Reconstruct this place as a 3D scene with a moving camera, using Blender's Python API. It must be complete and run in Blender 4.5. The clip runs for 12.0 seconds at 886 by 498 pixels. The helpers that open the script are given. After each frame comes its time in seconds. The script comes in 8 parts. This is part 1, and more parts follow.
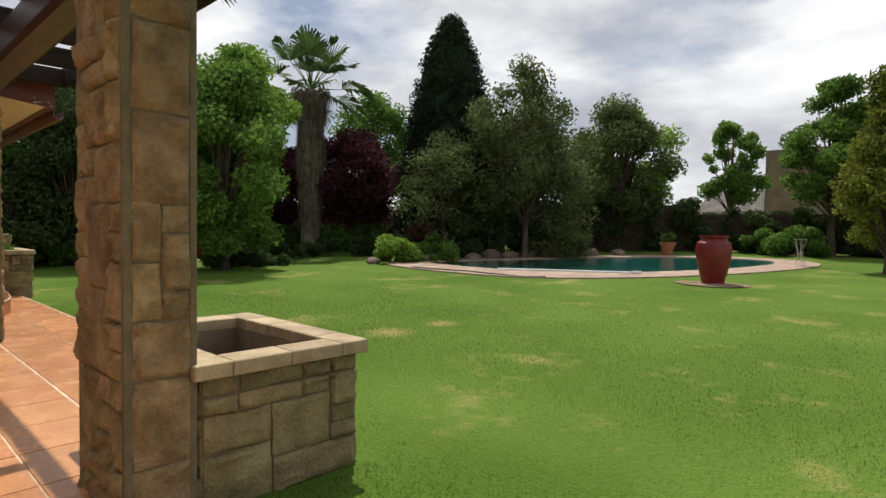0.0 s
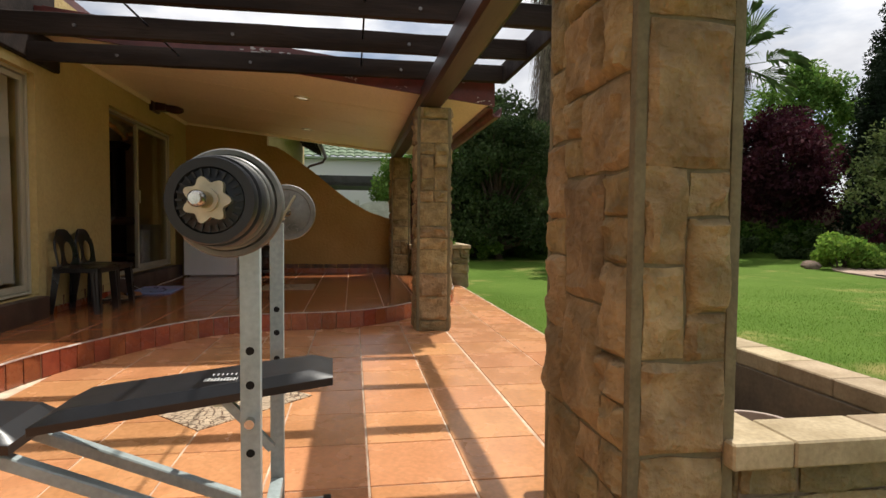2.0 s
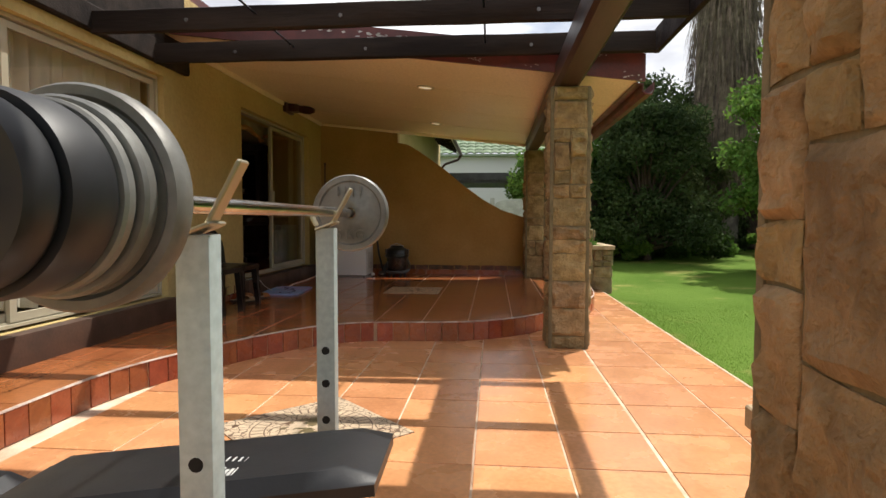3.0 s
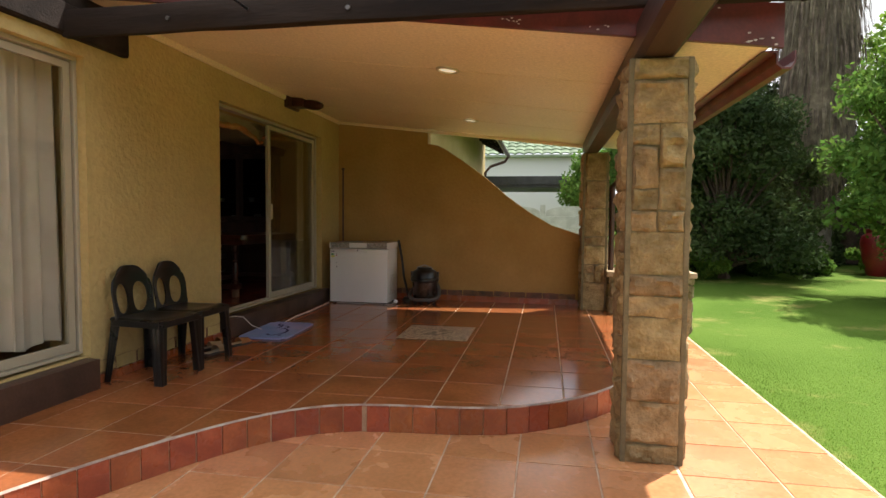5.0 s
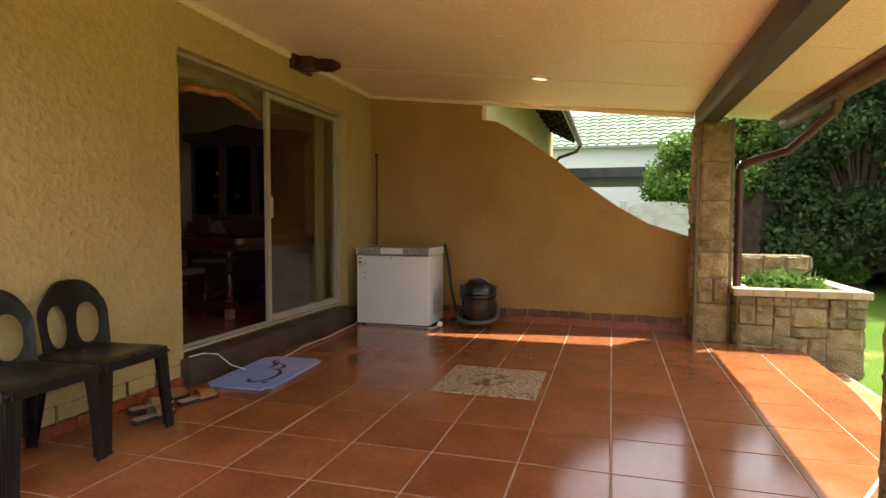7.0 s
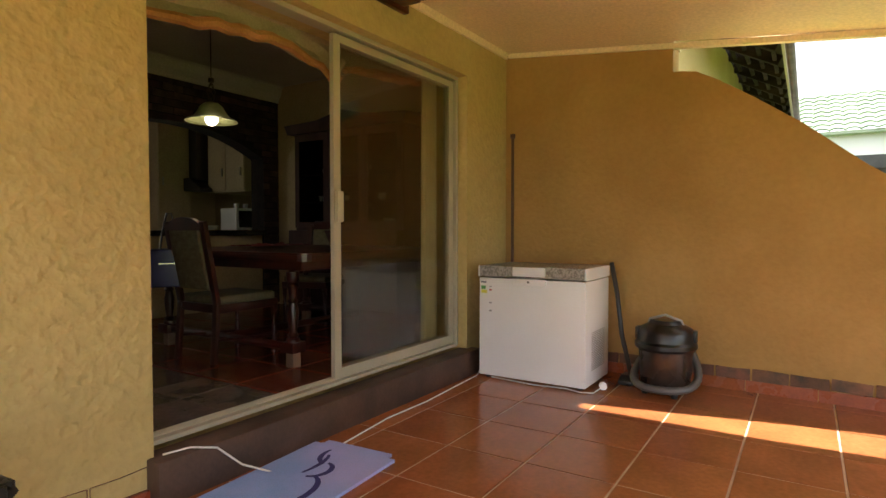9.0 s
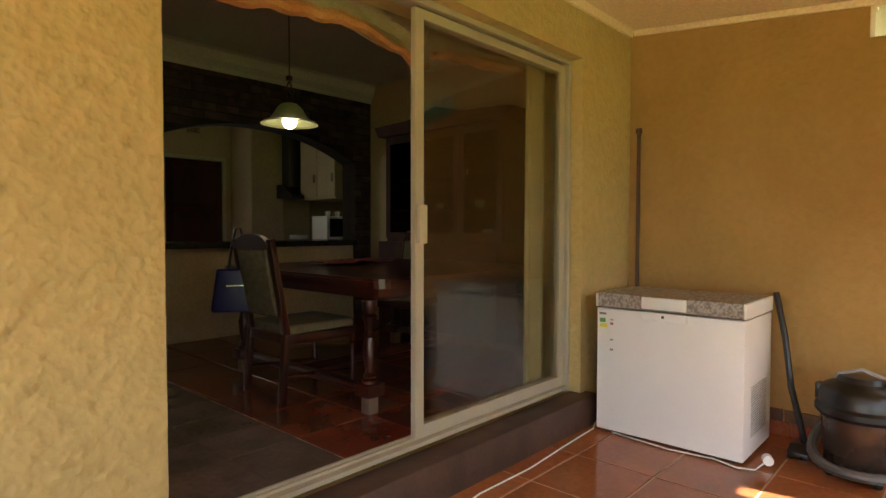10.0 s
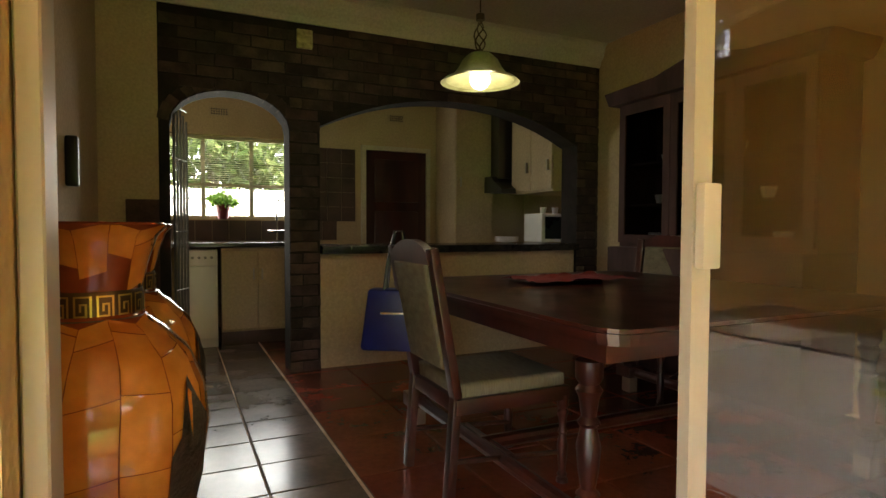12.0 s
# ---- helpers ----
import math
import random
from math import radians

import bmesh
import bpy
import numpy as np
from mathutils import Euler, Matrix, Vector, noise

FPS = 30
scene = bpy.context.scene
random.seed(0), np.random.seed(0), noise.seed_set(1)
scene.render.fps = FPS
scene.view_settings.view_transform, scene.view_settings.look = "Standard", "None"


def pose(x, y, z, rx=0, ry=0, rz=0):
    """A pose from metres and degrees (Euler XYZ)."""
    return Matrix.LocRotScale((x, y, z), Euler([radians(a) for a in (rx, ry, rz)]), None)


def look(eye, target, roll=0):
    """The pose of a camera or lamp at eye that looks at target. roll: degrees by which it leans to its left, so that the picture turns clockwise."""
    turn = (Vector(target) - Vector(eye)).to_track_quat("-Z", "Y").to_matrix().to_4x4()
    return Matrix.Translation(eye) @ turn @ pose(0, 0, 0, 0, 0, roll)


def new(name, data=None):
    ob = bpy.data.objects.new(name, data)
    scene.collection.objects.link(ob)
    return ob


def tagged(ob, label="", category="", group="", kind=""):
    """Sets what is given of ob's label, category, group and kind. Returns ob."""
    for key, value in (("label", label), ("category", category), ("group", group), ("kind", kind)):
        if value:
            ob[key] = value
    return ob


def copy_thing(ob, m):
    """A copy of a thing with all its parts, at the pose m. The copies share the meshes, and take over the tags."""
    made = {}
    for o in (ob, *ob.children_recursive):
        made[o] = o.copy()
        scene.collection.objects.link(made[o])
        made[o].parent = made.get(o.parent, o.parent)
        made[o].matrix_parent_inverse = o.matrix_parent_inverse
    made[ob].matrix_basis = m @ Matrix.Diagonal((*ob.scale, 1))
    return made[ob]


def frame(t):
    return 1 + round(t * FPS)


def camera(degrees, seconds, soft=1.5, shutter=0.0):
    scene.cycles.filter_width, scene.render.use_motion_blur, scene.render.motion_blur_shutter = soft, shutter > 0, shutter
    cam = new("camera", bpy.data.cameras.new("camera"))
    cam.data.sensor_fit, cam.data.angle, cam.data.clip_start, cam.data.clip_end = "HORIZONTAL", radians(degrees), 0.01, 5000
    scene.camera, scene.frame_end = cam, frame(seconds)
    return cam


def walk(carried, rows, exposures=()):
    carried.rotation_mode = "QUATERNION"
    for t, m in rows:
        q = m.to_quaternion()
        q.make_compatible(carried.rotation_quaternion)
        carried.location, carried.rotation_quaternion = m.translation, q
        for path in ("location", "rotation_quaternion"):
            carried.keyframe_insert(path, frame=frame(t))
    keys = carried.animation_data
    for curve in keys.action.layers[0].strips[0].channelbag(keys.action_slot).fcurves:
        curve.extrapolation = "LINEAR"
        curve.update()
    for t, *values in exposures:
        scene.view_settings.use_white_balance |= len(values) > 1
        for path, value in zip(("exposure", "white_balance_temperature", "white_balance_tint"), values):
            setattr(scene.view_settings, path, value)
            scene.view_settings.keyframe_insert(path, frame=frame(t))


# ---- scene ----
cam = camera(75.3, 12.0)
PATH = [
    (0, (0.929, 0.291, 1.138), (-0.449, 1.739, 1.069), 0.8),
    (0.5, (0.709, 0.335, 1.127), (-0.876, 1.553, 1.052), 0.7),
    (1, (0.428, 0.319, 1.116), (-1.354, 1.224, 1.034), 0.6),
    (1.5, (0.169, 0.313, 1.108), (-1.73, 0.935, 1.023), 0.5),
    (2, (-0.134, 0.371, 1.09), (-2.108, 0.682, 1.001), 0.5),
    (2.5, (-0.447, 0.453, 1.091), (-2.445, 0.466, 0.996), 0.2),
    (3, (-0.85, 0.525, 1.107), (-2.84, 0.351, 1.008), 0.1),
    (5, (-2.529, 0.57, 1.358), (-4.495, 0.22, 1.255), 0.5),
    (5.5, (-2.965, 0.529, 1.355), (-4.925, 0.142, 1.25), 0.5),
    (6, (-3.451, 0.463, 1.336), (-5.392, -0.006, 1.227), 0.4),
    (6.5, (-3.905, 0.372, 1.336), (-5.835, -0.141, 1.23), 0.3),
    (8.5, (-5.845, -0.081, 1.254), (-7.626, -0.987, 1.177), -0.1),
    (9, (-6.283, -0.282, 1.293), (-7.971, -1.353, 1.227), -0.0),
    (9.5, (-6.578, -0.444, 1.367), (-8.185, -1.633, 1.306), 0.1),
    (10, (-6.888, -0.704, 1.402), (-8.359, -2.057, 1.337), 0.1),
    (10.5, (-7.138, -0.968, 1.403), (-8.452, -2.474, 1.337), 0.2),
    (11, (-7.363, -1.229, 1.41), (-8.57, -2.822, 1.346), 0.4),
    (11.5, (-7.59, -1.481, 1.426), (-8.654, -3.173, 1.357), 0.4),
    (12, (-7.778, -1.732, 1.424), (-8.624, -3.543, 1.351), 0.2),
]
EXPO = [(0, -0.18), (1.5, -0.04), (2.5, 0.14), (3, 0.32), (5, 0.88), (5.5, 1.05), (6.5, 1.42), (8.5, 2.1), (10, 2.6), (11, 2.8), (11.5, 3.1), (12, 3.65)]
walk(cam, [(t, look(eye, target, roll)) for t, eye, target, roll in PATH], EXPO)

world = bpy.data.worlds.new("sky")
scene.world = world
world.use_nodes = True
SUN = Vector((-0.42, 0.36, 1.0)).normalized()

wn, wl = world.node_tree.nodes, world.node_tree.links
wn.clear()
w_out = wn.new("ShaderNodeOutputWorld")
w_bg = wn.new("ShaderNodeBackground")
w_sky = wn.new("ShaderNodeTexSky")
w_sky.sky_type = "NISHITA"
w_sky.sun_disc = False
w_sky.sun_elevation = math.asin(SUN.z)
w_sky.sun_rotation = math.atan2(SUN.x, SUN.y)
w_sky.dust_density = 2.0
w_co = wn.new("ShaderNodeTexCoord")
w_map = wn.new("ShaderNodeMapping")
w_map.inputs["Scale"].default_value = (1.0, 1.0, 2.6)
w_noise = wn.new("ShaderNodeTexNoise")
w_noise.inputs["Scale"].default_value = 2.3
w_noise.inputs["Detail"].default_value = 9.0
w_noise.inputs["Roughness"].default_value = 0.55
w_ramp = wn.new("ShaderNodeValToRGB")
w_ramp.color_ramp.elements[0].position = 0.33
w_ramp.color_ramp.elements[1].position = 0.50
w_shade = wn.new("ShaderNodeTexNoise")
w_shade.inputs["Scale"].default_value = 3.4
w_shade.inputs["Detail"].default_value = 7.0
w_sr = wn.new("ShaderNodeValToRGB")
w_sr.color_ramp.elements[0].position = 0.36
w_sr.color_ramp.elements[0].color = (5.9, 6.1, 6.8, 1)
w_sr.color_ramp.elements[1].position = 0.64
w_sr.color_ramp.elements[1].color = (12.6, 12.6, 12.7, 1)
w_mix = wn.new("ShaderNodeMixRGB")
wl.new(w_co.outputs["Generated"], w_map.inputs["Vector"])
wl.new(w_map.outputs["Vector"], w_noise.inputs["Vector"])
wl.new(w_map.outputs["Vector"], w_shade.inputs["Vector"])
wl.new(w_noise.outputs["Fac"], w_ramp.inputs["Fac"])
wl.new(w_shade.outputs["Fac"], w_sr.inputs["Fac"])
wl.new(w_ramp.outputs["Color"], w_mix.inputs["Fac"])
wl.new(w_sky.outputs["Color"], w_mix.inputs["Color1"])
wl.new(w_sr.outputs["Color"], w_mix.inputs["Color2"])
wl.new(w_mix.outputs["Color"], w_bg.inputs["Color"])
wl.new(w_bg.outputs["Background"], w_out.inputs["Surface"])
w_bg.inputs["Strength"].default_value = 0.092

sun = new("sun", bpy.data.lights.new("sun", "SUN"))
sun.data.energy = 5.0
sun.data.angle = radians(0.6)
sun.data.color = (1.0, 0.95, 0.86)
sun.matrix_world = look(SUN * 30, (0, 0, 0))
sky_in = new("kitchen_window_daylight", bpy.data.lights.new("kitchen_window_daylight", "AREA"))
sky_in.data.shape = "RECTANGLE"
sky_in.data.size, sky_in.data.size_y = 1.1, 0.9
sky_in.data.energy = 1.8
sky_in.data.color = (1.0, 0.97, 0.86)

def surf(name, col, col2=None, rough=0.6, scale=6.0, fine=60.0, bump=0.3, dist=0.004, metal=0.0, vary=0.0, island=0.0,
         mixlow=0.35, mixhigh=0.65, rough2=None, coat=0.0, stretch=(1, 1, 1), detail=4.0, grain=0.12):
    """A surface with large stains, a fine grain, bump, and a difference from piece to piece."""
    m = bpy.data.materials.new(name)
    m.use_nodes = True
    n, l = m.node_tree.nodes, m.node_tree.links
    b = n["Principled BSDF"]
    col2 = col2 or tuple(c * 0.75 for c in col)
    co = n.new("ShaderNodeTexCoord")
    geo = n.new("ShaderNodeNewGeometry")
    info = n.new("ShaderNodeObjectInfo")
    mp = n.new("ShaderNodeMapping")
    mp.inputs["Scale"].default_value = stretch
    off = n.new("ShaderNodeVectorMath")
    off.operation = "ADD"
    mul = n.new("ShaderNodeMath")
    mul.operation = "MULTIPLY"
    mul.inputs[1].default_value = 37.0
    l.new(info.outputs["Random"], mul.inputs[0])
    l.new(co.outputs["Object"], mp.inputs["Vector"])
    l.new(mp.outputs["Vector"], off.inputs[0])
    l.new(mul.outputs[0], off.inputs[1])
    big = n.new("ShaderNodeTexNoise")
    big.inputs["Scale"].default_value = scale
    big.inputs["Detail"].default_value = 6.0
    small = n.new("ShaderNodeTexNoise")
    small.inputs["Scale"].default_value = fine
    small.inputs["Detail"].default_value = detail
    l.new(off.outputs[0], big.inputs["Vector"])
    l.new(off.outputs[0], small.inputs["Vector"])
    ramp = n.new("ShaderNodeValToRGB")
    ramp.color_ramp.elements[0].position = mixlow
    ramp.color_ramp.elements[0].color = (*col2, 1)
    ramp.color_ramp.elements[1].position = mixhigh
    ramp.color_ramp.elements[1].color = (*col, 1)
    l.new(big.outputs["Fac"], ramp.inputs["Fac"])
    hsv = n.new("ShaderNodeHueSaturation")
    l.new(ramp.outputs["Color"], hsv.inputs["Color"])
    val = n.new("ShaderNodeMapRange")
    val.inputs["To Min"].default_value = 1 - grain
    val.inputs["To Max"].default_value = 1 + grain
    val.inputs["From Min"].default_value = 0.3
    val.inputs["From Max"].default_value = 0.7
    l.new(small.outputs["Fac"], val.inputs["Value"])
    last = val.outputs["Result"]
    for amount, source in ((vary, info.outputs["Random"]), (island, geo.outputs["Random Per Island"])):
        if amount:
            r = n.new("ShaderNodeMapRange")
            r.inputs["To Min"].default_value = 1 - amount
            r.inputs["To Max"].default_value = 1 + amount
            l.new(source, r.inputs["Value"])
            mm = n.new("ShaderNodeMath")
            mm.operation = "MULTIPLY"
            l.new(last, mm.inputs[0])
            l.new(r.outputs["Result"], mm.inputs[1])
            last = mm.outputs[0]
            h = n.new("ShaderNodeMapRange")
            h.inputs["To Min"].default_value = 0.5 - amount * 0.05
            h.inputs["To Max"].default_value = 0.5 + amount * 0.05
            w = n.new("ShaderNodeMath")
            w.operation = "FRACT"
            w2 = n.new("ShaderNodeMath")
            w2.operation = "MULTIPLY"
            w2.inputs[1].default_value = 7.3
            l.new(source, w2.inputs[0])
            l.new(w2.outputs[0], w.inputs[0])
            l.new(w.outputs[0], h.inputs["Value"])
            l.new(h.outputs["Result"], hsv.inputs["Hue"])
    l.new(last, hsv.inputs["Value"])
    l.new(hsv.outputs["Color"], b.inputs["Base Color"])
    rr = n.new("ShaderNodeMapRange")
    rr.inputs["To Min"].default_value = rough2 if rough2 is not None else min(1, rough * 1.2)
    rr.inputs["To Max"].default_value = rough
    l.new(big.outputs["Fac"], rr.inputs["Value"])
    rr.inputs["From Min"].default_value = mixlow
    rr.inputs["From Max"].default_value = mixhigh
    l.new(rr.outputs["Result"], b.inputs["Roughness"])
    b.inputs["Metallic"].default_value = metal
    b.inputs["Coat Weight"].default_value = coat
    b.inputs["Coat Roughness"].default_value = 0.08
    if bump:
        add = n.new("ShaderNodeMath")
        add.operation = "ADD"
        l.new(big.outputs["Fac"], add.inputs[0])
        l.new(small.outputs["Fac"], add.inputs[1])
        bp = n.new("ShaderNodeBump")
        bp.inputs["Strength"].default_value = bump
        bp.inputs["Distance"].default_value = dist
        l.new(add.outputs[0], bp.inputs["Height"])
        l.new(bp.outputs["Normal"], b.inputs["Normal"])
    return m


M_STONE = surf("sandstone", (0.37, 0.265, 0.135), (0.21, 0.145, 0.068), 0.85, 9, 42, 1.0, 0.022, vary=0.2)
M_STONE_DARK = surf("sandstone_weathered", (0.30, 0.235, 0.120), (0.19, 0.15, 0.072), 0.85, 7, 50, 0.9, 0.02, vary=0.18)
M_MORTAR = surf("mortar", (0.20, 0.165, 0.095), (0.145, 0.12, 0.07), 0.95, 9, 90, 0.5, 0.004)
M_CAP = surf("planter_coping", (0.45, 0.35, 0.22), (0.33, 0.25, 0.15), 0.85, 8, 80, 0.4, 0.004, vary=0.12)
M_CONC = surf("planter_render", (0.24, 0.18, 0.12), (0.14, 0.11, 0.08), 0.95, 5, 60, 0.4, 0.004)
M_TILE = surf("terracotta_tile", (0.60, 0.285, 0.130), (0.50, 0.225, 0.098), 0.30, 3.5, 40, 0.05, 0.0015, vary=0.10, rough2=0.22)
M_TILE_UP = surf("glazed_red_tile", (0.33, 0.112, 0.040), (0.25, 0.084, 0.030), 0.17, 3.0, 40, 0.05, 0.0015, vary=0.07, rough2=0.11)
M_RISER = surf("glazed_riser_tile", (0.33, 0.095, 0.038), (0.23, 0.058, 0.024), 0.25, 8.0, 60, 0.1, 0.002, vary=0.18)
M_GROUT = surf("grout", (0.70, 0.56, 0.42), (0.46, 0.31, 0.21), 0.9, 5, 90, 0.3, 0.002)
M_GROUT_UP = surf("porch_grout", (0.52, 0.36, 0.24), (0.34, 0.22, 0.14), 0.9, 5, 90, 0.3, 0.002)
M_PLASTER = surf("ochre_plaster", (0.50, 0.380, 0.160), (0.445, 0.335, 0.135), 0.85, 1.2, 26, 1.0, 0.014, detail=1.5, grain=0.05)
# same ochre plaster, darker and redder: the end wall's shade is in the colour
M_PLASTER_SHADED = surf("ochre_plaster_shaded", (0.42, 0.258, 0.088), (0.35, 0.21, 0.068), 0.85, 1.2, 26, 1.0, 0.007, detail=1.5, grain=0.04)
M_CEIL = surf("porch_ceiling_paint", (0.84, 0.70, 0.51), (0.80, 0.66, 0.47), 0.35, 1.0, 50, 0.05, 0.002)
M_WHITE = surf("white_enamel", (0.78, 0.77, 0.75), (0.72, 0.71, 0.69), 0.35, 3, 60, 0.0, 0.001, grain=0.01)
M_FASCIA = surf("maroon_paint", (0.13, 0.025, 0.018), (0.08, 0.017, 0.012), 0.35, 6, 60, 0.3, 0.003)
M_TIMBER = surf("weathered_timber", (0.034, 0.023, 0.018), (0.013, 0.009, 0.008), 0.7, 5, 60, 0.7, 0.006, vary=0.15, stretch=(1, 0.12, 1))
M_TIMBER.node_tree.nodes["Principled BSDF"].inputs["Specular IOR Level"].default_value = 0.15
M_BEAM = surf("stained_beam", (0.055, 0.024, 0.016), (0.026, 0.012, 0.009), 0.4, 5, 60, 0.4, 0.004, stretch=(0.12, 1, 1))
M_ALU = surf("bronze_aluminium", (0.36, 0.31, 0.24), (0.31, 0.27, 0.21), 0.38, 4, 80, 0.03, 0.001, metal=0.6)
M_PLINTH = surf("brown_plinth_paint", (0.085, 0.045, 0.030), (0.05, 0.028, 0.02), 0.5, 4, 50, 0.3, 0.004)
M_SOIL = surf("soil", (0.07, 0.045, 0.03), (0.03, 0.02, 0.014), 0.95, 6, 50, 0.9, 0.03)
M_PLASTIC = surf("black_plastic", (0.011, 0.011, 0.012), (0.008, 0.008, 0.009), 0.27, 4, 60, 0.05, 0.001)
M_INWALL = surf("cream_wall", (0.50, 0.385, 0.235), (0.44, 0.33, 0.19), 0.85, 1.5, 60, 0.2, 0.003)
M_INCEIL = surf("inner_ceiling", (0.55, 0.52, 0.46), (0.5, 0.47, 0.41), 0.85, 2, 60, 0.1, 0.002)
M_WOOD = surf("dark_mahogany", (0.060, 0.012, 0.007), (0.026, 0.006, 0.004), 0.30, 6, 60, 0.1, 0.002, coat=0.2, stretch=(1, 1, 0.2))


def plain(name, col, rough=0.5, metal=0.0, emit=0.0, trans=0.0, alpha=1.0):
    m = bpy.data.materials.new(name)
    m.use_nodes = True
    b = m.node_tree.nodes["Principled BSDF"]
    b.inputs["Base Color"].default_value = (*col, 1)
    b.inputs["Roughness"].default_value = rough
    b.inputs["Metallic"].default_value = metal
    b.inputs["Transmission Weight"].default_value = trans
    if emit:
        b.inputs["Emission Color"].default_value = (*col, 1)
        b.inputs["Emission Strength"].default_value = emit
    return m


def pane_glass(name, tint=(0.90, 0.89, 0.86), mirror=0.04):
    m = bpy.data.materials.new(name)
    m.use_nodes = True
    n, l = m.node_tree.nodes, m.node_tree.links
    out = n["Material Output"]
    n.remove(n["Principled BSDF"])
    t = n.new("ShaderNodeBsdfTransparent")
    t.inputs["Color"].default_value = (*tint, 1)
    g = n.new("ShaderNodeBsdfGlossy")
    g.inputs["Roughness"].default_value = 0.01
    lw = n.new("ShaderNodeLayerWeight")
    f = n.new("ShaderNodeMath")
    f.operation = "POWER"
    f.inputs[1].default_value = 5.0
    l.new(lw.outputs["Facing"], f.inputs[0])
    a = n.new("ShaderNodeMath")
    a.operation = "ADD"
    a.inputs[1].default_value = mirror
    mix = n.new("ShaderNodeMixShader")
    l.new(f.outputs[0], a.inputs[0])
    l.new(a.outputs[0], mix.inputs["Fac"])
    l.new(t.outputs[0], mix.inputs[1])
    l.new(g.outputs[0], mix.inputs[2])
    l.new(mix.outputs[0], out.inputs["Surface"])
    return m


M_GLASS = pane_glass("window_glass")
M_CABGLASS = pane_glass("cabinet_glass", (0.6, 0.6, 0.6), -0.15)
M_CABWOOD = surf("dull_mahogany", (0.05, 0.016, 0.010), (0.028, 0.010, 0.007), 0.75, 6, 60, 0.1, 0.002, stretch=(1, 1, 0.2))


def lawn_material():
    m = surf("lawn", (0.104, 0.176, 0.025), (0.074, 0.136, 0.018), 0.9, 0.5, 45, 0.8, 0.03)
    n, l = m.node_tree.nodes, m.node_tree.links
    b = n["Principled BSDF"]
    b.inputs["Specular IOR Level"].default_value = 0.1
    src = b.inputs["Base Color"].links[0].from_socket
    co = n.new("ShaderNodeTexCoord")
    dry = n.new("ShaderNodeTexNoise")
    dry.inputs["Scale"].default_value = 0.8
    dry.inputs["Detail"].default_value = 8
    dry.inputs["Roughness"].default_value = 0.7
    l.new(co.outputs["Object"], dry.inputs["Vector"])
    r = n.new("ShaderNodeValToRGB")
    r.color_ramp.elements[0].position = 0.55
    r.color_ramp.elements[0].color = (0, 0, 0, 1)
    r.color_ramp.elements[1].position = 0.72
    r.color_ramp.elements[1].color = (1, 1, 1, 1)
    l.new(dry.outputs["Fac"], r.inputs["Fac"])
    last = src
    mix = n.new("ShaderNodeMixRGB")
    mix.inputs["Color2"].default_value = (0.30, 0.27, 0.09, 1)
    l.new(r.outputs["Color"], mix.inputs["Fac"])
    l.new(last, mix.inputs["Color1"])
    last = mix.outputs[0]
    for x, y, rad in ((-3.9, 4.5, 0.35), (-3.85, 5.3, 0.25)):
        d = n.new("ShaderNodeVectorMath")
        d.operation = "DISTANCE"
        d.inputs[1].default_value = (x, y, 0)
        l.new(co.outputs["Object"], d.inputs[0])
        f = n.new("ShaderNodeMapRange")
        f.inputs["From Min"].default_value = rad
        f.inputs["From Max"].default_value = rad * 0.3
        l.new(d.outputs["Value"], f.inputs["Value"])
        q = n.new("ShaderNodeMath")
        q.operation = "MULTIPLY"
        l.new(f.outputs["Result"], q.inputs[0])
        l.new(dry.outputs["Fac"], q.inputs[1])
        mx = n.new("ShaderNodeMixRGB")
        mx.inputs["Color2"].default_value = (0.42, 0.30, 0.13, 1)
        l.new(q.outputs[0], mx.inputs["Fac"])
        l.new(last, mx.inputs["Color1"])
        last = mx.outputs[0]
    l.new(last, b.inputs["Base Color"])
    return m


M_LAWN = lawn_material()

def box(bm, x0, x1, y0, y1, z0, z1):
    v = [bm.verts.new(p) for p in ((x0, y0, z0), (x1, y0, z0), (x1, y1, z0), (x0, y1, z0), (x0, y0, z1), (x1, y0, z1), (x1, y1, z1), (x0, y1, z1))]
    for f in ((3, 2, 1, 0), (4, 5, 6, 7), (0, 1, 5, 4), (1, 2, 6, 5), (2, 3, 7, 6), (3, 0, 4, 7)):
        bm.faces.new([v[i] for i in f])
    return v


def boxes(*rows):
    bm = bmesh.new()
    for r in rows:
        box(bm, *r)
    return bm


def bevelled(bm, width=0.004, segments=2):
    bmesh.ops.bevel(bm, geom=bm.edges[:], offset=width, segments=segments, profile=0.6, affect="EDGES")
    return bm


def mesh_of(bm, name, material, smooth=False):
    me = bpy.data.meshes.new(name)
    bmesh.ops.recalc_face_normals(bm, faces=bm.faces[:])
    bm.to_mesh(me)
    bm.free()
    for m in (material if isinstance(material, (list, tuple)) else [material]):
        me.materials.append(m)
    if smooth:
        me.polygons.foreach_set("use_smooth", [True] * len(me.polygons))
    return me


def smooth_by_angle(me, degrees=35):
    me.polygons.foreach_set("use_smooth", [True] * len(me.polygons))
    me.set_sharp_from_angle(angle=radians(degrees))


def part(name, bm, material, parent, label="", smooth=True):
    me = mesh_of(bm, name, material)
    if smooth:
        smooth_by_angle(me)
    ob = new(name, me)
    ob.parent = parent
    return tagged(ob, label)


def thing(name, label, category, at=(0, 0, 0), group="", turn=0.0):
    ob = new(name)
    ob.empty_display_size = 0.1
    ob.matrix_world = pose(at[0], at[1], at[2], 0, 0, turn)
    return tagged(ob, label, category, group)


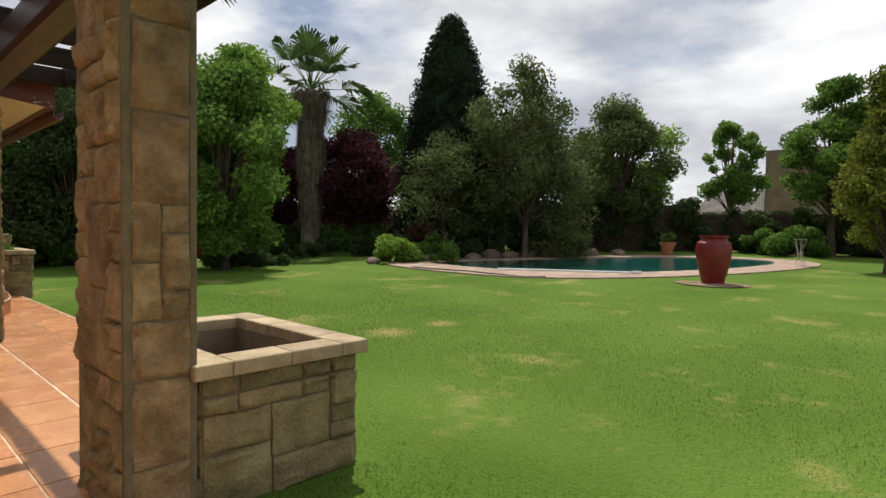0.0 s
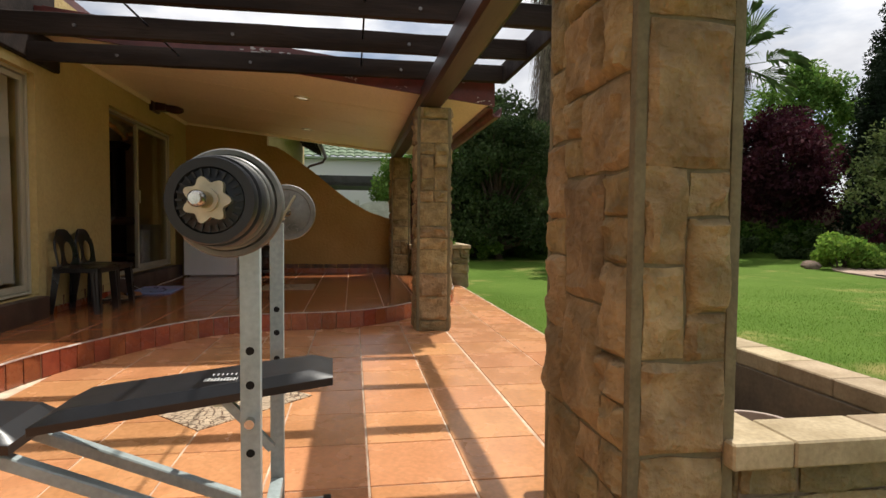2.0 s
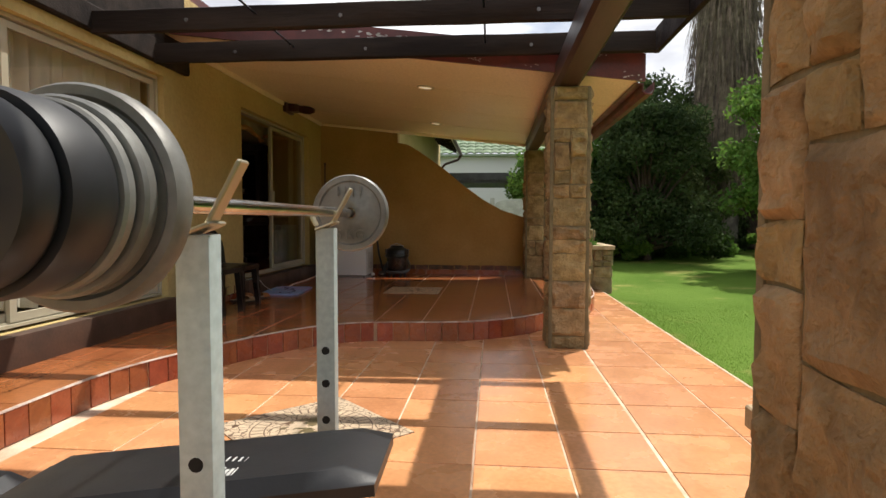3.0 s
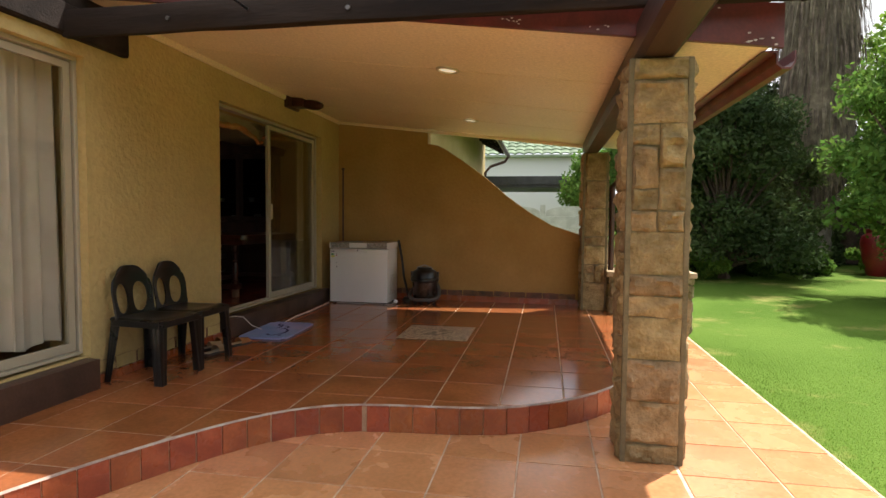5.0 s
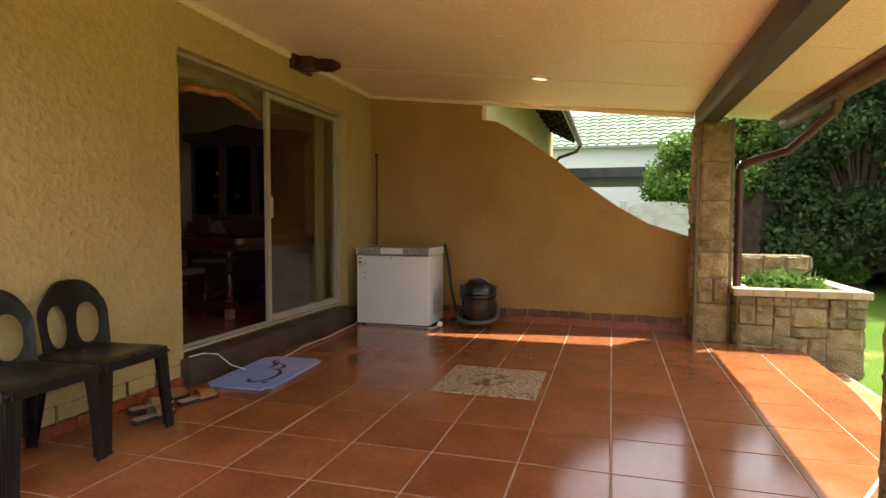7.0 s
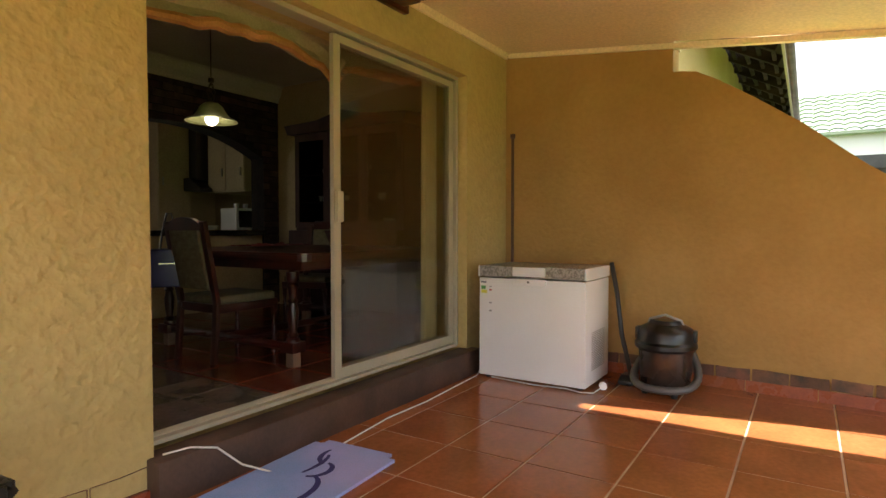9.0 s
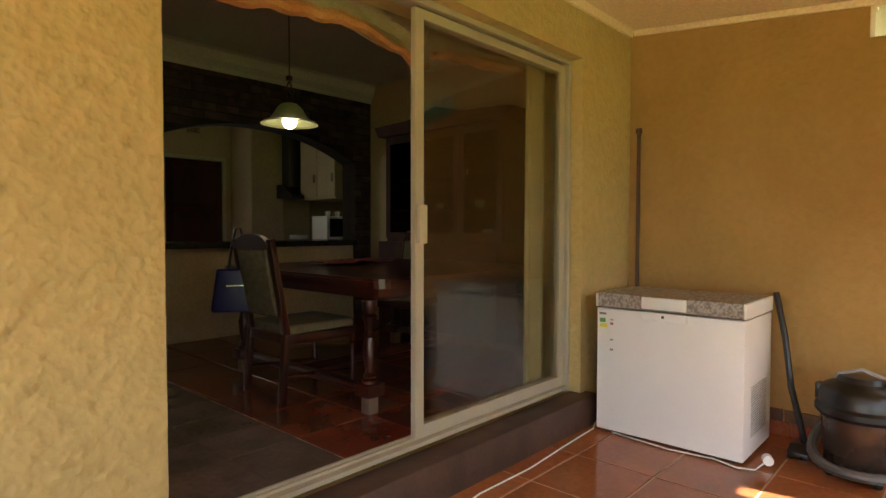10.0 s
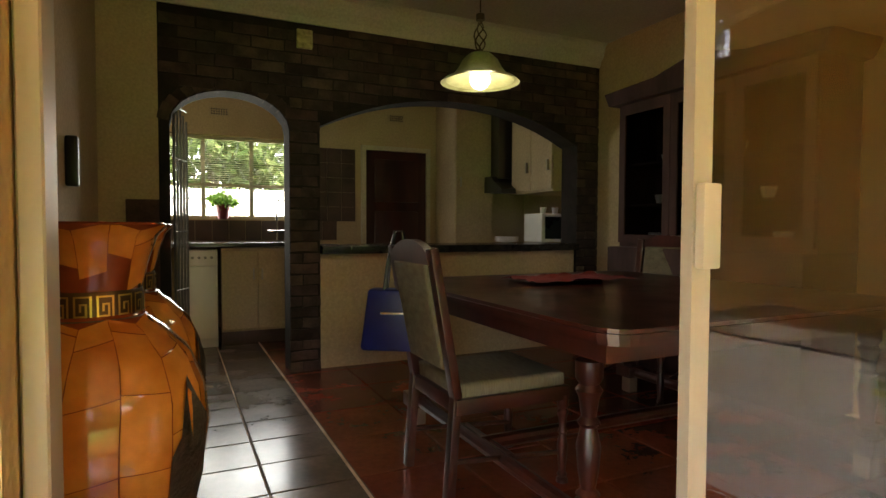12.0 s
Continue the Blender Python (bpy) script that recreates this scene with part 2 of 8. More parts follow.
def structure(name, bm, material, label="", smooth=True):
    me = mesh_of(bm, name, material)
    if smooth:
        smooth_by_angle(me)
    return tagged(new(name, me), label, kind="structure")


def prism(bm, outline, axis, a, b):
    """A flat outline of (u, v) pairs drawn out along an axis from a to b."""
    def at(u, v, w):
        return {"x": (w, u, v), "y": (u, w, v), "z": (u, v, w)}[axis]
    n = len(outline)
    lo = [bm.verts.new(at(u, v, a)) for u, v in outline]
    hi = [bm.verts.new(at(u, v, b)) for u, v in outline]
    bm.faces.new(lo)
    bm.faces.new(hi[::-1])
    for i in range(n):
        bm.faces.new((lo[i], lo[(i + 1) % n], hi[(i + 1) % n], hi[i]))


def lathe(bm, profile, segments=24, at=(0, 0, 0), close=True):
    """A turned shape from (radius, height) pairs."""
    rings = []
    for r, z in profile:
        rings.append([bm.verts.new((at[0] + r * math.cos(k * math.tau / segments), at[1] + r * math.sin(k * math.tau / segments), at[2] + z)) for k in range(segments)])
    for a, b in zip(rings, rings[1:]):
        for k in range(segments):
            bm.faces.new((a[k], a[(k + 1) % segments], b[(k + 1) % segments], b[k]))
    if close:
        bm.faces.new(rings[0][::-1])
        bm.faces.new(rings[-1])


def tube(bm, points, radius, segments=8, radii=None, caps=True):
    """A round bar through the points."""
    pts = [Vector(p) for p in points]
    rings, up = [], None
    for i, p in enumerate(pts):
        way = (pts[min(i + 1, len(pts) - 1)] - pts[max(i - 1, 0)]).normalized()
        if up is None:
            up = way.orthogonal().normalized()
        up = (up - way * up.dot(way)).normalized()
        side = way.cross(up)
        r = radii[i] if radii else radius
        rings.append([bm.verts.new(p + (up * math.cos(k * math.tau / segments) + side * math.sin(k * math.tau / segments)) * r) for k in range(segments)])
    for a, b in zip(rings, rings[1:]):
        for k in range(segments):
            bm.faces.new((a[k], a[(k + 1) % segments], b[(k + 1) % segments], b[k]))
    if caps:
        bm.faces.new(rings[0][::-1])
        bm.faces.new(rings[-1])


def bar(bm, a, b, w, h, up=(0, 0, 1)):
    """A rectangular bar from a to b."""
    a, b = Vector(a), Vector(b)
    way = (b - a).normalized()
    side = way.cross(Vector(up)).normalized()
    top = side.cross(way)
    v = []
    for p in (a, b):
        for s, t in ((-1, -1), (1, -1), (1, 1), (-1, 1)):
            v.append(bm.verts.new(p + side * s * w / 2 + top * t * h / 2))
    for f in ((3, 2, 1, 0), (4, 5, 6, 7), (0, 1, 5, 4), (1, 2, 6, 5), (2, 3, 7, 6), (3, 0, 4, 7)):
        bm.faces.new([v[i] for i in f])

P = 0.18      # porch floor
F = 0.39      # floor inside
WALL_Y = -2.51
END_X = -10.66


def end_x(y):
    """Face of the end wall, which stands a little askew to the house wall."""
    return -10.82 + 0.062 * (y + 2.51)


def under(y):
    """Underside of the porch roof."""
    return 2.82 - 0.12 * (y + 2.55)


# ground
g = bmesh.new()
bmesh.ops.create_grid(g, x_segments=300, y_segments=300, size=300)
for v in g.verts:
    v.co.z = -0.05
ground = structure("ground", g, M_LAWN, "mown green lawn with dry yellow patches")

# lower patio slab
structure("floor_patio", boxes((-10.5, 4.0, -3.0, 1.30, -0.3, 0.001), (-10.5, -2.5, 1.30, 2.23, -0.3, 0.001)), M_GROUT, "pale grout bed of the lower patio", smooth=False)

CURVE = [(4.0, -1.82), (-3.4, -1.83), (-3.85, -1.84), (-4.23, -1.80), (-4.61, -1.67), (-5.09, -1.46), (-5.5, -1.22), (-5.78, -0.98), (-5.95, -0.70),
         (-6.01, -0.35), (-6.03, 0.0), (-6.10, 0.36), (-6.28, 0.66), (-6.50, 0.90), (-6.80, 1.12), (-7.15, 1.35), (-7.6, 1.6), (-8.1, 1.78), (-8.7, 1.86), (-9.3, 1.9), (-10.9, 1.9)]


def smooth_line(pts, times=2):
    for _ in range(times):
        out = [pts[0]]
        for a, b in zip(pts, pts[1:]):
            out += [(a[0] * 0.75 + b[0] * 0.25, a[1] * 0.75 + b[1] * 0.25), (a[0] * 0.25 + b[0] * 0.75, a[1] * 0.25 + b[1] * 0.75)]
        pts = out + [pts[-1]]
    return pts


EDGE = smooth_line(CURVE, 2)
porch = bmesh.new()
prism(porch, EDGE + [(-10.9, WALL_Y - 0.3), (4.0, WALL_Y - 0.3)], "z", -0.2, P + 0.002)
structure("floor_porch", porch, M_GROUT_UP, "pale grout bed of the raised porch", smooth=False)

# house walls
DX0, DX1, DZ0, DZ1 = -10.14, -7.60, 0.38, 2.475
WX0, WX1, WZ0, WZ1 = -5.97, -3.3, 0.41, 2.43
T = 0.325
structure("wall_front", boxes(
    (-13.0, DX0, WALL_Y - T, WALL_Y, 0, 3.3), (DX0, DX1, WALL_Y - T, WALL_Y, 0, DZ0 - 0.02), (DX0, DX1, WALL_Y - T, WALL_Y, DZ1, 3.3),
    (DX1, WX0, WALL_Y - T, WALL_Y, 0, 3.3), (WX0, WX1, WALL_Y - T, WALL_Y, 0, WZ0 - 0.02), (WX0, WX1, WALL_Y - T, WALL_Y, WZ1, 3.3),
    (WX1, 4.0, WALL_Y - T, WALL_Y, 0, 3.3)), M_PLASTER, "ochre textured plaster house wall", smooth=False)

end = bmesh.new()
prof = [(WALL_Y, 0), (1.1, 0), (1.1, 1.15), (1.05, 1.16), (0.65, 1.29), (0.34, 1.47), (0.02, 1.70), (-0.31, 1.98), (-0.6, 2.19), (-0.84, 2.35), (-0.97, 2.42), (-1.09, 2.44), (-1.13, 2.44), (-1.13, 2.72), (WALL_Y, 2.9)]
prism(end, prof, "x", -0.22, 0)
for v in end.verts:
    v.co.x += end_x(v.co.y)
structure("wall_end", end, M_PLASTER_SHADED, "ochre plaster end wall with a swept curved top", smooth=False)

# porch roof: ceiling, covering and fascias
roof = bmesh.new()
for lo, hi, nm in ((0.0, 0.02, "c"),):
    prism(roof, [(WALL_Y, under(WALL_Y)), (1.75, under(1.75)), (1.75, under(1.75) + 0.02), (WALL_Y, under(WALL_Y) + 0.02)], "x", -10.69, -5.93)
prism(roof, [(WALL_Y, under(WALL_Y)), (-1.12, under(-1.12)), (-1.12, under(-1.12) + 0.02), (WALL_Y, under(WALL_Y) + 0.02)], "x", -11.0, -10.69)
structure("ceiling", roof, M_CEIL, "cream painted boarded porch ceiling", smooth=False)
cover = bmesh.new()
prism(cover, [(WALL_Y, under(WALL_Y) + 0.03), (1.78, under(1.78) + 0.03), (1.78, under(1.78) + 0.20), (WALL_Y, under(WALL_Y) + 0.22)], "x", -10.69, -5.93)
structure("roof_porch", cover, M_FASCIA, "maroon painted sheet roof edge with flaking paint", smooth=False)
fas = bmesh.new()
prism(fas, [(-2.4, under(-2.4) - 0.01), (1.80, under(1.80) - 0.01), (1.80, under(1.8) + 0.22), (-2.4, under(-2.4) + 0.22)], "x", -5.93, -5.90)
structure("trim_fascia", fas, M_FASCIA, "maroon fascia board with white flaking paint", smooth=False)

def ashlar(nu, nv, rng):
    """Fill a grid of nu x nv cells with stones: (u, v, w, h)."""
    used, out = set(), []
    sizes = [(2, 3), (2, 2), (2, 2), (2, 2), (3, 2), (2, 1), (1, 2), (1, 1), (1, 2), (2, 3), (1, 1)]
    for v in range(nv):
        for u in range(nu):
            if (u, v) in used:
                continue
            rng.shuffle(sizes)
            for w, h in sizes + [(1, 1)]:
                cells = [(u + i, v + j) for i in range(w) for j in range(h)]
                if all(0 <= a < nu and b < nv and (a, b) not in used for a, b in cells):
                    used.update(cells)
                    out.append((u, v, w, h))
                    break
    return out


def stone_block(w, h, rng, proud=0.024, n=9):
    """A hewn stone, its back at y = 0, its face towards -y, from its lower left corner."""
    bm = bmesh.new()
    grid = []
    off = Vector((rng.uniform(0, 90), rng.uniform(0, 90), rng.uniform(0, 90)))
    lean_u, lean_v = rng.uniform(-0.35, 0.35), rng.uniform(-0.3, 0.3)
    lift_all = rng.uniform(0.6, 1.25)
    roll = 0.020
    for j in range(n):
        row = []
        for i in range(n):
            u, v = i / (n - 1), j / (n - 1)
            if n > 4:
                # rows of points crowd towards the rim, where the face rolls over
                u, v = (0.5 - 0.5 * math.cos(math.pi * u)) * 0.5 + u * 0.5, (0.5 - 0.5 * math.cos(math.pi * v)) * 0.5 + v * 0.5
            x, z = u * w, v * h
            rim = min(1.0, min(x, w - x, z, h - z) / roll)
            p = Vector((x, z, 0)) + off
            chip = (0.22 - abs(noise.noise(p * 10))) * 2.2 + (0.2 - abs(noise.noise(p * 24 + Vector((9, 0, 0))))) * 0.9
            d = proud * lift_all * (0.08 + 0.92 * math.sqrt(max(0, rim * (2 - rim)))) + proud * (0.35 + 0.65 * rim) * (chip + lean_u * (u - 0.5) + lean_v * (v - 0.5))
            wx, wz = 0.010 * noise.noise(p * 9 + Vector((5, 0, 0))), 0.010 * noise.noise(p * 9 + Vector((0, 7, 0)))
            row.append(bm.verts.new((x + wx, -max(0.008, d), z + wz)))
        grid.append(row)
    for j in range(n - 1):
        for i in range(n - 1):
            bm.faces.new((grid[j][i], grid[j][i + 1], grid[j + 1][i + 1], grid[j + 1][i]))
    rim = grid[0] + [grid[j][n - 1] for j in range(1, n)] + grid[n - 1][-2::-1] + [grid[j][0] for j in range(n - 2, 0, -1)]
    back = [bm.verts.new((v.co.x, 0.004, v.co.z)) for v in rim]
    m = len(rim)
    for i in range(m):
        bm.faces.new((rim[(i + 1) % m], rim[i], back[i], back[(i + 1) % m]))
    return bm


def face_stones(parent, origin, along, width, height, rng, unit=(0.135, 0.1), material=None, joint=0.004, proud=0.026, start=0.0):
    """Stones on one upright face. origin: the lower left corner seen from outside; along: the heading of the face's width, in degrees."""
    nu, nv = max(1, round(width / unit[0])), max(1, round(height / unit[1]))
    du, dv = width / nu, height / nv
    for u, v, w, h in ashlar(nu, nv, rng):
        sw, sh = w * du - 2 * joint, h * dv - 2 * joint
        bm = stone_block(sw, sh, rng, proud)
        ob = part("stone", bm, material or M_STONE, parent)
        ob.matrix_parent_inverse = Matrix()
        ob.matrix_local = pose(*origin, 0, 0, along) @ pose(u * du + joint, 0, v * dv + joint)


def stone_box(name, label, category, x0, x1, y0, y1, z0, z1, seed, unit=(0.135, 0.1), faces="xXyY", material=None, group="", core_top=0.0):
    """A block of masonry: a mortar core with stones on its faces, its base corner at (x0, y0, z0)."""
    rng = random.Random(seed)
    ob = thing(name, label, category, (x0, y0, z0), group)
    w, d, h = x1 - x0, y1 - y0, z1 - z0
    i = 0.014
    c = 0.030
    for cx, cy in ((i - 0.01, i - 0.01), (w - i + 0.01 - c, i - 0.01), (w - i + 0.01 - c, d - i + 0.01 - c), (i - 0.01, d - i + 0.01 - c)):
        if len(faces) == 4:
            part("corner_pointing", bevelled(boxes((cx, cx + c, cy, cy + c, 0, h - 0.004)), 0.006, 2), M_MORTAR, ob, smooth=True)
    part("mortar_core", boxes((i - 0.004, w - i + 0.004, i - 0.004, d - i + 0.004, 0, h - core_top)), M_MORTAR, ob, smooth=False)
    e = i + 0.016
    if "y" in faces:
        face_stones(ob, (e, i, 0), 0, w - 2 * e, h, rng, unit, material)
    if "X" in faces:
        face_stones(ob, (w - i, e, 0), 90, d - 2 * e, h, rng, unit, material)
    if "Y" in faces:
        face_stones(ob, (w - e, d - i, 0), 180, w - 2 * e, h, rng, unit, material)
    if "x" in faces:
        face_stones(ob, (i, d - e, 0), 270, d - 2 * e, h, rng, unit, material)
    return ob


stone_box("stone_column", "tall square column of rough hewn sandstone beside the stone planter", "column", -1.95, -1.36, 1.0, 1.28, -0.02, 2.24, 5, (0.135, 0.112), group="porch columns")
stone_box("stone_column", "square sandstone column standing at the curved porch step", "column", -6.205, -5.82, 1.0, 1.345, 0, 2.24, 12, (0.115, 0.115), group="porch columns")
stone_box("stone_column", "slim sandstone column closing the swept end wall", "column", END_X + 0.01, -10.25, 1.04, 1.37, P, 2.24, 8, (0.125, 0.12), group="porch columns")


def planter(label, x0, x1, y0, y1, top, seed, wall=0.14, unit=(0.12, 0.095)):
    rng = random.Random(seed)
    z0 = -0.06
    ob = thing("stone_planter", label, "planter", (x0, y0, z0))
    w, d, h = x1 - x0, y1 - y0, top - 0.065 - z0
    i = 0.014
    inner = bmesh.new()
    for r in ((i, w - i, i, wall, 0, h), (i, w - i, d - wall, d - i, 0, h), (i, wall, wall, d - wall, 0, h), (w - wall, w - i, wall, d - wall, 0, h)):
        box(inner, *r)
    part("inner_wall", inner, M_CONC, ob, "grey brown cement render", smooth=False)
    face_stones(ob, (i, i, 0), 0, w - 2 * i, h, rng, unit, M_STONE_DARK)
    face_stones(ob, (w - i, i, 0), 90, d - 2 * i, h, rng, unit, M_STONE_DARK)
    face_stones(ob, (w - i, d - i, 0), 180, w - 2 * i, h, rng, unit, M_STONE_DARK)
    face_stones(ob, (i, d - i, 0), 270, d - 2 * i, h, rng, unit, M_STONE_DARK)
    soil = bmesh.new()
    bmesh.ops.create_grid(soil, x_segments=14, y_segments=14, size=0.5)
    for v in soil.verts:
        v.co = ((v.co.x + 0.5) * (w - 2 * wall + 0.01) + wall - 0.005, (v.co.y + 0.5) * (d - 2 * wall + 0.01) + wall - 0.005, h - 0.26 + rng.uniform(-0.02, 0.02))
    part("soil", soil, M_SOIL, ob, "dry dark earth")
    o, t, ww = 0.035, 0.065, wall + 0.02
    def coping(a, b, horizontal, lo):
        n = max(1, round((b - a) / 0.24))
        for k in range(n):
            p0, p1 = a + (b - a) * k / n + 0.002, a + (b - a) * (k + 1) / n - 0.002
            r = (p0, p1, lo, lo + ww, h, h + t) if horizontal else (lo, lo + ww, p0, p1, h, h + t)
            part("coping_block", bevelled(boxes(r), 0.005, 1), M_CAP, ob)
    coping(-o, w + o, True, -o)
    coping(-o, w + o, True, d + o - ww)
    coping(-o + ww, d + o - ww, False, -o)
    coping(-o + ww, d + o - ww, False, w + o - ww)
    return ob


planter("stone planter box with pale coping built against the tall column", -2.52, -1.36, 1.285, 2.09, 0.58, 3, unit=(0.155, 0.088))
planter("stone planter box with pale coping holding a green plant", -11.28, -10.09, 1.385, 2.40, 0.715, 4, unit=(0.15, 0.09))
stone_box("garden_wall", "low curved-top stone wall behind the planter", "wall", -11.6, -11.3, 1.40, 2.33, -0.06, 0.95, 9, (0.2, 0.15))

pot = thing("buried_pot", "round brown plastic pot sunk in the planter soil", "plant pot", (-1.86, 1.72, 0.24))
bm = bmesh.new()
lathe(bm, [(0.10, 0.0), (0.125, 0.16), (0.14, 0.16), (0.14, 0.185), (0.122, 0.185), (0.11, 0.13), (0.01, 0.125)], 28)
part("pot_shell", bm, plain("pot_rim_grey", (0.33, 0.25, 0.2), 0.6), pot)

# brick plinth course along the foot of the end wall and the house wall
M_PBRICK = surf("clinker_brick", (0.20, 0.085, 0.05), (0.09, 0.06, 0.045), 0.75, 9, 70, 0.6, 0.008, vary=0.3)
def plinth_run(parent, origin, along, length, rng, height=0.075, z=0.085):
    n = round(length / 0.225)
    for k in range(n):
        bm = stone_block(length / n - 0.012, height, rng, 0.012, 3)
        b = part("brick", bm, M_PBRICK, parent)
        b.matrix_parent_inverse = Matrix()
        b.matrix_local = pose(*origin, 0, 0, along) @ pose(k * length / n + 0.006, 0, z)

def clip_rect(poly, x0, x1, y0, y1):
    """The outline poly cut to a rectangle."""
    for axis, lim, keep in ((0, x0, 1), (0, x1, -1), (1, y0, 1), (1, y1, -1)):
        out = []
        for i, a in enumerate(poly):
            b = poly[(i + 1) % len(poly)]
            ia, ib = (a[axis] - lim) * keep >= 0, (b[axis] - lim) * keep >= 0
            if ia:
                out.append(a)
            if ia != ib:
                k = (lim - a[axis]) / (b[axis] - a[axis])
                out.append((a[0] + (b[0] - a[0]) * k, a[1] + (b[1] - a[1]) * k))
        poly = out
        if not poly:
            return []
    return poly


def area(poly):
    return abs(sum(a[0] * b[1] - b[0] * a[1] for a, b in zip(poly, poly[1:] + poly[:1]))) / 2


def tile_mesh(name, poly, thick, material):
    """A tile with a slightly rounded upper edge, its outline round (0, 0), its top at z = 0."""
    cx, cy = sum(p[0] for p in poly) / len(poly), sum(p[1] for p in poly) / len(poly)
    bm = bmesh.new()
    rings = []
    for inset, z in ((0, -thick), (0, -0.0025), (0.003, 0)):
        ring = []
        for x, y in poly:
            d = max(1e-6, math.hypot(x - cx, y - cy))
            ring.append(bm.verts.new((x - (x - cx) / d * inset, y - (y - cy) / d * inset, z)))
        rings.append(ring)
    for a, b in zip(rings, rings[1:]):
        for i in range(len(poly)):
            bm.faces.new((a[i], a[(i + 1) % len(poly)], b[(i + 1) % len(poly)], b[i]))
    bm.faces.new(rings[-1])
    return mesh_of(bm, name, material)


def lay(parent, xs, ys, z, material, region=None, gap=0.005, name="tile", limit=300):
    shared = {}
    count = 0
    for x0, x1 in zip(xs, xs[1:]):
        for y0, y1 in zip(ys, ys[1:]):
            a, b, c, d = x0 + gap, x1 - gap, y0 + gap, y1 - gap
            cx, cy = (a + b) / 2, (c + d) / 2
            poly = [(a, c), (b, c), (b, d), (a, d)]
            whole = True
            if region:
                cut = clip_rect(region, a, b, c, d)
                if len(cut) < 3 or area(cut) < 0.004:
                    continue
                whole = abs(area(cut) - (b - a) * (d - c)) < 1e-4
                if not whole:
                    poly = cut
            key = (round(b - a, 3), round(d - c, 3)) if whole else (cx, cy)
            if key not in shared:
                shared[key] = tile_mesh(name, [(p[0] - cx, p[1] - cy) for p in poly], 0.012, material)
            ob = new(name, shared[key])
            ob.parent = parent
            ob.location = (cx, cy, z + random.uniform(-0.0006, 0.0006))
            ob.rotation_euler = (random.uniform(-0.0012, 0.0012), random.uniform(-0.0012, 0.0012), 0)
            count += 1


floor_patio = bpy.data.objects["floor_patio"]
floor_porch = bpy.data.objects["floor_porch"]
xs = [-5.71 + 0.463 * k for k in range(-10, 16)]
ys = [-1.71, -1.28, -0.85, -0.42, 0.01, 0.44, 0.87, 1.30]
lay(floor_patio, xs, ys, 0.006, M_TILE)
lay(floor_patio, [x for x in xs if x < -2.45], [1.31, 1.80, 2.225], 0.006, M_TILE)
porch_outline = EDGE + [(-10.62, 1.9), (-10.80, WALL_Y + 0.004), (4.0, WALL_Y + 0.004)]
porch_outline = [p for p in porch_outline if p[0] > -10.81]
uxs = [-7.01 + 0.44 * k for k in range(-9, 11)]
uys = [WALL_Y, -2.255, -1.83, -1.40, -0.97, -0.545, -0.12, 0.30, 0.71, 1.12, 1.53, 1.95]
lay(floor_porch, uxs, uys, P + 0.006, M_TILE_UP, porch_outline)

# riser tiles along the curved step, and the pale nosing line over them
def along_edge(pts, step):
    out, left = [], 0.0
    for a, b in zip(pts, pts[1:]):
        a, b = Vector(a), Vector(b)
        length = (b - a).length
        s = left
        while s < length:
            out.append((a + (b - a) * (s / length), (b - a).normalized()))
            s += step
        left = s - length
    return out


spots = along_edge([(1.2, -1.826)] + [p for p in EDGE if -10.0 < p[0] < 0.8], 0.148)
riser = tile_mesh("riser_tile", [(0, 0), (0.142, 0), (0.142, P - 0.012), (0, P - 0.012)], 0.012, M_RISER)
for p, w in spots:
    r = new("riser_tile", riser)
    r.parent = floor_porch
    heading = math.degrees(math.atan2(w.y, w.x))
    n = Vector((w.y, -w.x))
    a = p + n * 0.010
    r.matrix_parent_inverse = Matrix()
    m = Matrix(((w.x, 0, n.x, a.x), (w.y, 0, n.y, a.y), (0, 1, 0, 0.006), (0, 0, 0, 1)))
    r.matrix_local = m
nose = bmesh.new()
line = [Vector((1.2, -1.826))] + [Vector((x, y)) for x, y in EDGE if -10.6 < x < 1.1]
for a, b in zip(line, line[1:]):
    w = (b - a).normalized()
    n = Vector((w.y, -w.x))
    q = [nose.verts.new((*(a + n * k), z)) for k, z in ((0.012, P - 0.004), (0.0, P + 0.005), (-0.006, P + 0.005))]
    r = [nose.verts.new((*(b + n * k), z)) for k, z in ((0.012, P - 0.004), (0.0, P + 0.005), (-0.006, P + 0.005))]
    nose.faces.new((q[0], r[0], r[1], q[1]))
    nose.faces.new((q[1], r[1], r[2], q[2]))
structure("trim_nosing", nose, surf("pale_grout_edge", (0.5, 0.42, 0.36), (0.3, 0.2, 0.16), 0.8, 9, 80, 0.3), "worn pale grout line along the step")
structure("trim_patio_edge", boxes((-10.4, -2.6, 2.228, 2.245, -0.2, 0.004)), M_GROUT, "pale mortar edge of the patio")


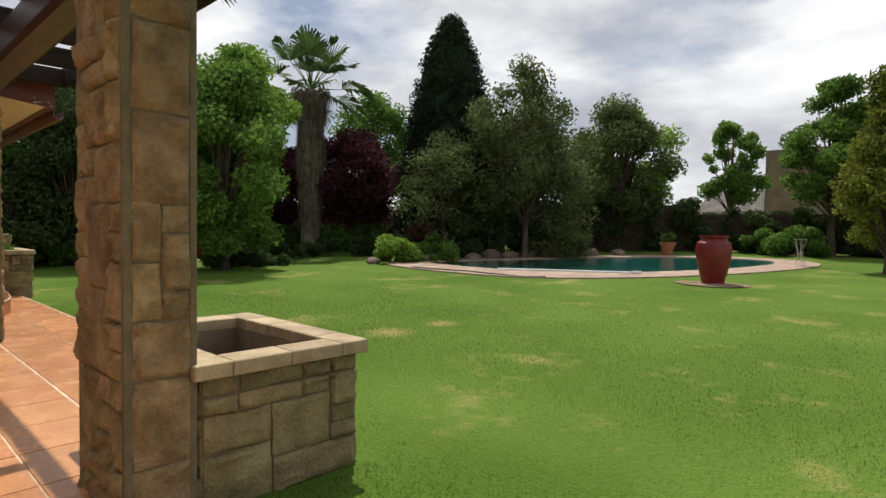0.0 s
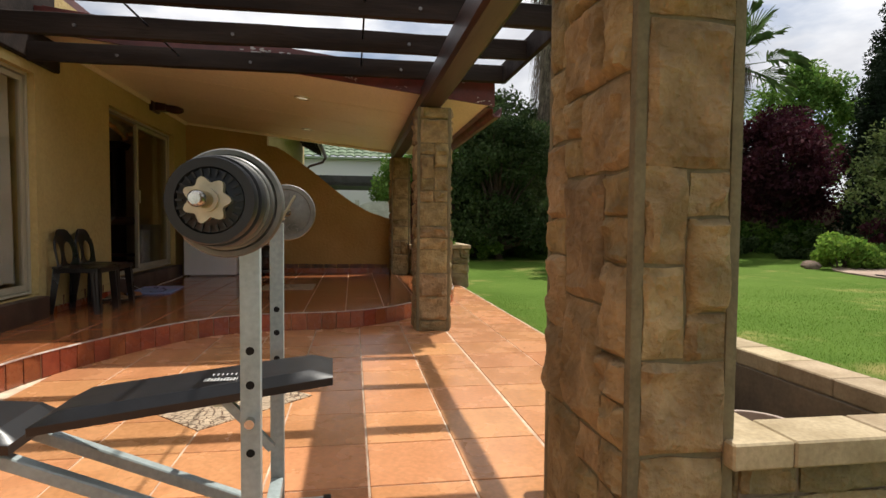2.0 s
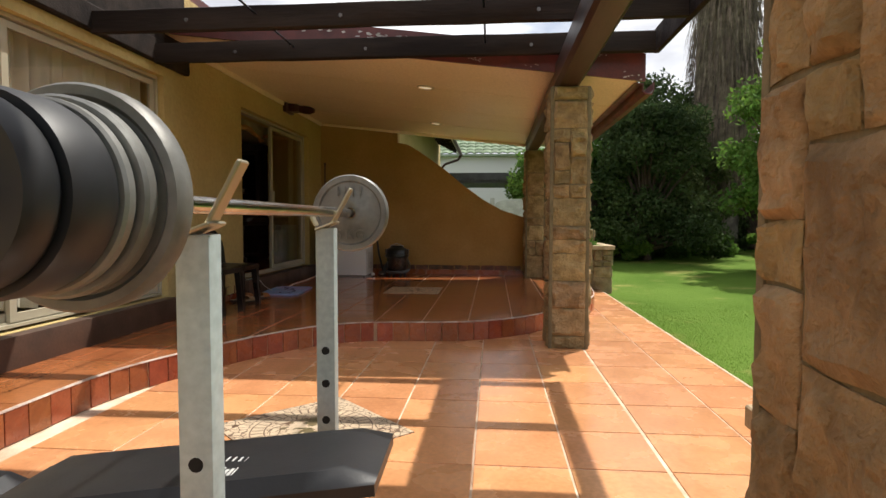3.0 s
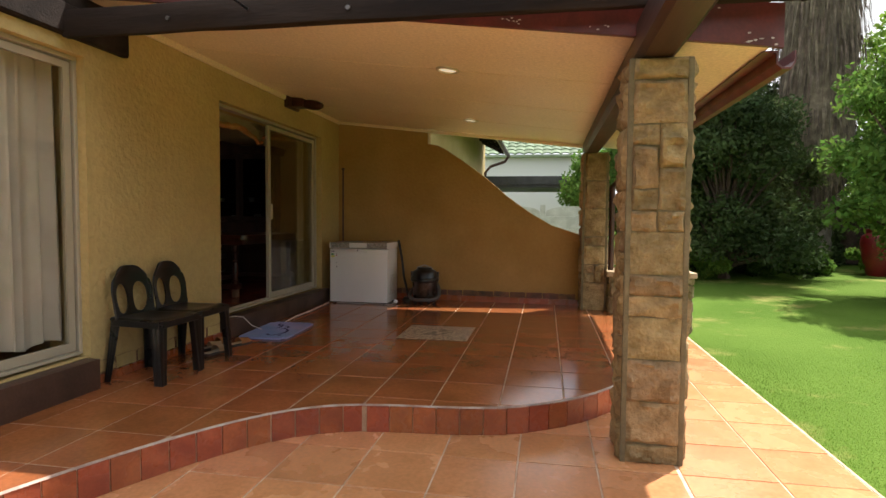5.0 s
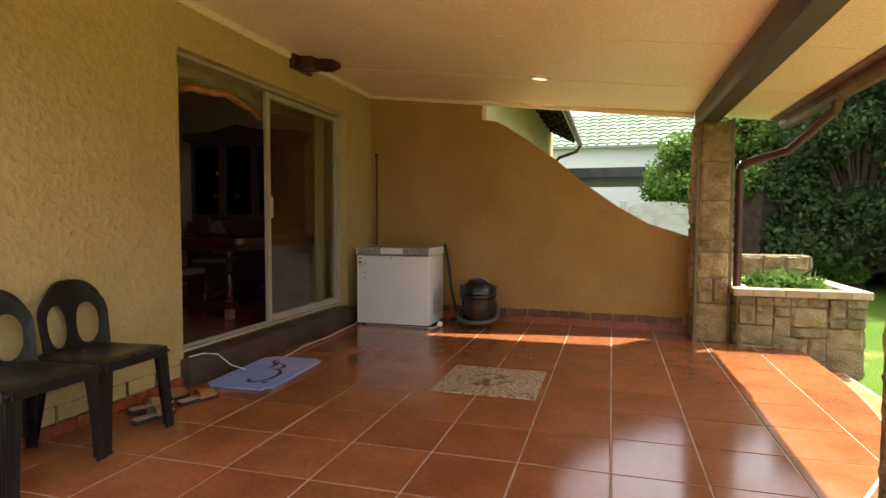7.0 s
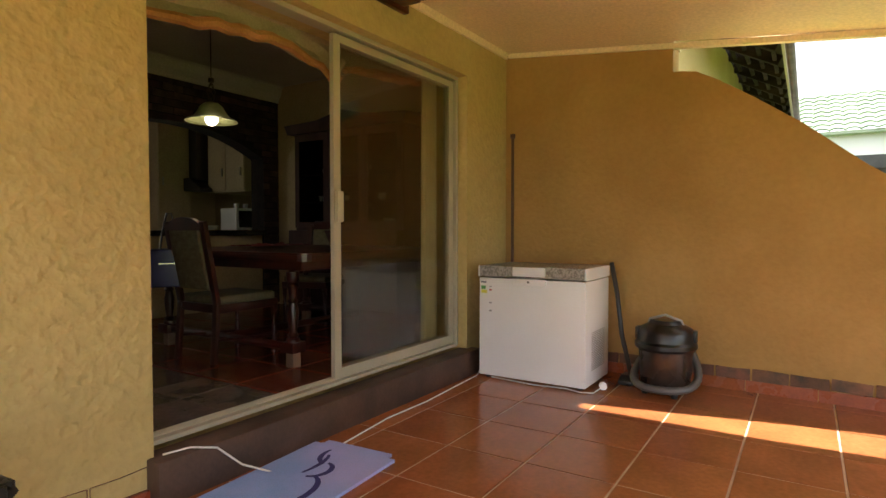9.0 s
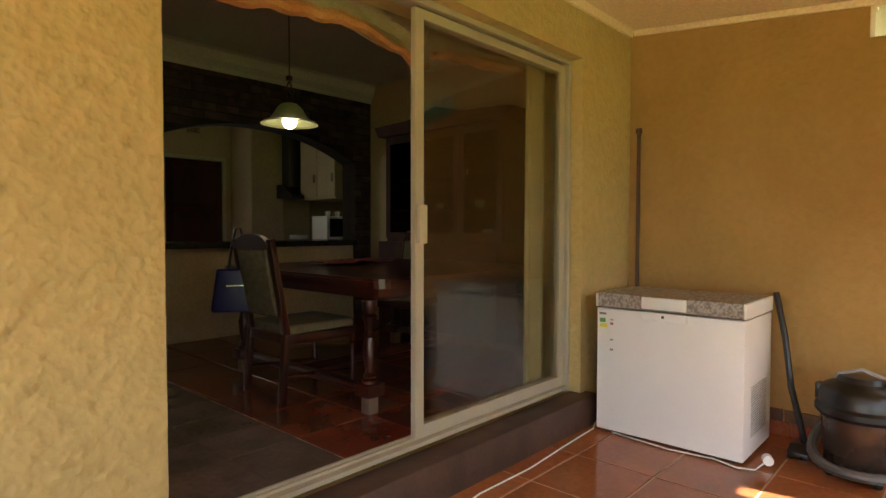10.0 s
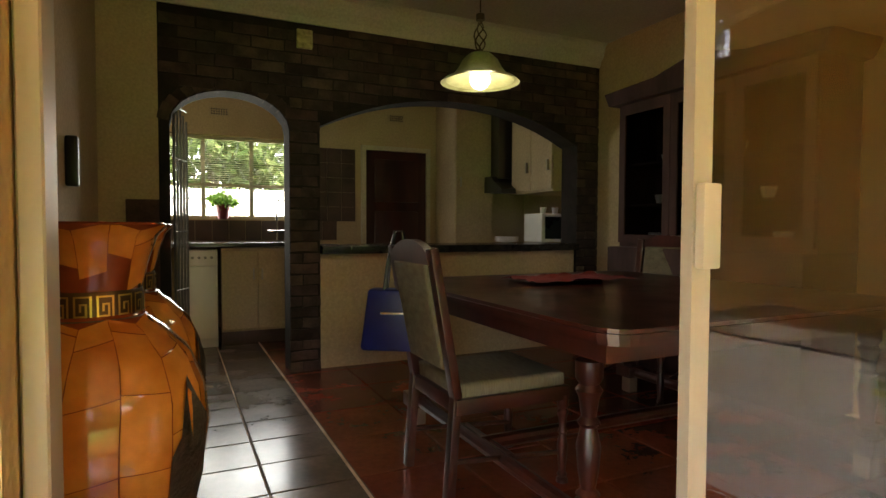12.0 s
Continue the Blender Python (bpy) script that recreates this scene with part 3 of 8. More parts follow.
def mosaic_material(name, base, line, accent):
    """A printed stone medallion: rings, spokes and a motif, by distance from the centre."""
    m = surf(name, base, tuple(c * 0.75 for c in base), 0.35, 14, 120, 0.1, 0.001)
    n, l = m.node_tree.nodes, m.node_tree.links
    b = n["Principled BSDF"]
    src = b.inputs["Base Color"].links[0].from_socket
    co = n.new("ShaderNodeTexCoord")
    sep = n.new("ShaderNodeSeparateXYZ")
    l.new(co.outputs["Object"], sep.inputs[0])

    def op(kind, a, c=None):
        x = n.new("ShaderNodeMath")
        x.operation = kind
        for i, s in enumerate((a, c)):
            if s is None:
                continue
            if isinstance(s, (int, float)):
                x.inputs[i].default_value = s
            else:
                l.new(s, x.inputs[i])
        return x.outputs[0]
    r = op("SQRT", op("ADD", op("MULTIPLY", sep.outputs["X"], sep.outputs["X"]), op("MULTIPLY", sep.outputs["Y"], sep.outputs["Y"])))
    ang = op("ARCTAN2", sep.outputs["Y"], sep.outputs["X"])
    lines = None
    for rad in (0.315, 0.245):
        q = op("LESS_THAN", op("ABSOLUTE", op("SUBTRACT", r, rad)), 0.0035)
        lines = q if lines is None else op("MAXIMUM", lines, q)
    spoke = op("LESS_THAN", op("ABSOLUTE", op("SUBTRACT", op("FRACT", op("MULTIPLY", ang, 40 / math.tau)), 0.5)), 0.11)
    band = op("MULTIPLY", op("GREATER_THAN", r, 0.25), op("LESS_THAN", r, 0.31))
    lines = op("MAXIMUM", lines, op("MULTIPLY", spoke, band))
    vor = n.new("ShaderNodeTexVoronoi")
    vor.feature = "DISTANCE_TO_EDGE"
    vor.inputs["Scale"].default_value = 24
    l.new(co.outputs["Object"], vor.inputs["Vector"])
    vein = op("MULTIPLY", op("LESS_THAN", vor.outputs["Distance"], 0.045), op("MULTIPLY", op("LESS_THAN", r, 0.24), op("GREATER_THAN", r, 0.13)))
    outer = op("MULTIPLY", op("LESS_THAN", vor.outputs["Distance"], 0.06), op("GREATER_THAN", r, 0.33))
    lines = op("MAXIMUM", lines, op("MAXIMUM", vein, outer))
    nz = n.new("ShaderNodeTexNoise")
    nz.inputs["Scale"].default_value = 13
    nz.inputs["Detail"].default_value = 3
    l.new(co.outputs["Object"], nz.inputs["Vector"])
    motif = op("MULTIPLY", op("GREATER_THAN", nz.outputs["Fac"], 0.5), op("LESS_THAN", r, 0.17))
    m1 = n.new("ShaderNodeMixRGB")
    m1.inputs["Color2"].default_value = (*accent, 1)
    l.new(motif, m1.inputs["Fac"])
    l.new(src, m1.inputs["Color1"])
    m2 = n.new("ShaderNodeMixRGB")
    m2.inputs["Color2"].default_value = (*line, 1)
    l.new(lines, m2.inputs["Fac"])
    l.new(m1.outputs[0], m2.inputs["Color1"])
    l.new(m2.outputs[0], b.inputs["Base Color"])
    return m


M_MOS = mosaic_material("medallion_tile", (0.60, 0.47, 0.33), (0.12, 0.07, 0.045), (0.14, 0.11, 0.055))
for label, at, turn in (("square medallion tile inlay with rings in the porch floor", (-8.32, -0.51, P + 0.008), 0),
                        ("pale diamond medallion tile inlay set in the patio floor", (-3.76, -0.42, 0.008), 45)):
    ob = thing("floor_medallion", label, "floor tile", at, turn=turn)
    for sx in (-1, 1):
        for sy in (-1, 1):
            half = 0.352 if turn == 0 else 0.385
            bm = boxes((min(0, sx * half) + 0.0015, max(0, sx * half) - 0.0015, min(0, sy * half) + 0.0015, max(0, sy * half) - 0.0015, -0.004, 0.003))
            part("inlay_tile", bm, M_MOS, ob, smooth=False)

def timber(name, label, a, b, w, h, material, cat="beam", group="pergola rafters", worn=0.004):
    """A sawn timber from a to b with softened, slightly wandering edges."""
    ob = thing(name, label, cat, a, group)
    rng = random.Random(round(a[0] * 100) + round(a[1] * 10))
    bm = bmesh.new()
    n = 14
    a0, b0 = Vector((0, 0, 0)), Vector(b) - Vector(a)
    way = b0.normalized()
    side = way.cross(Vector((0, 0, 1))).normalized()
    top = side.cross(way)
    rings = []
    c = min(w, h) * 0.14
    for k in range(n + 1):
        p = a0 + b0 * (k / n)
        ring = []
        for s, t in ((-w / 2 + c, -h / 2), (w / 2 - c, -h / 2), (w / 2, -h / 2 + c), (w / 2, h / 2 - c), (w / 2 - c, h / 2), (-w / 2 + c, h / 2), (-w / 2, h / 2 - c), (-w / 2, -h / 2 + c)):
            ring.append(bm.verts.new(p + side * (s + rng.uniform(-worn, worn)) + top * (t + rng.uniform(-worn, worn))))
        rings.append(ring)
    for r, q in zip(rings, rings[1:]):
        for i in range(8):
            bm.faces.new((r[i], r[(i + 1) % 8], q[(i + 1) % 8], q[i]))
    bm.faces.new(rings[0][::-1])
    bm.faces.new(rings[-1])
    part("timber", bm, material, ob)
    return ob


timber("porch_beam", "dark stained timber beam resting along the stone columns", (-10.5, 1.15, 2.36), (3.2, 1.15, 2.36), 0.21, 0.23, M_BEAM, group="")
for k in range(11):
    x = -5.78 + 0.8 * k
    r = timber("pergola_rafter", "weathered dark grey timber rafter lying across the porch beam", (x, -2.47, 2.58), (x, 1.84, 2.58), 0.055, 0.17, M_TIMBER)
    bolt = bmesh.new()
    for y in (0.75, 1.9, 3.3):
        tube(bolt, [(0.03, y, -0.01), (0.04, y, -0.01)], 0.014, 8)
    part("bolt", bolt, plain("bolt_steel_%d" % k, (0.16, 0.15, 0.14), 0.4, 0.8) if k == 0 else bpy.data.materials["bolt_steel_0"], r)
timber("rafter_board", "dark timber board fixed across the rafter ends", (-5.84, 1.87, 2.6), (3.0, 1.87, 2.6), 0.04, 0.2, M_TIMBER, group="")
timber("wall_ledger", "dark timber ledger bolted along the house wall", (-6.33, -2.50, 2.62), (3.0, -2.50, 2.62), 0.09, 0.2, M_TIMBER, group="")
# flat dark sheet added in place of the dark overhang above the ledger
structure("trim_eave", boxes((-6.3, 4.0, WALL_Y + 0.002, WALL_Y + 0.03, 2.724, 3.3)), M_TIMBER, "dark sheet on the wall in place of the dark eave", smooth=False)
for i, y in enumerate((-1.2, 0.45)):
    rod = thing("spacer_rod", "thin black steel rod threaded through the pergola rafters", "rod", (-5.78, y, 2.6), "pergola rods")
    bm = bmesh.new()
    tube(bm, [(0, 0, 0), (8.0, 0, 0)], 0.008, 8)
    part("rod", bm, M_PLASTIC, rod)

# flaked white paint on the fascia
M_FLAKE = surf("flaked_white_paint", (0.62, 0.58, 0.52), (0.4, 0.35, 0.3), 0.7, 20, 80, 0.3, 0.002)
rng = random.Random(4)
flake = bmesh.new()
for cy, cz, n, s in ((-0.45, 0.14, 24, 0.03), (0.05, 0.05, 8, 0.014), (0.33, 0.03, 8, 0.012), (0.85, 0.03, 4, 0.012), (1.62, 0.02, 7, 0.02), (1.4, 0.17, 4, 0.010), (-1.2, 0.16, 26, 0.03)):
    for _ in range(n):
        y, z = cy + rng.gauss(0, 3.5 * s), cz + rng.gauss(0, 0.6 * s)
        z = min(max(z, 0.0), 0.19)
        k = rng.randint(5, 7)
        vs = [flake.verts.new((-5.8975, y + math.cos(a * math.tau / k) * s * rng.uniform(0.3, 1), under(y) + z + math.sin(a * math.tau / k) * s * 0.4 * rng.uniform(0.4, 1))) for a in range(k)]
        flake.faces.new(vs)
tagged(structure("trim_flakes", flake, M_FLAKE, "white flakes of old paint on the maroon fascia"), kind="structure")

# cornice strips under the porch ceiling
corn = bmesh.new()
prism(corn, [(WALL_Y + 0.001, under(WALL_Y) - 0.055), (WALL_Y + 0.022, under(WALL_Y) - 0.055), (WALL_Y + 0.03, under(WALL_Y) - 0.006), (WALL_Y + 0.001, under(WALL_Y) - 0.002)], "x", -10.80, -5.95)
structure("trim_cornice", corn, M_CEIL, "narrow cream cornice under the porch ceiling", smooth=False)
corn = bmesh.new()
prism(corn, [(WALL_Y + 0.03, under(WALL_Y) - 0.045), (1.05, under(1.05) - 0.045), (1.05, under(1.05) - 0.004), (WALL_Y + 0.03, under(WALL_Y) - 0.008)], "x", -0.03, 0.022)
for v in corn.verts:
    v.co.x += end_x(v.co.y)
structure("trim_cornice", corn, M_CEIL, "narrow cream cornice over the end wall", smooth=False)
joints = bmesh.new()
for x in (-9.5, -8.3, -7.1):
    prism(joints, [(WALL_Y + 0.03, under(WALL_Y + 0.03) - 0.004), (1.74, under(1.74) - 0.004), (1.74, under(1.74) - 0.0005), (WALL_Y + 0.03, under(WALL_Y + 0.03) - 0.0005)], "x", x, x + 0.03)
structure("trim_ceiling_joint", joints, M_CEIL, "cover strips over the ceiling board joints", smooth=False)

for x in (-7.05, -9.44):
    y = -0.21 if x > -8 else -0.335
    d = thing("downlight", "round recessed porch downlight with a pale rim, lit", "ceiling light", (x, y, under(y) - 0.006), "porch downlights")
    d.rotation_euler = (math.atan(-0.12), 0, 0)
    bm = bmesh.new()
    lathe(bm, [(0.095, 0.0), (0.095, -0.008), (0.078, -0.012), (0.07, -0.004), (0.068, 0.0)], 32, close=False)
    part("rim", bm, plain("brass_rim", (0.62, 0.55, 0.38), 0.35, 0.3), d)
    bm = bmesh.new()
    lathe(bm, [(0.069, -0.002), (0.04, -0.0035), (0.002, -0.004)], 24, close=False)
    part("lens", bm, plain("frosted_lens", (1.0, 0.92, 0.66), 0.3, emit=0.30), d)

lamp = thing("wall_bracket", "carved dark wood corbel fixed to the wall under the porch ceiling", "bracket", (-9.12, WALL_Y, 2.745))
bm = bmesh.new()
box(bm, -0.20, 0.14, 0.001, 0.05, -0.07, 0.07)
box(bm, -0.13, 0.05, 0.05, 0.19, -0.05, 0.065)
bevelled(bm, 0.015, 3)
part("block", bm, M_WOOD, lamp)
bm = bmesh.new()
tube(bm, [(-0.04, 0.17, 0.0), (-0.03, 0.26, -0.02), (-0.02, 0.36, -0.035), (-0.01, 0.42, -0.04)], 0.035, 12, radii=[0.045, 0.06, 0.055, 0.03])
part("spout", bm, M_WOOD, lamp)

# gutter along the outer eave and the downpipe
M_PIPE = surf("brown_pipe_paint", (0.085, 0.035, 0.022), (0.05, 0.022, 0.015), 0.4, 6, 60, 0.1, 0.002)
gut = thing("gutter", "brown painted gutter hung below the porch eave with peeling paint", "gutter", (-10.6, 1.80, under(1.8)))
bm = bmesh.new()
prof = [(-0.07, 0.0), (-0.07, -0.006), (0.0, -0.012), (0.0, -0.07), (0.03, -0.10), (0.08, -0.10), (0.10, -0.06), (0.10, 0.0), (0.092, 0.0), (0.092, -0.055), (0.076, -0.09), (0.034, -0.09), (0.008, -0.065), (0.008, 0.0)]
prism(bm, [(y + 0.002, z) for y, z in prof], "x", 0, 4.6)
part("trough", bm, M_FASCIA, gut, smooth=False)
bm = bmesh.new()
tube(bm, [(1.35, 0.05, -0.09), (1.32, 0.05, -0.16), (0.55, -0.05, -0.36), (0.36, -0.33, -0.44), (0.30, -0.38, -0.50), (0.30, -0.38, -2.2)], 0.036, 12)
part("downpipe", bm, M_PIPE, gut, "dark brown round downpipe")

def rise(x, y):
    """Height of the gently rising lawn."""
    return -0.05 + 0.02 * min(22.0, math.hypot(max(0, y - 3), max(0, -x - 11)))


for v in bpy.data.objects["ground"].data.vertices:
    v.co.z = rise(v.co.x, v.co.y)


def leaf_mat(name, col, dark, light=0.25):
    m = surf(name, tuple(c * 1.25 for c in col), tuple(c * 1.25 for c in dark), 0.8, 0.7, 9, 0.0, 0.0, island=0.35)
    b = m.node_tree.nodes["Principled BSDF"]
    b.inputs["Specular IOR Level"].default_value = 0.2
    n, l = m.node_tree.nodes, m.node_tree.links
    out = n["Material Output"]
    t = n.new("ShaderNodeBsdfTranslucent")
    src = b.inputs["Base Color"].links[0].from_socket
    l.new(src, t.inputs["Color"])
    mix = n.new("ShaderNodeMixShader")
    mix.inputs["Fac"].default_value = light
    l.new(b.outputs[0], mix.inputs[1])
    l.new(t.outputs[0], mix.inputs[2])
    l.new(mix.outputs[0], out.inputs["Surface"])
    return m


M_LEAF = leaf_mat("leaf_mid_green", (0.125, 0.215, 0.04), (0.065, 0.125, 0.024), 0.45)
M_LEAF_B = leaf_mat("leaf_bright_green", (0.20, 0.31, 0.05), (0.11, 0.20, 0.032), 0.45)
M_LEAF_D = leaf_mat("leaf_dark_green", (0.058, 0.088, 0.028), (0.026, 0.044, 0.015), 0.25)
M_LEAF_O = leaf_mat("leaf_olive", (0.115, 0.145, 0.05), (0.06, 0.085, 0.028), 0.35)
M_LEAF_Y = leaf_mat("leaf_golden", (0.21, 0.23, 0.035), (0.10, 0.12, 0.02), 0.3)
M_LEAF_P = leaf_mat("leaf_purple", (0.07, 0.018, 0.026), (0.03, 0.009, 0.014), 0.2)
M_CYP = leaf_mat("conifer_needles", (0.022, 0.035, 0.016), (0.010, 0.018, 0.009), 0.05)
M_BARK = surf("bark", (0.12, 0.085, 0.06), (0.05, 0.035, 0.025), 0.9, 6, 50, 0.8, 0.02, stretch=(1, 1, 0.25))
M_FROND = leaf_mat("palm_frond", (0.085, 0.135, 0.04), (0.05, 0.085, 0.025), 0.3)
M_THATCH = surf("dry_palm_thatch", (0.19, 0.15, 0.105), (0.085, 0.065, 0.045), 0.95, 5, 60, 0.7, 0.02, island=0.45)


def leaf_cloud(name, centres, radii, n, size, material, parent, seed, droop=0.35, label="", aspect=2.0, squash=0.8):
    """Thousands of small leaves gathered in clumps round the centres."""
    if n > 3500:
        n, size = int(n * 2.1), size * 0.66
    g = np.random.RandomState(seed)
    centres, radii = np.array(centres, float), np.array(radii, float)
    weight = radii ** 2
    pick = g.choice(len(centres), n, p=weight / weight.sum())
    d = g.normal(size=(n, 3))
    d /= np.linalg.norm(d, axis=1)[:, None]
    r = radii[pick] * (0.15 + 1.15 * g.rand(n) ** 0.7)
    d[:, 2] *= squash
    p = centres[pick] + d * r[:, None]
    s = size * (0.6 + 0.8 * g.rand(n))
    a = g.normal(size=(n, 3)) + d * 0.6
    a[:, 2] -= droop
    a /= np.linalg.norm(a, axis=1)[:, None]
    b = np.cross(a, g.normal(size=(n, 3)))
    b /= np.linalg.norm(b, axis=1)[:, None]
    a *= (s * aspect / 2)[:, None]
    b *= (s / 2)[:, None]
    v = np.stack([p - a, p - a * 0.1 + b, p + a, p - a * 0.1 - b], axis=1).reshape(-1, 3)
    me = bpy.data.meshes.new(name)
    me.vertices.add(4 * n)
    me.vertices.foreach_set("co", v.ravel())
    me.loops.add(4 * n)
    me.loops.foreach_set("vertex_index", np.arange(4 * n))
    me.polygons.add(n)
    me.polygons.foreach_set("loop_start", np.arange(n) * 4)
    me.update(calc_edges=True)
    me.materials.append(material)
    ob = new(name, me)
    ob.parent = parent
    return tagged(ob, label)


def tree(label, x, y, height, width, leaves, seed, material=None, low=0.3, clumps=60, size=0.1, name="garden_tree", category="tree", lean=0.0, shape="round", trunk=0.13, group=""):
    """A tapered trunk with forking limbs, each ending in clumps of leaves."""
    rng = random.Random(seed)
    z = rise(x, y)
    ob = thing(name, label, category, (x, y, z), group)
    bm = bmesh.new()
    base = height * low
    cs, rs = [], []
    tube(bm, [(0, 0, -0.2), (lean * 0.2, 0.03, base * 0.5), (lean * 0.5, 0, base), (lean, 0.05, height * 0.7)], trunk, 9, radii=[trunk * 1.3, trunk, trunk * 0.8, trunk * 0.25])
    for k in range(clumps):
        a = k * 2.4 + rng.uniform(-0.5, 0.5)
        h = rng.uniform(0, 1)
        if shape == "round":
            ring = math.sqrt(max(0.05, 1 - (2 * h - 0.85) ** 2))
        elif shape == "cone":
            ring = max(0.08, 1 - h) ** 0.8
        else:
            ring = math.sqrt(max(0.1, 1 - h * h * 0.8))
        ring *= rng.uniform(0.35, 1.0)
        cz = base + (height - base) * (0.08 + 0.85 * h)
        p = (lean * h + math.cos(a) * width / 2 * ring, math.sin(a) * width / 2 * ring, cz)
        r = width * rng.uniform(0.06, 0.16)
        cs.append(p)
        rs.append(r)
        start = (lean * 0.5 * cz / height, 0, base * 0.5 + (cz - base * 0.5) * 0.35)
        mid = tuple((s * 0.45 + e * 0.55) for s, e in zip(start, p))
        mid = (mid[0], mid[1], mid[2] + rng.uniform(-0.1, 0.15))
        tube(bm, [start, mid, p], 0.03, 5, radii=[trunk * 0.38, trunk * 0.2, 0.012])
    part("trunk", bm, M_BARK, ob)
    leaf_cloud("crown", cs, rs, leaves, size, material or M_LEAF, ob, seed)
    return ob


def shrub(label, x, y, height, width, leaves, seed, material=None, size=0.07, depth=None, name="shrub", category="shrub", z=None):
    rng = random.Random(seed)
    ob = thing(name, label, category, (x, y, rise(x, y) if z is None else z))
    cs, rs = [], []
    bm = bmesh.new()
    for k in range(22):
        a, q = rng.uniform(0, math.tau), math.sqrt(rng.random())
        h = rng.random() * (1 - 0.5 * q * q)
        r = min(width, height) * rng.uniform(0.16, 0.26)
        p = (math.cos(a) * q * (width / 2 - r * 0.6), math.sin(a) * q * ((depth or width) / 2 - r * 0.6), max(r * 0.6, h * (height - r)))
        cs.append(p)
        rs.append(r)
        tube(bm, [(p[0] * 0.2, p[1] * 0.2, -0.05), p], 0.01, 5, radii=[0.02, 0.006])
    part("stems", bm, M_BARK, ob)
    leaf_cloud("foliage", cs, rs, leaves, size, material or M_LEAF_D, ob, seed)
    return ob


# trees seen over the lawn
tree("broad leafy green tree at the lawn edge", -12.9, 6.9, 5.2, 3.3, 16000, 11, M_LEAF, 0.04, 66, 0.09)
tree("fresh bright green top of a tree behind the border", -13.9, 7.9, 5.9, 2.7, 8000, 12, M_LEAF_B, 0.5, 66, 0.10)
tree("purple leaved plum tree beside the garden wall", -17.3, 14.3, 4.7, 4.2, 11000, 13, M_LEAF_P, 0.22, 57, 0.11)
tree("purple leaved plum tree behind the palm", -18.8, 12.3, 4.2, 2.6, 5000, 14, M_LEAF_P, 0.25, 33, 0.11)
tree("tall green tree rising behind the purple plum", -22.1, 19.4, 7.6, 4.4, 8000, 15, M_LEAF, 0.3, 51, 0.14)
tree("wispy tree with thin branches beside the pool", -10.2, 15.9, 6.6, 3.6, 9500, 16, M_LEAF_O, 0.18, 60, 0.085, trunk=0.1)
tree("spreading dark tree behind the pool", -11.8, 17.6, 5.2, 5.8, 17000, 17, M_LEAF_O, 0.04, 66, 0.1)
tree("pale green shrubby tree in front of the conifer", -12.3, 14.2, 4.3, 3.2, 3900, 18, M_LEAF_O, 0.06, 44, 0.09, trunk=0.05)
tree("broad olive green tree behind the pool hedge", -10.3, 22.4, 6.0, 4.6, 12000, 19, M_LEAF_O, 0.2, 60, 0.11)
tree("bright crowned tree behind the pool hedge", -10.6, 23.9, 6.1, 4.4, 9000, 20, M_LEAF_B, 0.3, 45, 0.12)
tree("small slim tree standing over the hedge", -8.2, 29.9, 6.2, 3.0, 5000, 21, M_LEAF, 0.35, 33, 0.13)
tree("tall light green tree behind the far hedge", -3.1, 24.2, 6.3, 3.1, 10000, 22, M_LEAF, 0.25, 51, 0.11)
tree("golden conifer standing at the lawn edge", -0.8, 17.2, 5.0, 2.6, 13000, 23, M_LEAF_Y, 0.03, 66, 0.08, shape="cone", trunk=0.08)
tree("golden green tree behind the golden conifer", 1.2, 19.0, 6.4, 4.0, 8000, 24, M_LEAF, 0.2, 45, 0.1)
tree("dark bushy conifer near the patio", -16.6, 4.6, 4.2, 3.4, 15000, 25, M_LEAF_D, 0.03, 69, 0.085, shape="dome")
tree("dark bushy conifer beside the tall palm", -18.9, 5.9, 4.3, 3.4, 12000, 26, M_LEAF_O, 0.03, 63, 0.09, shape="dome")
tree("bright green tree beside the tall palm", -22.0, 11.2, 8.2, 4.6, 12000, 27, M_LEAF_B, 0.15, 66, 0.12)
tree("leafy green tree between the palms", -19.5, 10.6, 5.2, 3.8, 10000, 28, M_LEAF, 0.1, 57, 0.1)
tree("round green bush tree over the neighbour wall", -17.6, 2.65, 3.6, 3.0, 15000, 29, M_LEAF, 0.25, 57, 0.085, trunk=0.07)
tree("leafy tree behind the garden boundary", -21.5, 6.0, 6.0, 5.0, 9000, 30, M_LEAF_D, 0.1, 54, 0.13)


def conifer(label, x, y, height, width, n, seed):
    ob = thing("conifer_tree", label, "tree", (x, y, rise(x, y)))
    bm = bmesh.new()
    tube(bm, [(0, 0, -0.2), (0, 0, height * 0.9)], 0.15, 8, radii=[0.2, 0.03])
    part("trunk", bm, M_BARK, ob)
    rng = random.Random(seed)
    cs, rs = [], []
    for k in range(230):
        h = (k + 0.5) / 230
        w = width / 2 * (min(1, h * 7 + 0.65)) * (1 - h ** 2.3) ** 0.75
        a = k * 2.399
        cs.append((math.cos(a) * w * rng.uniform(0.72, 0.98), math.sin(a) * w * rng.uniform(0.72, 0.98), 0.1 + h * (height - 0.25)))
        rs.append(width * 0.085 * rng.uniform(0.8, 1.4) * (1.1 - h * 0.4))
    leaf_cloud("crown", cs, rs, n, 0.085, M_CYP, ob, seed, droop=-0.3)
    core = bmesh.new()
    lathe(core, [(width * 0.36, 0.15), (width * 0.40, height * 0.3), (width * 0.32, height * 0.6), (width * 0.16, height * 0.85), (0.03, height * 0.97)], 14)
    part("inner_needles", core, M_CYP, ob)


conifer("tall dense dark green conifer behind the pool bed", -14.1, 16.4, 8.95, 3.9, 42000, 31)


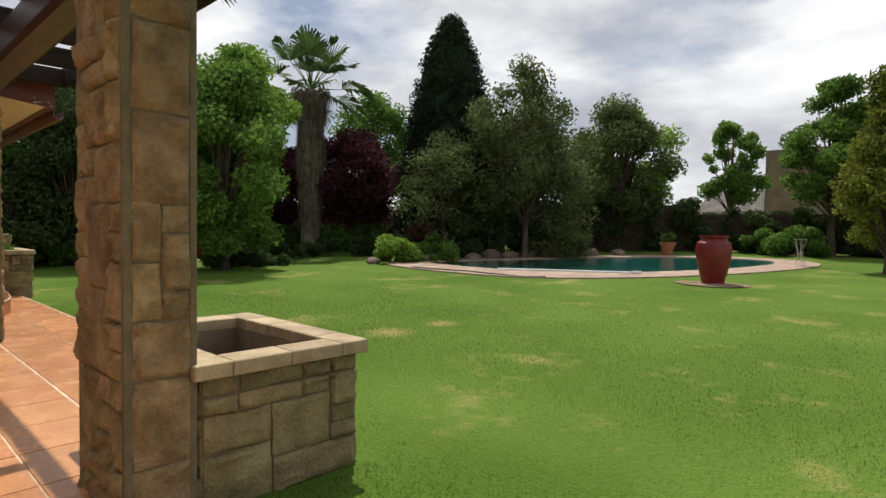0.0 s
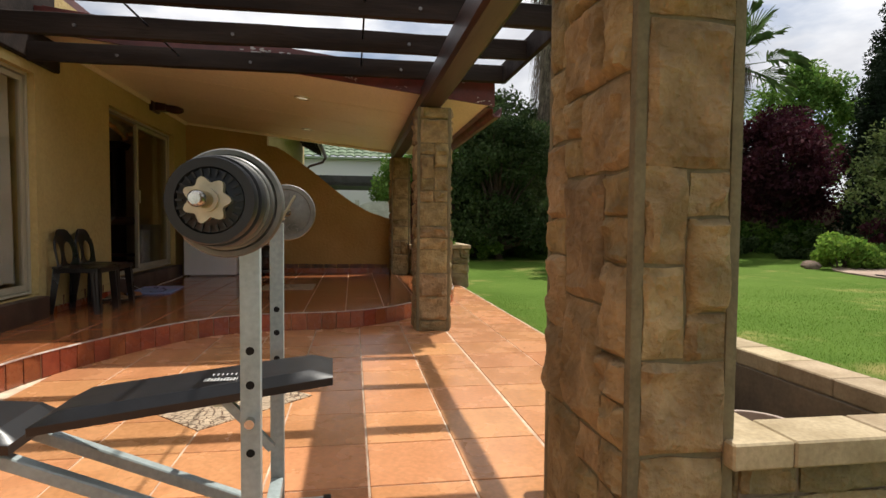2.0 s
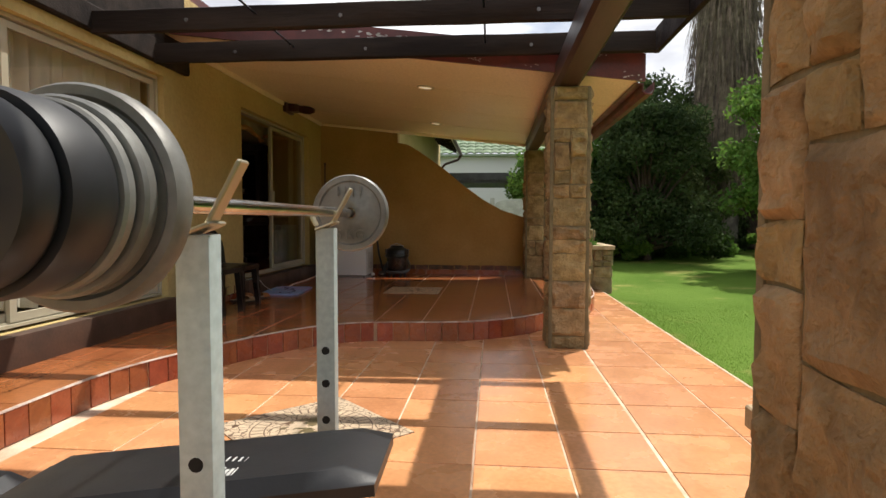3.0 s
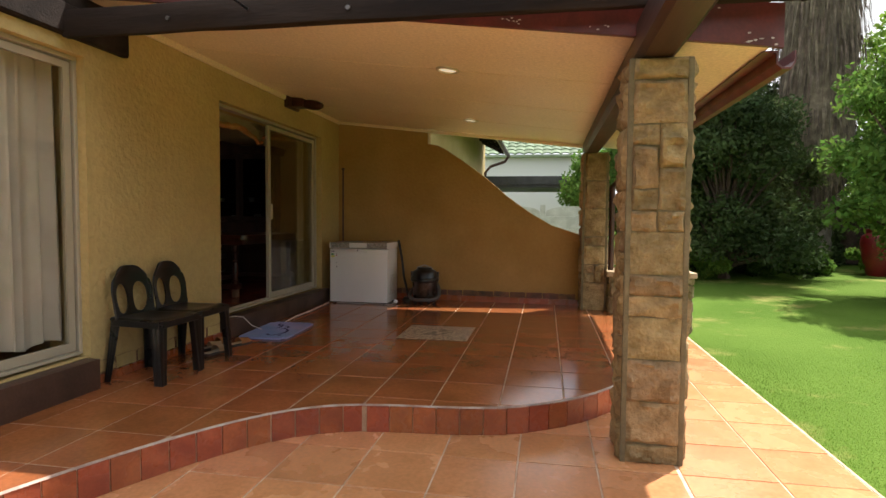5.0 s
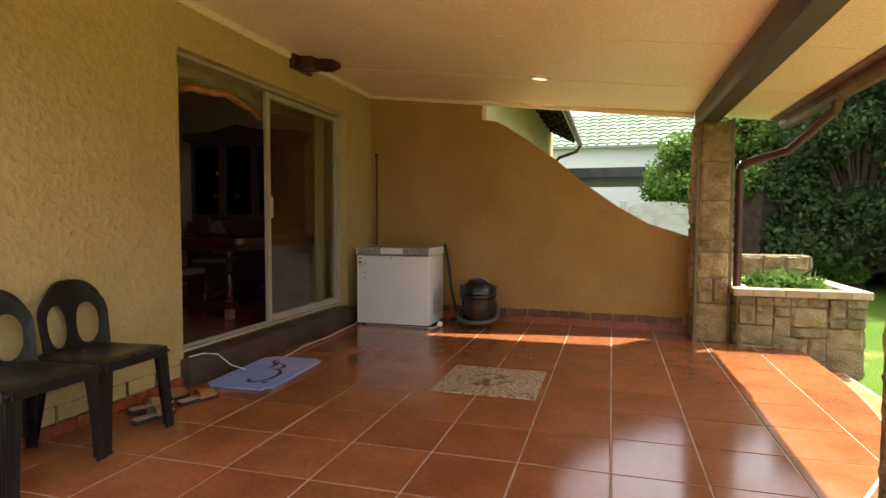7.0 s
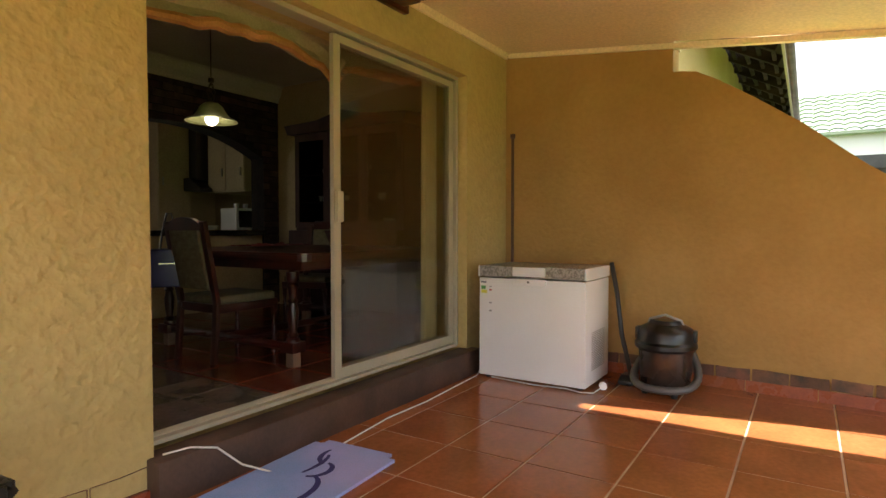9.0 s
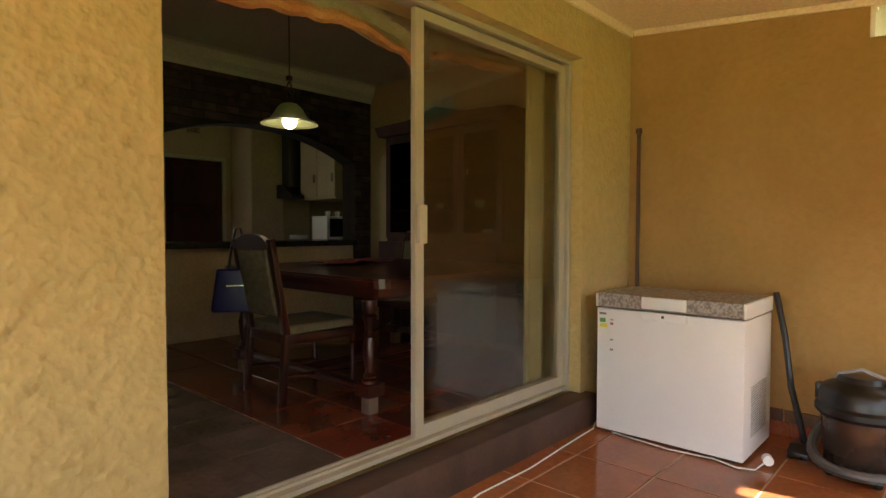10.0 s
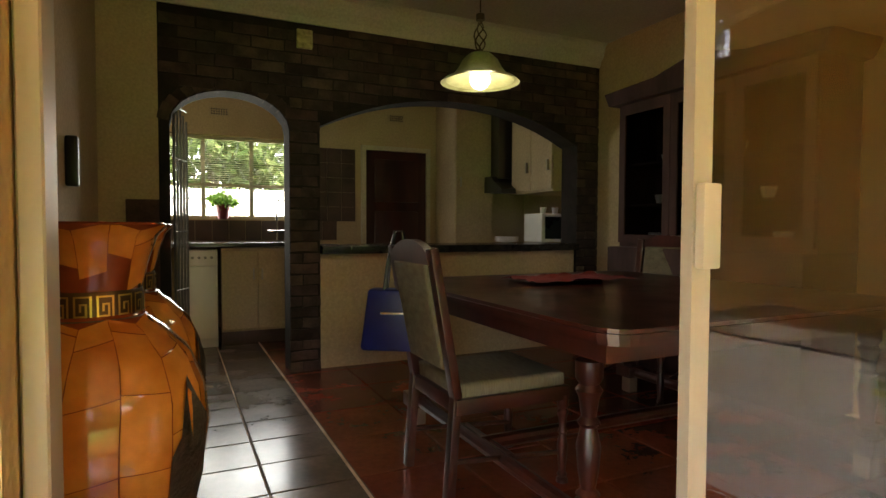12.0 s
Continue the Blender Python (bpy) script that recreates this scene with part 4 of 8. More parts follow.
def palm(label, x, y, height, seed, skirt, crown, trunk_r=0.33, skirt_low=0.3):
    rng = random.Random(seed)
    ob = thing("fan_palm", label, "palm tree", (x, y, rise(x, y)))
    bm = bmesh.new()
    tube(bm, [(0, 0, -0.2), (0.02, 0, height * 0.3), (0, 0.02, height)], trunk_r, 14, radii=[trunk_r * 1.25, trunk_r, trunk_r * 0.6])
    part("trunk", bm, surf("palm_trunk_%d" % seed, (0.25, 0.22, 0.18), (0.13, 0.11, 0.09), 0.95, 4, 40, 0.8, 0.03), ob, "grey weathered palm trunk")
    bm = bmesh.new()
    n = 3400
    for k in range(n):
        h = rng.random()
        zz = height * (skirt_low + (1 - skirt_low) * h) + 0.1
        a = rng.uniform(0, math.tau)
        bulge = trunk_r * 0.8 + (skirt / 2 - trunk_r * 0.8) * math.sin(min(1, h * 1.5 + 0.22) * math.pi * 0.52) * (1.0 + 0.12 * math.sin(h * 14))
        bulge *= rng.uniform(0.80, 1.05) * (1.0 + 0.45 * max(0, h - 0.78) / 0.22)
        L = rng.uniform(0.4, 1.05)
        c, s = math.cos(a), math.sin(a)
        w = rng.uniform(0.012, 0.035)
        out = rng.uniform(0.0, 0.08)
        v = [bm.verts.new((c * (bulge - 0.07) - s * w, s * (bulge - 0.07) + c * w, zz)),
             bm.verts.new((c * (bulge - 0.07) + s * w, s * (bulge - 0.07) - c * w, zz)),
             bm.verts.new((c * (bulge + out) + s * w * 0.3 + rng.uniform(-0.04, 0.04), s * (bulge + out) - c * w * 0.3, max(0.1, zz - L)))]
        bm.faces.new(v)
    part("dry_skirt", bm, M_THATCH, ob, "grey brown hanging dead fronds")
    core = bmesh.new()
    lathe(core, [(trunk_r * 0.7, height * skirt_low), (skirt * 0.40, height * (skirt_low + 0.12)), (skirt * 0.38, height * 0.7), (skirt * 0.30, height * 0.95), (0.15, height)], 16)
    part("thatch_core", core, M_THATCH, ob)
    total = 24
    for k in range(total):
        a = k * 2.399 + rng.uniform(-0.2, 0.2)
        up = math.radians(86 - 122 * (k / total) ** 1.05 + rng.uniform(-6, 6))
        L = crown * rng.uniform(0.30, 0.42)
        d = Vector((math.cos(a) * math.cos(up), math.sin(a) * math.cos(up), math.sin(up)))
        root = Vector((0, 0, height))
        tip = root + d * L + Vector((0, 0, 0.06))
        frond = bmesh.new()
        tube(frond, [root, root + d * L * 0.5 + Vector((0, 0, 0.07)), tip], 0.02, 5, radii=[0.035, 0.02, 0.012])
        side = d.cross(Vector((0, 0, 1)))
        side = side.normalized() if side.length > 0.05 else Vector((1, 0, 0))
        nrm = side.cross(d).normalized()
        fan = crown * rng.uniform(0.33, 0.42)
        for j in range(22):
            t = (j / 21 - 0.5) * math.radians(170)
            w = (d * math.cos(t) + side * math.sin(t) * 0.85 + nrm * (0.35 * abs(math.sin(t)) - 0.05)).normalized()
            cross = w.cross(nrm).normalized() * 0.032
            reach = fan * (1.0 - 0.35 * abs(t) / 1.5) * rng.uniform(0.9, 1.08)
            m = tip + w * reach * 0.45
            q = tip + w * reach * 0.8 + Vector((0, 0, -reach * 0.06))
            e = tip + w * reach + Vector((0, 0, -reach * rng.uniform(0.12, 0.4)))
            v = [frond.verts.new(p) for p in (tip, m + cross, q + cross * 0.6, e, q - cross * 0.6, m - cross)]
            frond.faces.new(v)
        part("frond", frond, M_FROND, ob, smooth=False)
    return ob


palm("fan palm with a shaggy dry skirt and green crown", -17.45, 12.4, 6.0, 41, 1.05, 3.3, 0.30, 0.2)
palm("huge fan palm trunk wrapped in hanging dead fronds", -20.2, 7.9, 10.5, 42, 2.3, 4.0, 0.42, 0.13)

# hedges and boundary wall
rng = random.Random(77)

M_WALL = surf("garden_wall_brown", (0.14, 0.085, 0.06), (0.08, 0.055, 0.04), 0.9, 3, 40, 0.5, 0.01)
for i, (a, b) in enumerate((((-19.9, 3.5), (-23.5, 9.5)), ((-23.5, 9.5), (-19.6, 18.5)), ((-19.6, 18.5), (-14.0, 27.5)), ((-14.0, 27.5), (3.5, 30.2)))):
    bm = bmesh.new()
    bar(bm, (*a, 0.95), (*b, 0.95), 0.2, 2.1)
    structure("wall_boundary_%d" % (i + 1), bm, M_WALL, "weathered brown boundary wall behind the garden", smooth=False)


def hedge(label, a, b, height, depth, n, seed, material=None, size=0.1):
    """A clipped, uneven hedge from a to b."""
    rng = random.Random(seed)
    length = math.hypot(b[0] - a[0], b[1] - a[1])
    ob = thing("hedge", label, "hedge", (a[0], a[1], rise(*a)))
    cs, rs = [], []
    for k in range(int(length * 9)):
        s = rng.random()
        h = rng.random() ** 0.8
        side = rng.uniform(-0.5, 0.5) * depth
        ux, uy = (b[0] - a[0]) / length, (b[1] - a[1]) / length
        r = rng.uniform(0.2, 0.38)
        cs.append((ux * length * s - uy * side, uy * length * s + ux * side, max(0.1, h * (height - r) * (0.9 + 0.1 * math.sin(s * 19 + seed)))))
        rs.append(r)
    leaf_cloud("foliage", cs, rs, n, size, material or M_LEAF_D, ob, seed)
    core = bmesh.new()
    bar(core, (0, 0, height * 0.38), (b[0] - a[0], b[1] - a[1], height * 0.38), depth * 0.45, height * 0.7)
    part("twig_core", core, M_SOIL, ob, smooth=False)


hedge("tall dark hedge behind the pool terrace", (-13.2, 19.6), (-8.2, 24.8), 2.7, 1.2, 13000, 51)
hedge("dark shrub hedge behind the pool terrace", (-8.4, 24.6), (-2.2, 25.0), 2.0, 1.2, 14000, 52)
hedge("dark hedge along the far lawn", (-3.0, 25.4), (4.0, 22.5), 1.8, 1.2, 12000, 53)
hedge("dense dark hedge along the garden boundary", (-16.2, 2.7), (-18.9, 5.9), 2.6, 1.2, 13000, 54)
hedge("dense dark hedge behind the palm", (-20.4, 6.2), (-20.4, 11.4), 2.4, 1.0, 13000, 55)
hedge("low green hedge before the boundary wall", (-19.6, 11.0), (-16.3, 15.4), 1.3, 0.8, 7000, 56, M_LEAF)

# low border plants along the lawn
def border(label, pts, n, seed, material, height=0.5, spread=0.55, size=0.075):
    rng = random.Random(seed)
    ob = thing("border_plants", label, "flower bed", (pts[0][0], pts[0][1], rise(*pts[0])))
    cs, rs = [], []
    for (x0, y0), (x1, y1) in zip(pts, pts[1:]):
        for k in range(int(math.hypot(x1 - x0, y1 - y0) * 7)):
            s = rng.random()
            x, y = x0 + (x1 - x0) * s + rng.gauss(0, spread * 0.5), y0 + (y1 - y0) * s + rng.gauss(0, spread * 0.5)
            cs.append((x - pts[0][0], y - pts[0][1], rise(x, y) - rise(*pts[0]) + rng.uniform(0.05, height)))
            rs.append(rng.uniform(0.1, 0.24))
    leaf_cloud("foliage", cs, rs, n, size, material, ob, seed, droop=-0.2)


border("low leafy border plants along the lawn edge", [(-16.0, 3.6), (-17.2, 5.0), (-17.8, 6.4), (-18.0, 7.6), (-17.4, 9.0)], 9000, 61, M_LEAF)
border("low bright border plants below the leafy tree", [(-12.6, 6.6), (-13.6, 8.2), (-14.8, 9.4), (-15.8, 11.0), (-16.2, 12.6)], 9000, 62, M_LEAF_D, 0.45)
border("mixed low plants in the pool rock bed", [(-15.2, 12.6), (-13.0, 13.4), (-11.8, 14.4), (-10.8, 16.6), (-10.2, 18.6)], 9000, 63, M_LEAF_D, 0.7)
shrub("bright leafy bush at the pool bed corner", -12.0, 11.7, 1.05, 1.7, 4200, 64, M_LEAF_B, 0.08)
shrub("dark green bush in the pool bed", -11.6, 13.1, 0.95, 1.7, 3600, 65, M_LEAF)
shrub("small red leaved bush in the pool bed", -12.5, 13.2, 1.55, 0.9, 1600, 66, M_LEAF_P, 0.06)
shrub("leafy bush beside the stone planter bowl", -9.7, 17.2, 1.5, 2.2, 4500, 67, M_LEAF_O)
shrub("strap leaved bush below the far hedge", -4.4, 24.0, 1.3, 3.2, 5000, 68, M_LEAF, 0.1)

# boulders round the pool bed
M_ROCK = surf("garden_boulder", (0.20, 0.14, 0.10), (0.10, 0.075, 0.055), 0.9, 4, 40, 0.7, 0.02, vary=0.2)
rng = random.Random(9)
for k, (x, y, s) in enumerate([(-11.4, 12.5, 0.24), (-11.2, 13.3, 0.3), (-10.9, 14.1, 0.26), (-10.8, 14.9, 0.32), (-10.5, 15.6, 0.28), (-10.3, 16.3, 0.3), (-9.7, 17.6, 0.34), (-9.2, 18.4, 0.3), (-12.3, 11.2, 0.2), (-12.7, 11.6, 0.17), (-8.5, 19.2, 0.26), (-11.9, 10.9, 0.14)]):
    ob = thing("boulder", "brown weathered boulder edging the pool bed", "rock", (x, y, rise(x, y)), "pool bed boulders", rng.uniform(0, 360))
    bm = bmesh.new()
    bmesh.ops.create_icosphere(bm, subdivisions=2, radius=s)
    for v in bm.verts:
        q = noise.noise(v.co * 3.1 + Vector((k * 7.0, 0, 0)))
        v.co *= 1 + 0.5 * q
        v.co.z = v.co.z * 0.7 + s * 0.25
    part("rock", bm, M_ROCK, ob, smooth=False)

# pool
POOL = [(-10.9, 12.0), (-9.2, 11.75), (-7.1, 11.75), (-5.1, 13.1), (-3.9, 15.6), (-3.35, 18.4), (-3.9, 19.9), (-5.4, 20.2), (-7.4, 19.3), (-9.2, 16.6), (-10.4, 14.2), (-11.1, 12.7)]
RIM = [(-11.7, 10.9), (-9.3, 10.3), (-6.4, 10.3), (-4.6, 11.9), (-3.1, 14.7), (-2.2, 18.6), (-3.0, 20.7), (-5.4, 21.2), (-8.2, 20.2), (-10.0, 17.2), (-11.2, 14.8), (-12.0, 12.2)]


def closed_smooth(pts, times=2):
    for _ in range(times):
        pts = [q for a, b in zip(pts, pts[1:] + pts[:1]) for q in ((a[0] * 0.75 + b[0] * 0.25, a[1] * 0.75 + b[1] * 0.25), (a[0] * 0.25 + b[0] * 0.75, a[1] * 0.25 + b[1] * 0.75))]
    return pts


inner, outer = closed_smooth(POOL), closed_smooth(RIM)
bm = bmesh.new()
n = len(inner)
def lift(p, dz):
    return bm.verts.new((p[0], p[1], rise(*p) + dz))
vo0, vo1 = [lift(p, -0.05) for p in outer], [lift(p, 0.03) for p in outer]
vi1, vi0 = [lift(p, 0.035) for p in inner], [lift(p, -0.14) for p in inner]
for i in range(n):
    j = (i + 1) % n
    for a, b in ((vo0, vo1), (vo1, vi1), (vi1, vi0)):
        bm.faces.new((a[i], a[j], b[j], b[i]))
structure("pavement_pool", bm, surf("pool_paving", (0.40, 0.29, 0.22), (0.26, 0.19, 0.145), 0.85, 3, 50, 0.5, 0.01), "pinkish brown paved pool surround")
bm = bmesh.new()
w = [bm.verts.new((p[0], p[1], rise(*p) + 0.012)) for p in inner]
bm.faces.new(w)
M_WATER = surf("pool_water", (0.012, 0.10, 0.085), (0.008, 0.07, 0.06), 0.06, 2, 12, 0.15, 0.02)
tagged(structure("water", bm, M_WATER, "calm dark green pool water", smooth=False), kind="structure")

# urns, pots and small things on the lawn
M_URN = surf("red_glazed_clay", (0.20, 0.008, 0.011), (0.13, 0.005, 0.008), 0.42, 5, 60, 0.1, 0.002, coat=0.08)
for label, x, y, s in (("tall dark red glazed urn standing beside the pool", -3.0, 12.15, 1.0), ("dark red glazed urn standing in the border", -17.6, 8.3, 1.15)):
    ob = thing("garden_urn", label, "urn", (x, y, rise(x, y) - 0.01), "red garden urns")
    bm = bmesh.new()
    lathe(bm, [(0.19 * s, 0), (0.21 * s, 0.05 * s), (0.30 * s, 0.42 * s), (0.335 * s, 0.68 * s), (0.31 * s, 0.82 * s), (0.245 * s, 0.87 * s), (0.235 * s, 0.90 * s), (0.265 * s, 0.93 * s), (0.27 * s, 0.965 * s), (0.235 * s, 0.965 * s), (0.21 * s, 0.88 * s), (0.02, 0.8 * s)], 36)
    part("urn_body", bm, M_URN, ob)
bed = thing("soil_ring", "worn earth ring with scattered twigs round the urn", "soil", (-3.0, 12.1, rise(-3.0, 12.1)))
bm = bmesh.new()
rng = random.Random(3)
ring = [bm.verts.new((math.cos(k * math.tau / 30) * rng.uniform(0.6, 0.8), math.sin(k * math.tau / 30) * rng.uniform(0.55, 0.7), 0.008)) for k in range(30)]
mid = bm.verts.new((0, 0, 0.03))
for k in range(30):
    bm.faces.new((ring[k], ring[(k + 1) % 30], mid))
part("earth", bm, surf("dry_earth", (0.26, 0.19, 0.11), (0.13, 0.10, 0.05), 0.95, 5, 40, 0.8, 0.02), bed)
M_TERRA = surf("terracotta_pot", (0.42, 0.17, 0.08), (0.33, 0.13, 0.06), 0.75, 6, 60, 0.2, 0.003)
ob = thing("terracotta_pot", "square-shouldered terracotta pot with a spiky plant by the pool", "plant pot", (-7.35, 20.55, rise(-7.35, 20.55) + 0.03))
bm = bmesh.new()
lathe(bm, [(0.17, 0), (0.24, 0.36), (0.28, 0.36), (0.28, 0.46), (0.24, 0.46), (0.22, 0.38), (0.01, 0.36)], 24)
part("pot", bm, M_TERRA, ob)
leaf_cloud("plant", [(0, 0, 0.6), (0.12, 0, 0.65), (-0.12, 0.05, 0.62)], [0.16, 0.12, 0.12], 350, 0.06, M_LEAF, ob, 3, -0.6, "spiky green plant", 4.0)
ob = thing("planter_bowl", "wide brown clay bowl set among the boulders", "plant pot", (-10.2, 16.9, rise(-10.2, 16.9)))
bm = bmesh.new()
lathe(bm, [(0.26, 0), (0.40, 0.42), (0.42, 0.5), (0.37, 0.5), (0.33, 0.4), (0.01, 0.38)], 24)
part("bowl", bm, M_TERRA, ob)
leaf_cloud("plant", [(0, 0, 0.6), (0.2, 0, 0.6), (-0.2, 0.05, 0.6)], [0.18, 0.16, 0.16], 400, 0.06, M_LEAF_O, ob, 5, -0.3)
ob = thing("plant_stand", "thin wire plant stand holding a small leafy plant", "plant stand", (-2.8, 18.3, rise(-2.8, 18.3)))
bm = bmesh.new()
for k in range(5):
    a = k * math.tau / 5
    tube(bm, [(math.cos(a) * 0.14, math.sin(a) * 0.14, 0), (math.cos(a) * 0.05, math.sin(a) * 0.05, 0.35), (math.cos(a) * 0.15, math.sin(a) * 0.15, 0.75)], 0.008, 5)
for z, r in ((0.35, 0.055), (0.74, 0.15), (0.02, 0.14)):
    tube(bm, [(math.cos(k * math.tau / 20) * r, math.sin(k * math.tau / 20) * r, z) for k in range(21)], 0.007, 5)
part("wire_frame", bm, plain("wire_white", (0.5, 0.48, 0.45), 0.5, 0.3), ob)
leaf_cloud("plant", [(0, 0, 0.9), (0.25, 0, 0.98), (-0.25, 0, 0.98)], [0.14, 0.1, 0.1], 300, 0.06, M_LEAF, ob, 8, 0.0)
ob = thing("pool_pole", "long white pool cleaning pole lying on the paving", "pole", (-7.95, 11.6, rise(-7.95, 11.6) + 0.05))
bm = bmesh.new()
tube(bm, [(0, 0, 0), (3.0, 1.3, 0.03)], 0.02, 8)
part("pole", bm, plain("pole_white", (0.75, 0.75, 0.74), 0.4), ob)
bm = bmesh.new()
bar(bm, (2.98, 1.2, 0.04), (3.06, 1.42, 0.04), 0.12, 0.05)
part("pole_head", bm, plain("pole_head_white", (0.7, 0.7, 0.7), 0.4), ob)
ob = thing("garden_hose", "thin dark hose trailing over the pool paving", "hose", (-10.0, 10.6, rise(-10, 10.6) + 0.045))
bm = bmesh.new()
tube(bm, [(0, 0, 0), (0.9, -0.1, 0), (1.8, 0.05, 0), (2.8, -0.12, 0), (3.6, 0.0, -0.02), (4.0, 0.2, 0.0)], 0.014, 6)
part("hose", bm, M_PLASTIC, ob)

# plant in the far planter
ob = thing("planter_plant", "green strappy plant growing in the stone planter", "plant", (-10.62, 1.85, 0.45))
leaf_cloud("foliage", [(0, 0, 0.2), (0.2, 0.1, 0.22), (-0.2, -0.1, 0.2), (0.1, -0.2, 0.2), (0.0, 0.25, 0.18)], [0.2, 0.16, 0.16, 0.16, 0.15], 900, 0.045, M_LEAF, ob, 12, -0.5, "", 4.0)

# far brick house with a chimney vent behind the right hedge
M_FARBRICK = surf("far_brick", (0.22, 0.155, 0.105), (0.16, 0.11, 0.075), 0.9, 2, 14, 0.3, 0.01)
ob = thing("brick_house", "pale brown brick house with a tiled roof behind trees", "house", (-7.92, 38.5, 0.35))
part("wall", boxes((-1.0, 5.19, 0, 5, 0, 5.74), (-5.0, -1.2, 0.5, 5, 0, 1.6)), M_FARBRICK, ob, smooth=False)
bm = bmesh.new()
prism(bm, [(-0.2, 1.6), (3.2, 3.5), (3.2, 3.6), (-0.2, 1.72)], "x", -5.2, -1.0)
part("roof", bm, surf("grey_roof", (0.13, 0.11, 0.10), (0.09, 0.08, 0.07), 0.8, 2, 20, 0.4, 0.02), ob)
bm = bmesh.new()
tube(bm, [(-1.1, -0.1, 1.6), (-1.1, -0.1, 3.6)], 0.09, 8)
part("vent_pipe", bm, plain("vent_grey", (0.5, 0.5, 0.5), 0.5), ob)
bm = bmesh.new()
bar(bm, (-6, -8, 1.75), (1, -8, 1.75), 0.15, 0.22)
part("eave_board", bm, plain("eave_white", (0.6, 0.6, 0.6), 0.6), ob)

# near grass, blade by blade
def grass(name, label, x0, x1, y0, y1, n, seed, h=0.028):
    g = np.random.RandomState(seed)
    x = x0 + (x1 - x0) * (0.5 + 0.5 * np.sign(g.rand(n) - 0.5) * g.rand(n) ** 0.9)
    y = y0 + (y1 - y0) * g.rand(n) ** 2.2
    keep = np.clip((y1 - y) / (y1 - y0), 0, 1) ** 1.4 * np.clip(np.minimum(x - x0, x1 - x) / 1.5, 0.0, 1)
    ok = g.rand(n) < keep
    x, y = x[ok], y[ok]
    n = len(x)
    ok = ~((x < -1.31) & (y < 2.26))
    x, y = x[ok], y[ok]
    n = len(x)
    z = np.array([rise(a, b) for a, b in zip(x, y)])
    a = g.rand(n) * math.tau
    hh = h * (0.5 + g.rand(n)) * (1 - 0.03 * (y - y0))
    w = 0.0014 * (1 + 0.22 * (y - y0))
    lean = 0.7 * hh * g.rand(n)
    la = g.rand(n) * math.tau
    v = np.stack([np.stack([x - np.cos(a) * w, y - np.sin(a) * w, z], 1), np.stack([x + np.cos(a) * w, y + np.sin(a) * w, z], 1),
                  np.stack([x + np.cos(la) * lean, y + np.sin(la) * lean, z + hh], 1)], 1).reshape(-1, 3)
    me = bpy.data.meshes.new(name)
    me.vertices.add(3 * n)
    me.vertices.foreach_set("co", v.ravel())
    me.loops.add(3 * n)
    me.loops.foreach_set("vertex_index", np.arange(3 * n))
    me.polygons.add(n)
    me.polygons.foreach_set("loop_start", np.arange(n) * 3)
    me.update(calc_edges=True)
    me.materials.append(M_GRASS)
    return tagged(new(name, me), label, "grass", kind="stuff")


M_GRASS = leaf_mat("grass_blade", (0.110, 0.195, 0.027), (0.083, 0.152, 0.020), 0.5)
grass("grass", "short mown green grass blades near the patio", -9.5, 6.5, 1.37, 11.0, 480000, 5, 0.02)

LW, RW, BY, KY = -7.35, -11.25, -5.87, -7.6
IY = WALL_Y - T
# room shells
structure("wall_dining_left", boxes((LW, LW + 0.2, BY, IY, 0.2, 3.2)), M_INWALL, "cream painted dining room wall", smooth=False)
structure("wall_dining_right", boxes((RW - 0.2, RW, BY - 0.22, IY, 0.2, 3.2)), M_INWALL, "cream painted dining room wall", smooth=False)
structure("wall_kitchen_right", boxes((RW - 0.55, RW - 0.35, KY - 0.22, BY - 0.22, 0.2, 3.2), (RW - 0.35, RW - 0.2, BY - 0.24, BY - 0.02, 0.2, 3.2)), M_INWALL, "cream painted kitchen wall", smooth=False)
structure("wall_kitchen_left", boxes((LW, LW + 0.2, KY, BY, 0.2, 3.2)), M_INWALL, "cream painted kitchen wall", smooth=False)
KX0, KX1, KZ0, KZ1 = -8.86, -7.66, 1.50, 2.30
structure("wall_kitchen_back", boxes((RW - 0.35, KX0, KY - 0.22, KY, 0.2, 3.2), (KX1, LW + 0.2, KY - 0.22, KY, 0.2, 3.2), (KX0, KX1, KY - 0.22, KY, 0.2, KZ0), (KX0, KX1, KY - 0.22, KY, KZ1, 3.2)), M_INWALL, "cream painted kitchen wall round the window", smooth=False)
structure("ceiling_house", boxes((RW - 0.55, LW + 0.2, KY - 0.22, IY, 3.05, 3.2)), M_INCEIL, "off-white plaster ceiling", smooth=False)
structure("floor_house", boxes((RW - 0.5, LW + 0.2, KY - 0.2, IY, 0.15, F - 0.014), (DX0 - 0.02, DX1 + 0.02, IY, WALL_Y - 0.17, 0.15, F - 0.014)), M_GROUT, "grout bed of the tiled house floor", smooth=False)
structure("roof_house", boxes((-15.0, 4.2, -9.5, WALL_Y - 0.02, 3.3, 3.4)), M_FASCIA, "dark sheet roof over the house", smooth=False)
# bedroom behind the curtained window
structure("wall_bedroom", boxes((-6.4, -6.3, -5.2, IY, 0.2, 3.2), (-2.6, -2.5, -5.2, IY, 0.2, 3.2), (-6.4, -2.5, -5.3, -5.2, 0.2, 3.2)), M_INWALL, "cream painted bedroom wall", smooth=False)
structure("ceiling_bedroom", boxes((-6.4, -2.5, -5.3, IY, 3.05, 3.15)), M_INCEIL, "off-white plaster ceiling", smooth=False)
structure("floor_bedroom", boxes((-6.4, -2.5, -5.3, IY, 0.15, F)), M_TILE_UP, "red tiled bedroom floor", smooth=False)

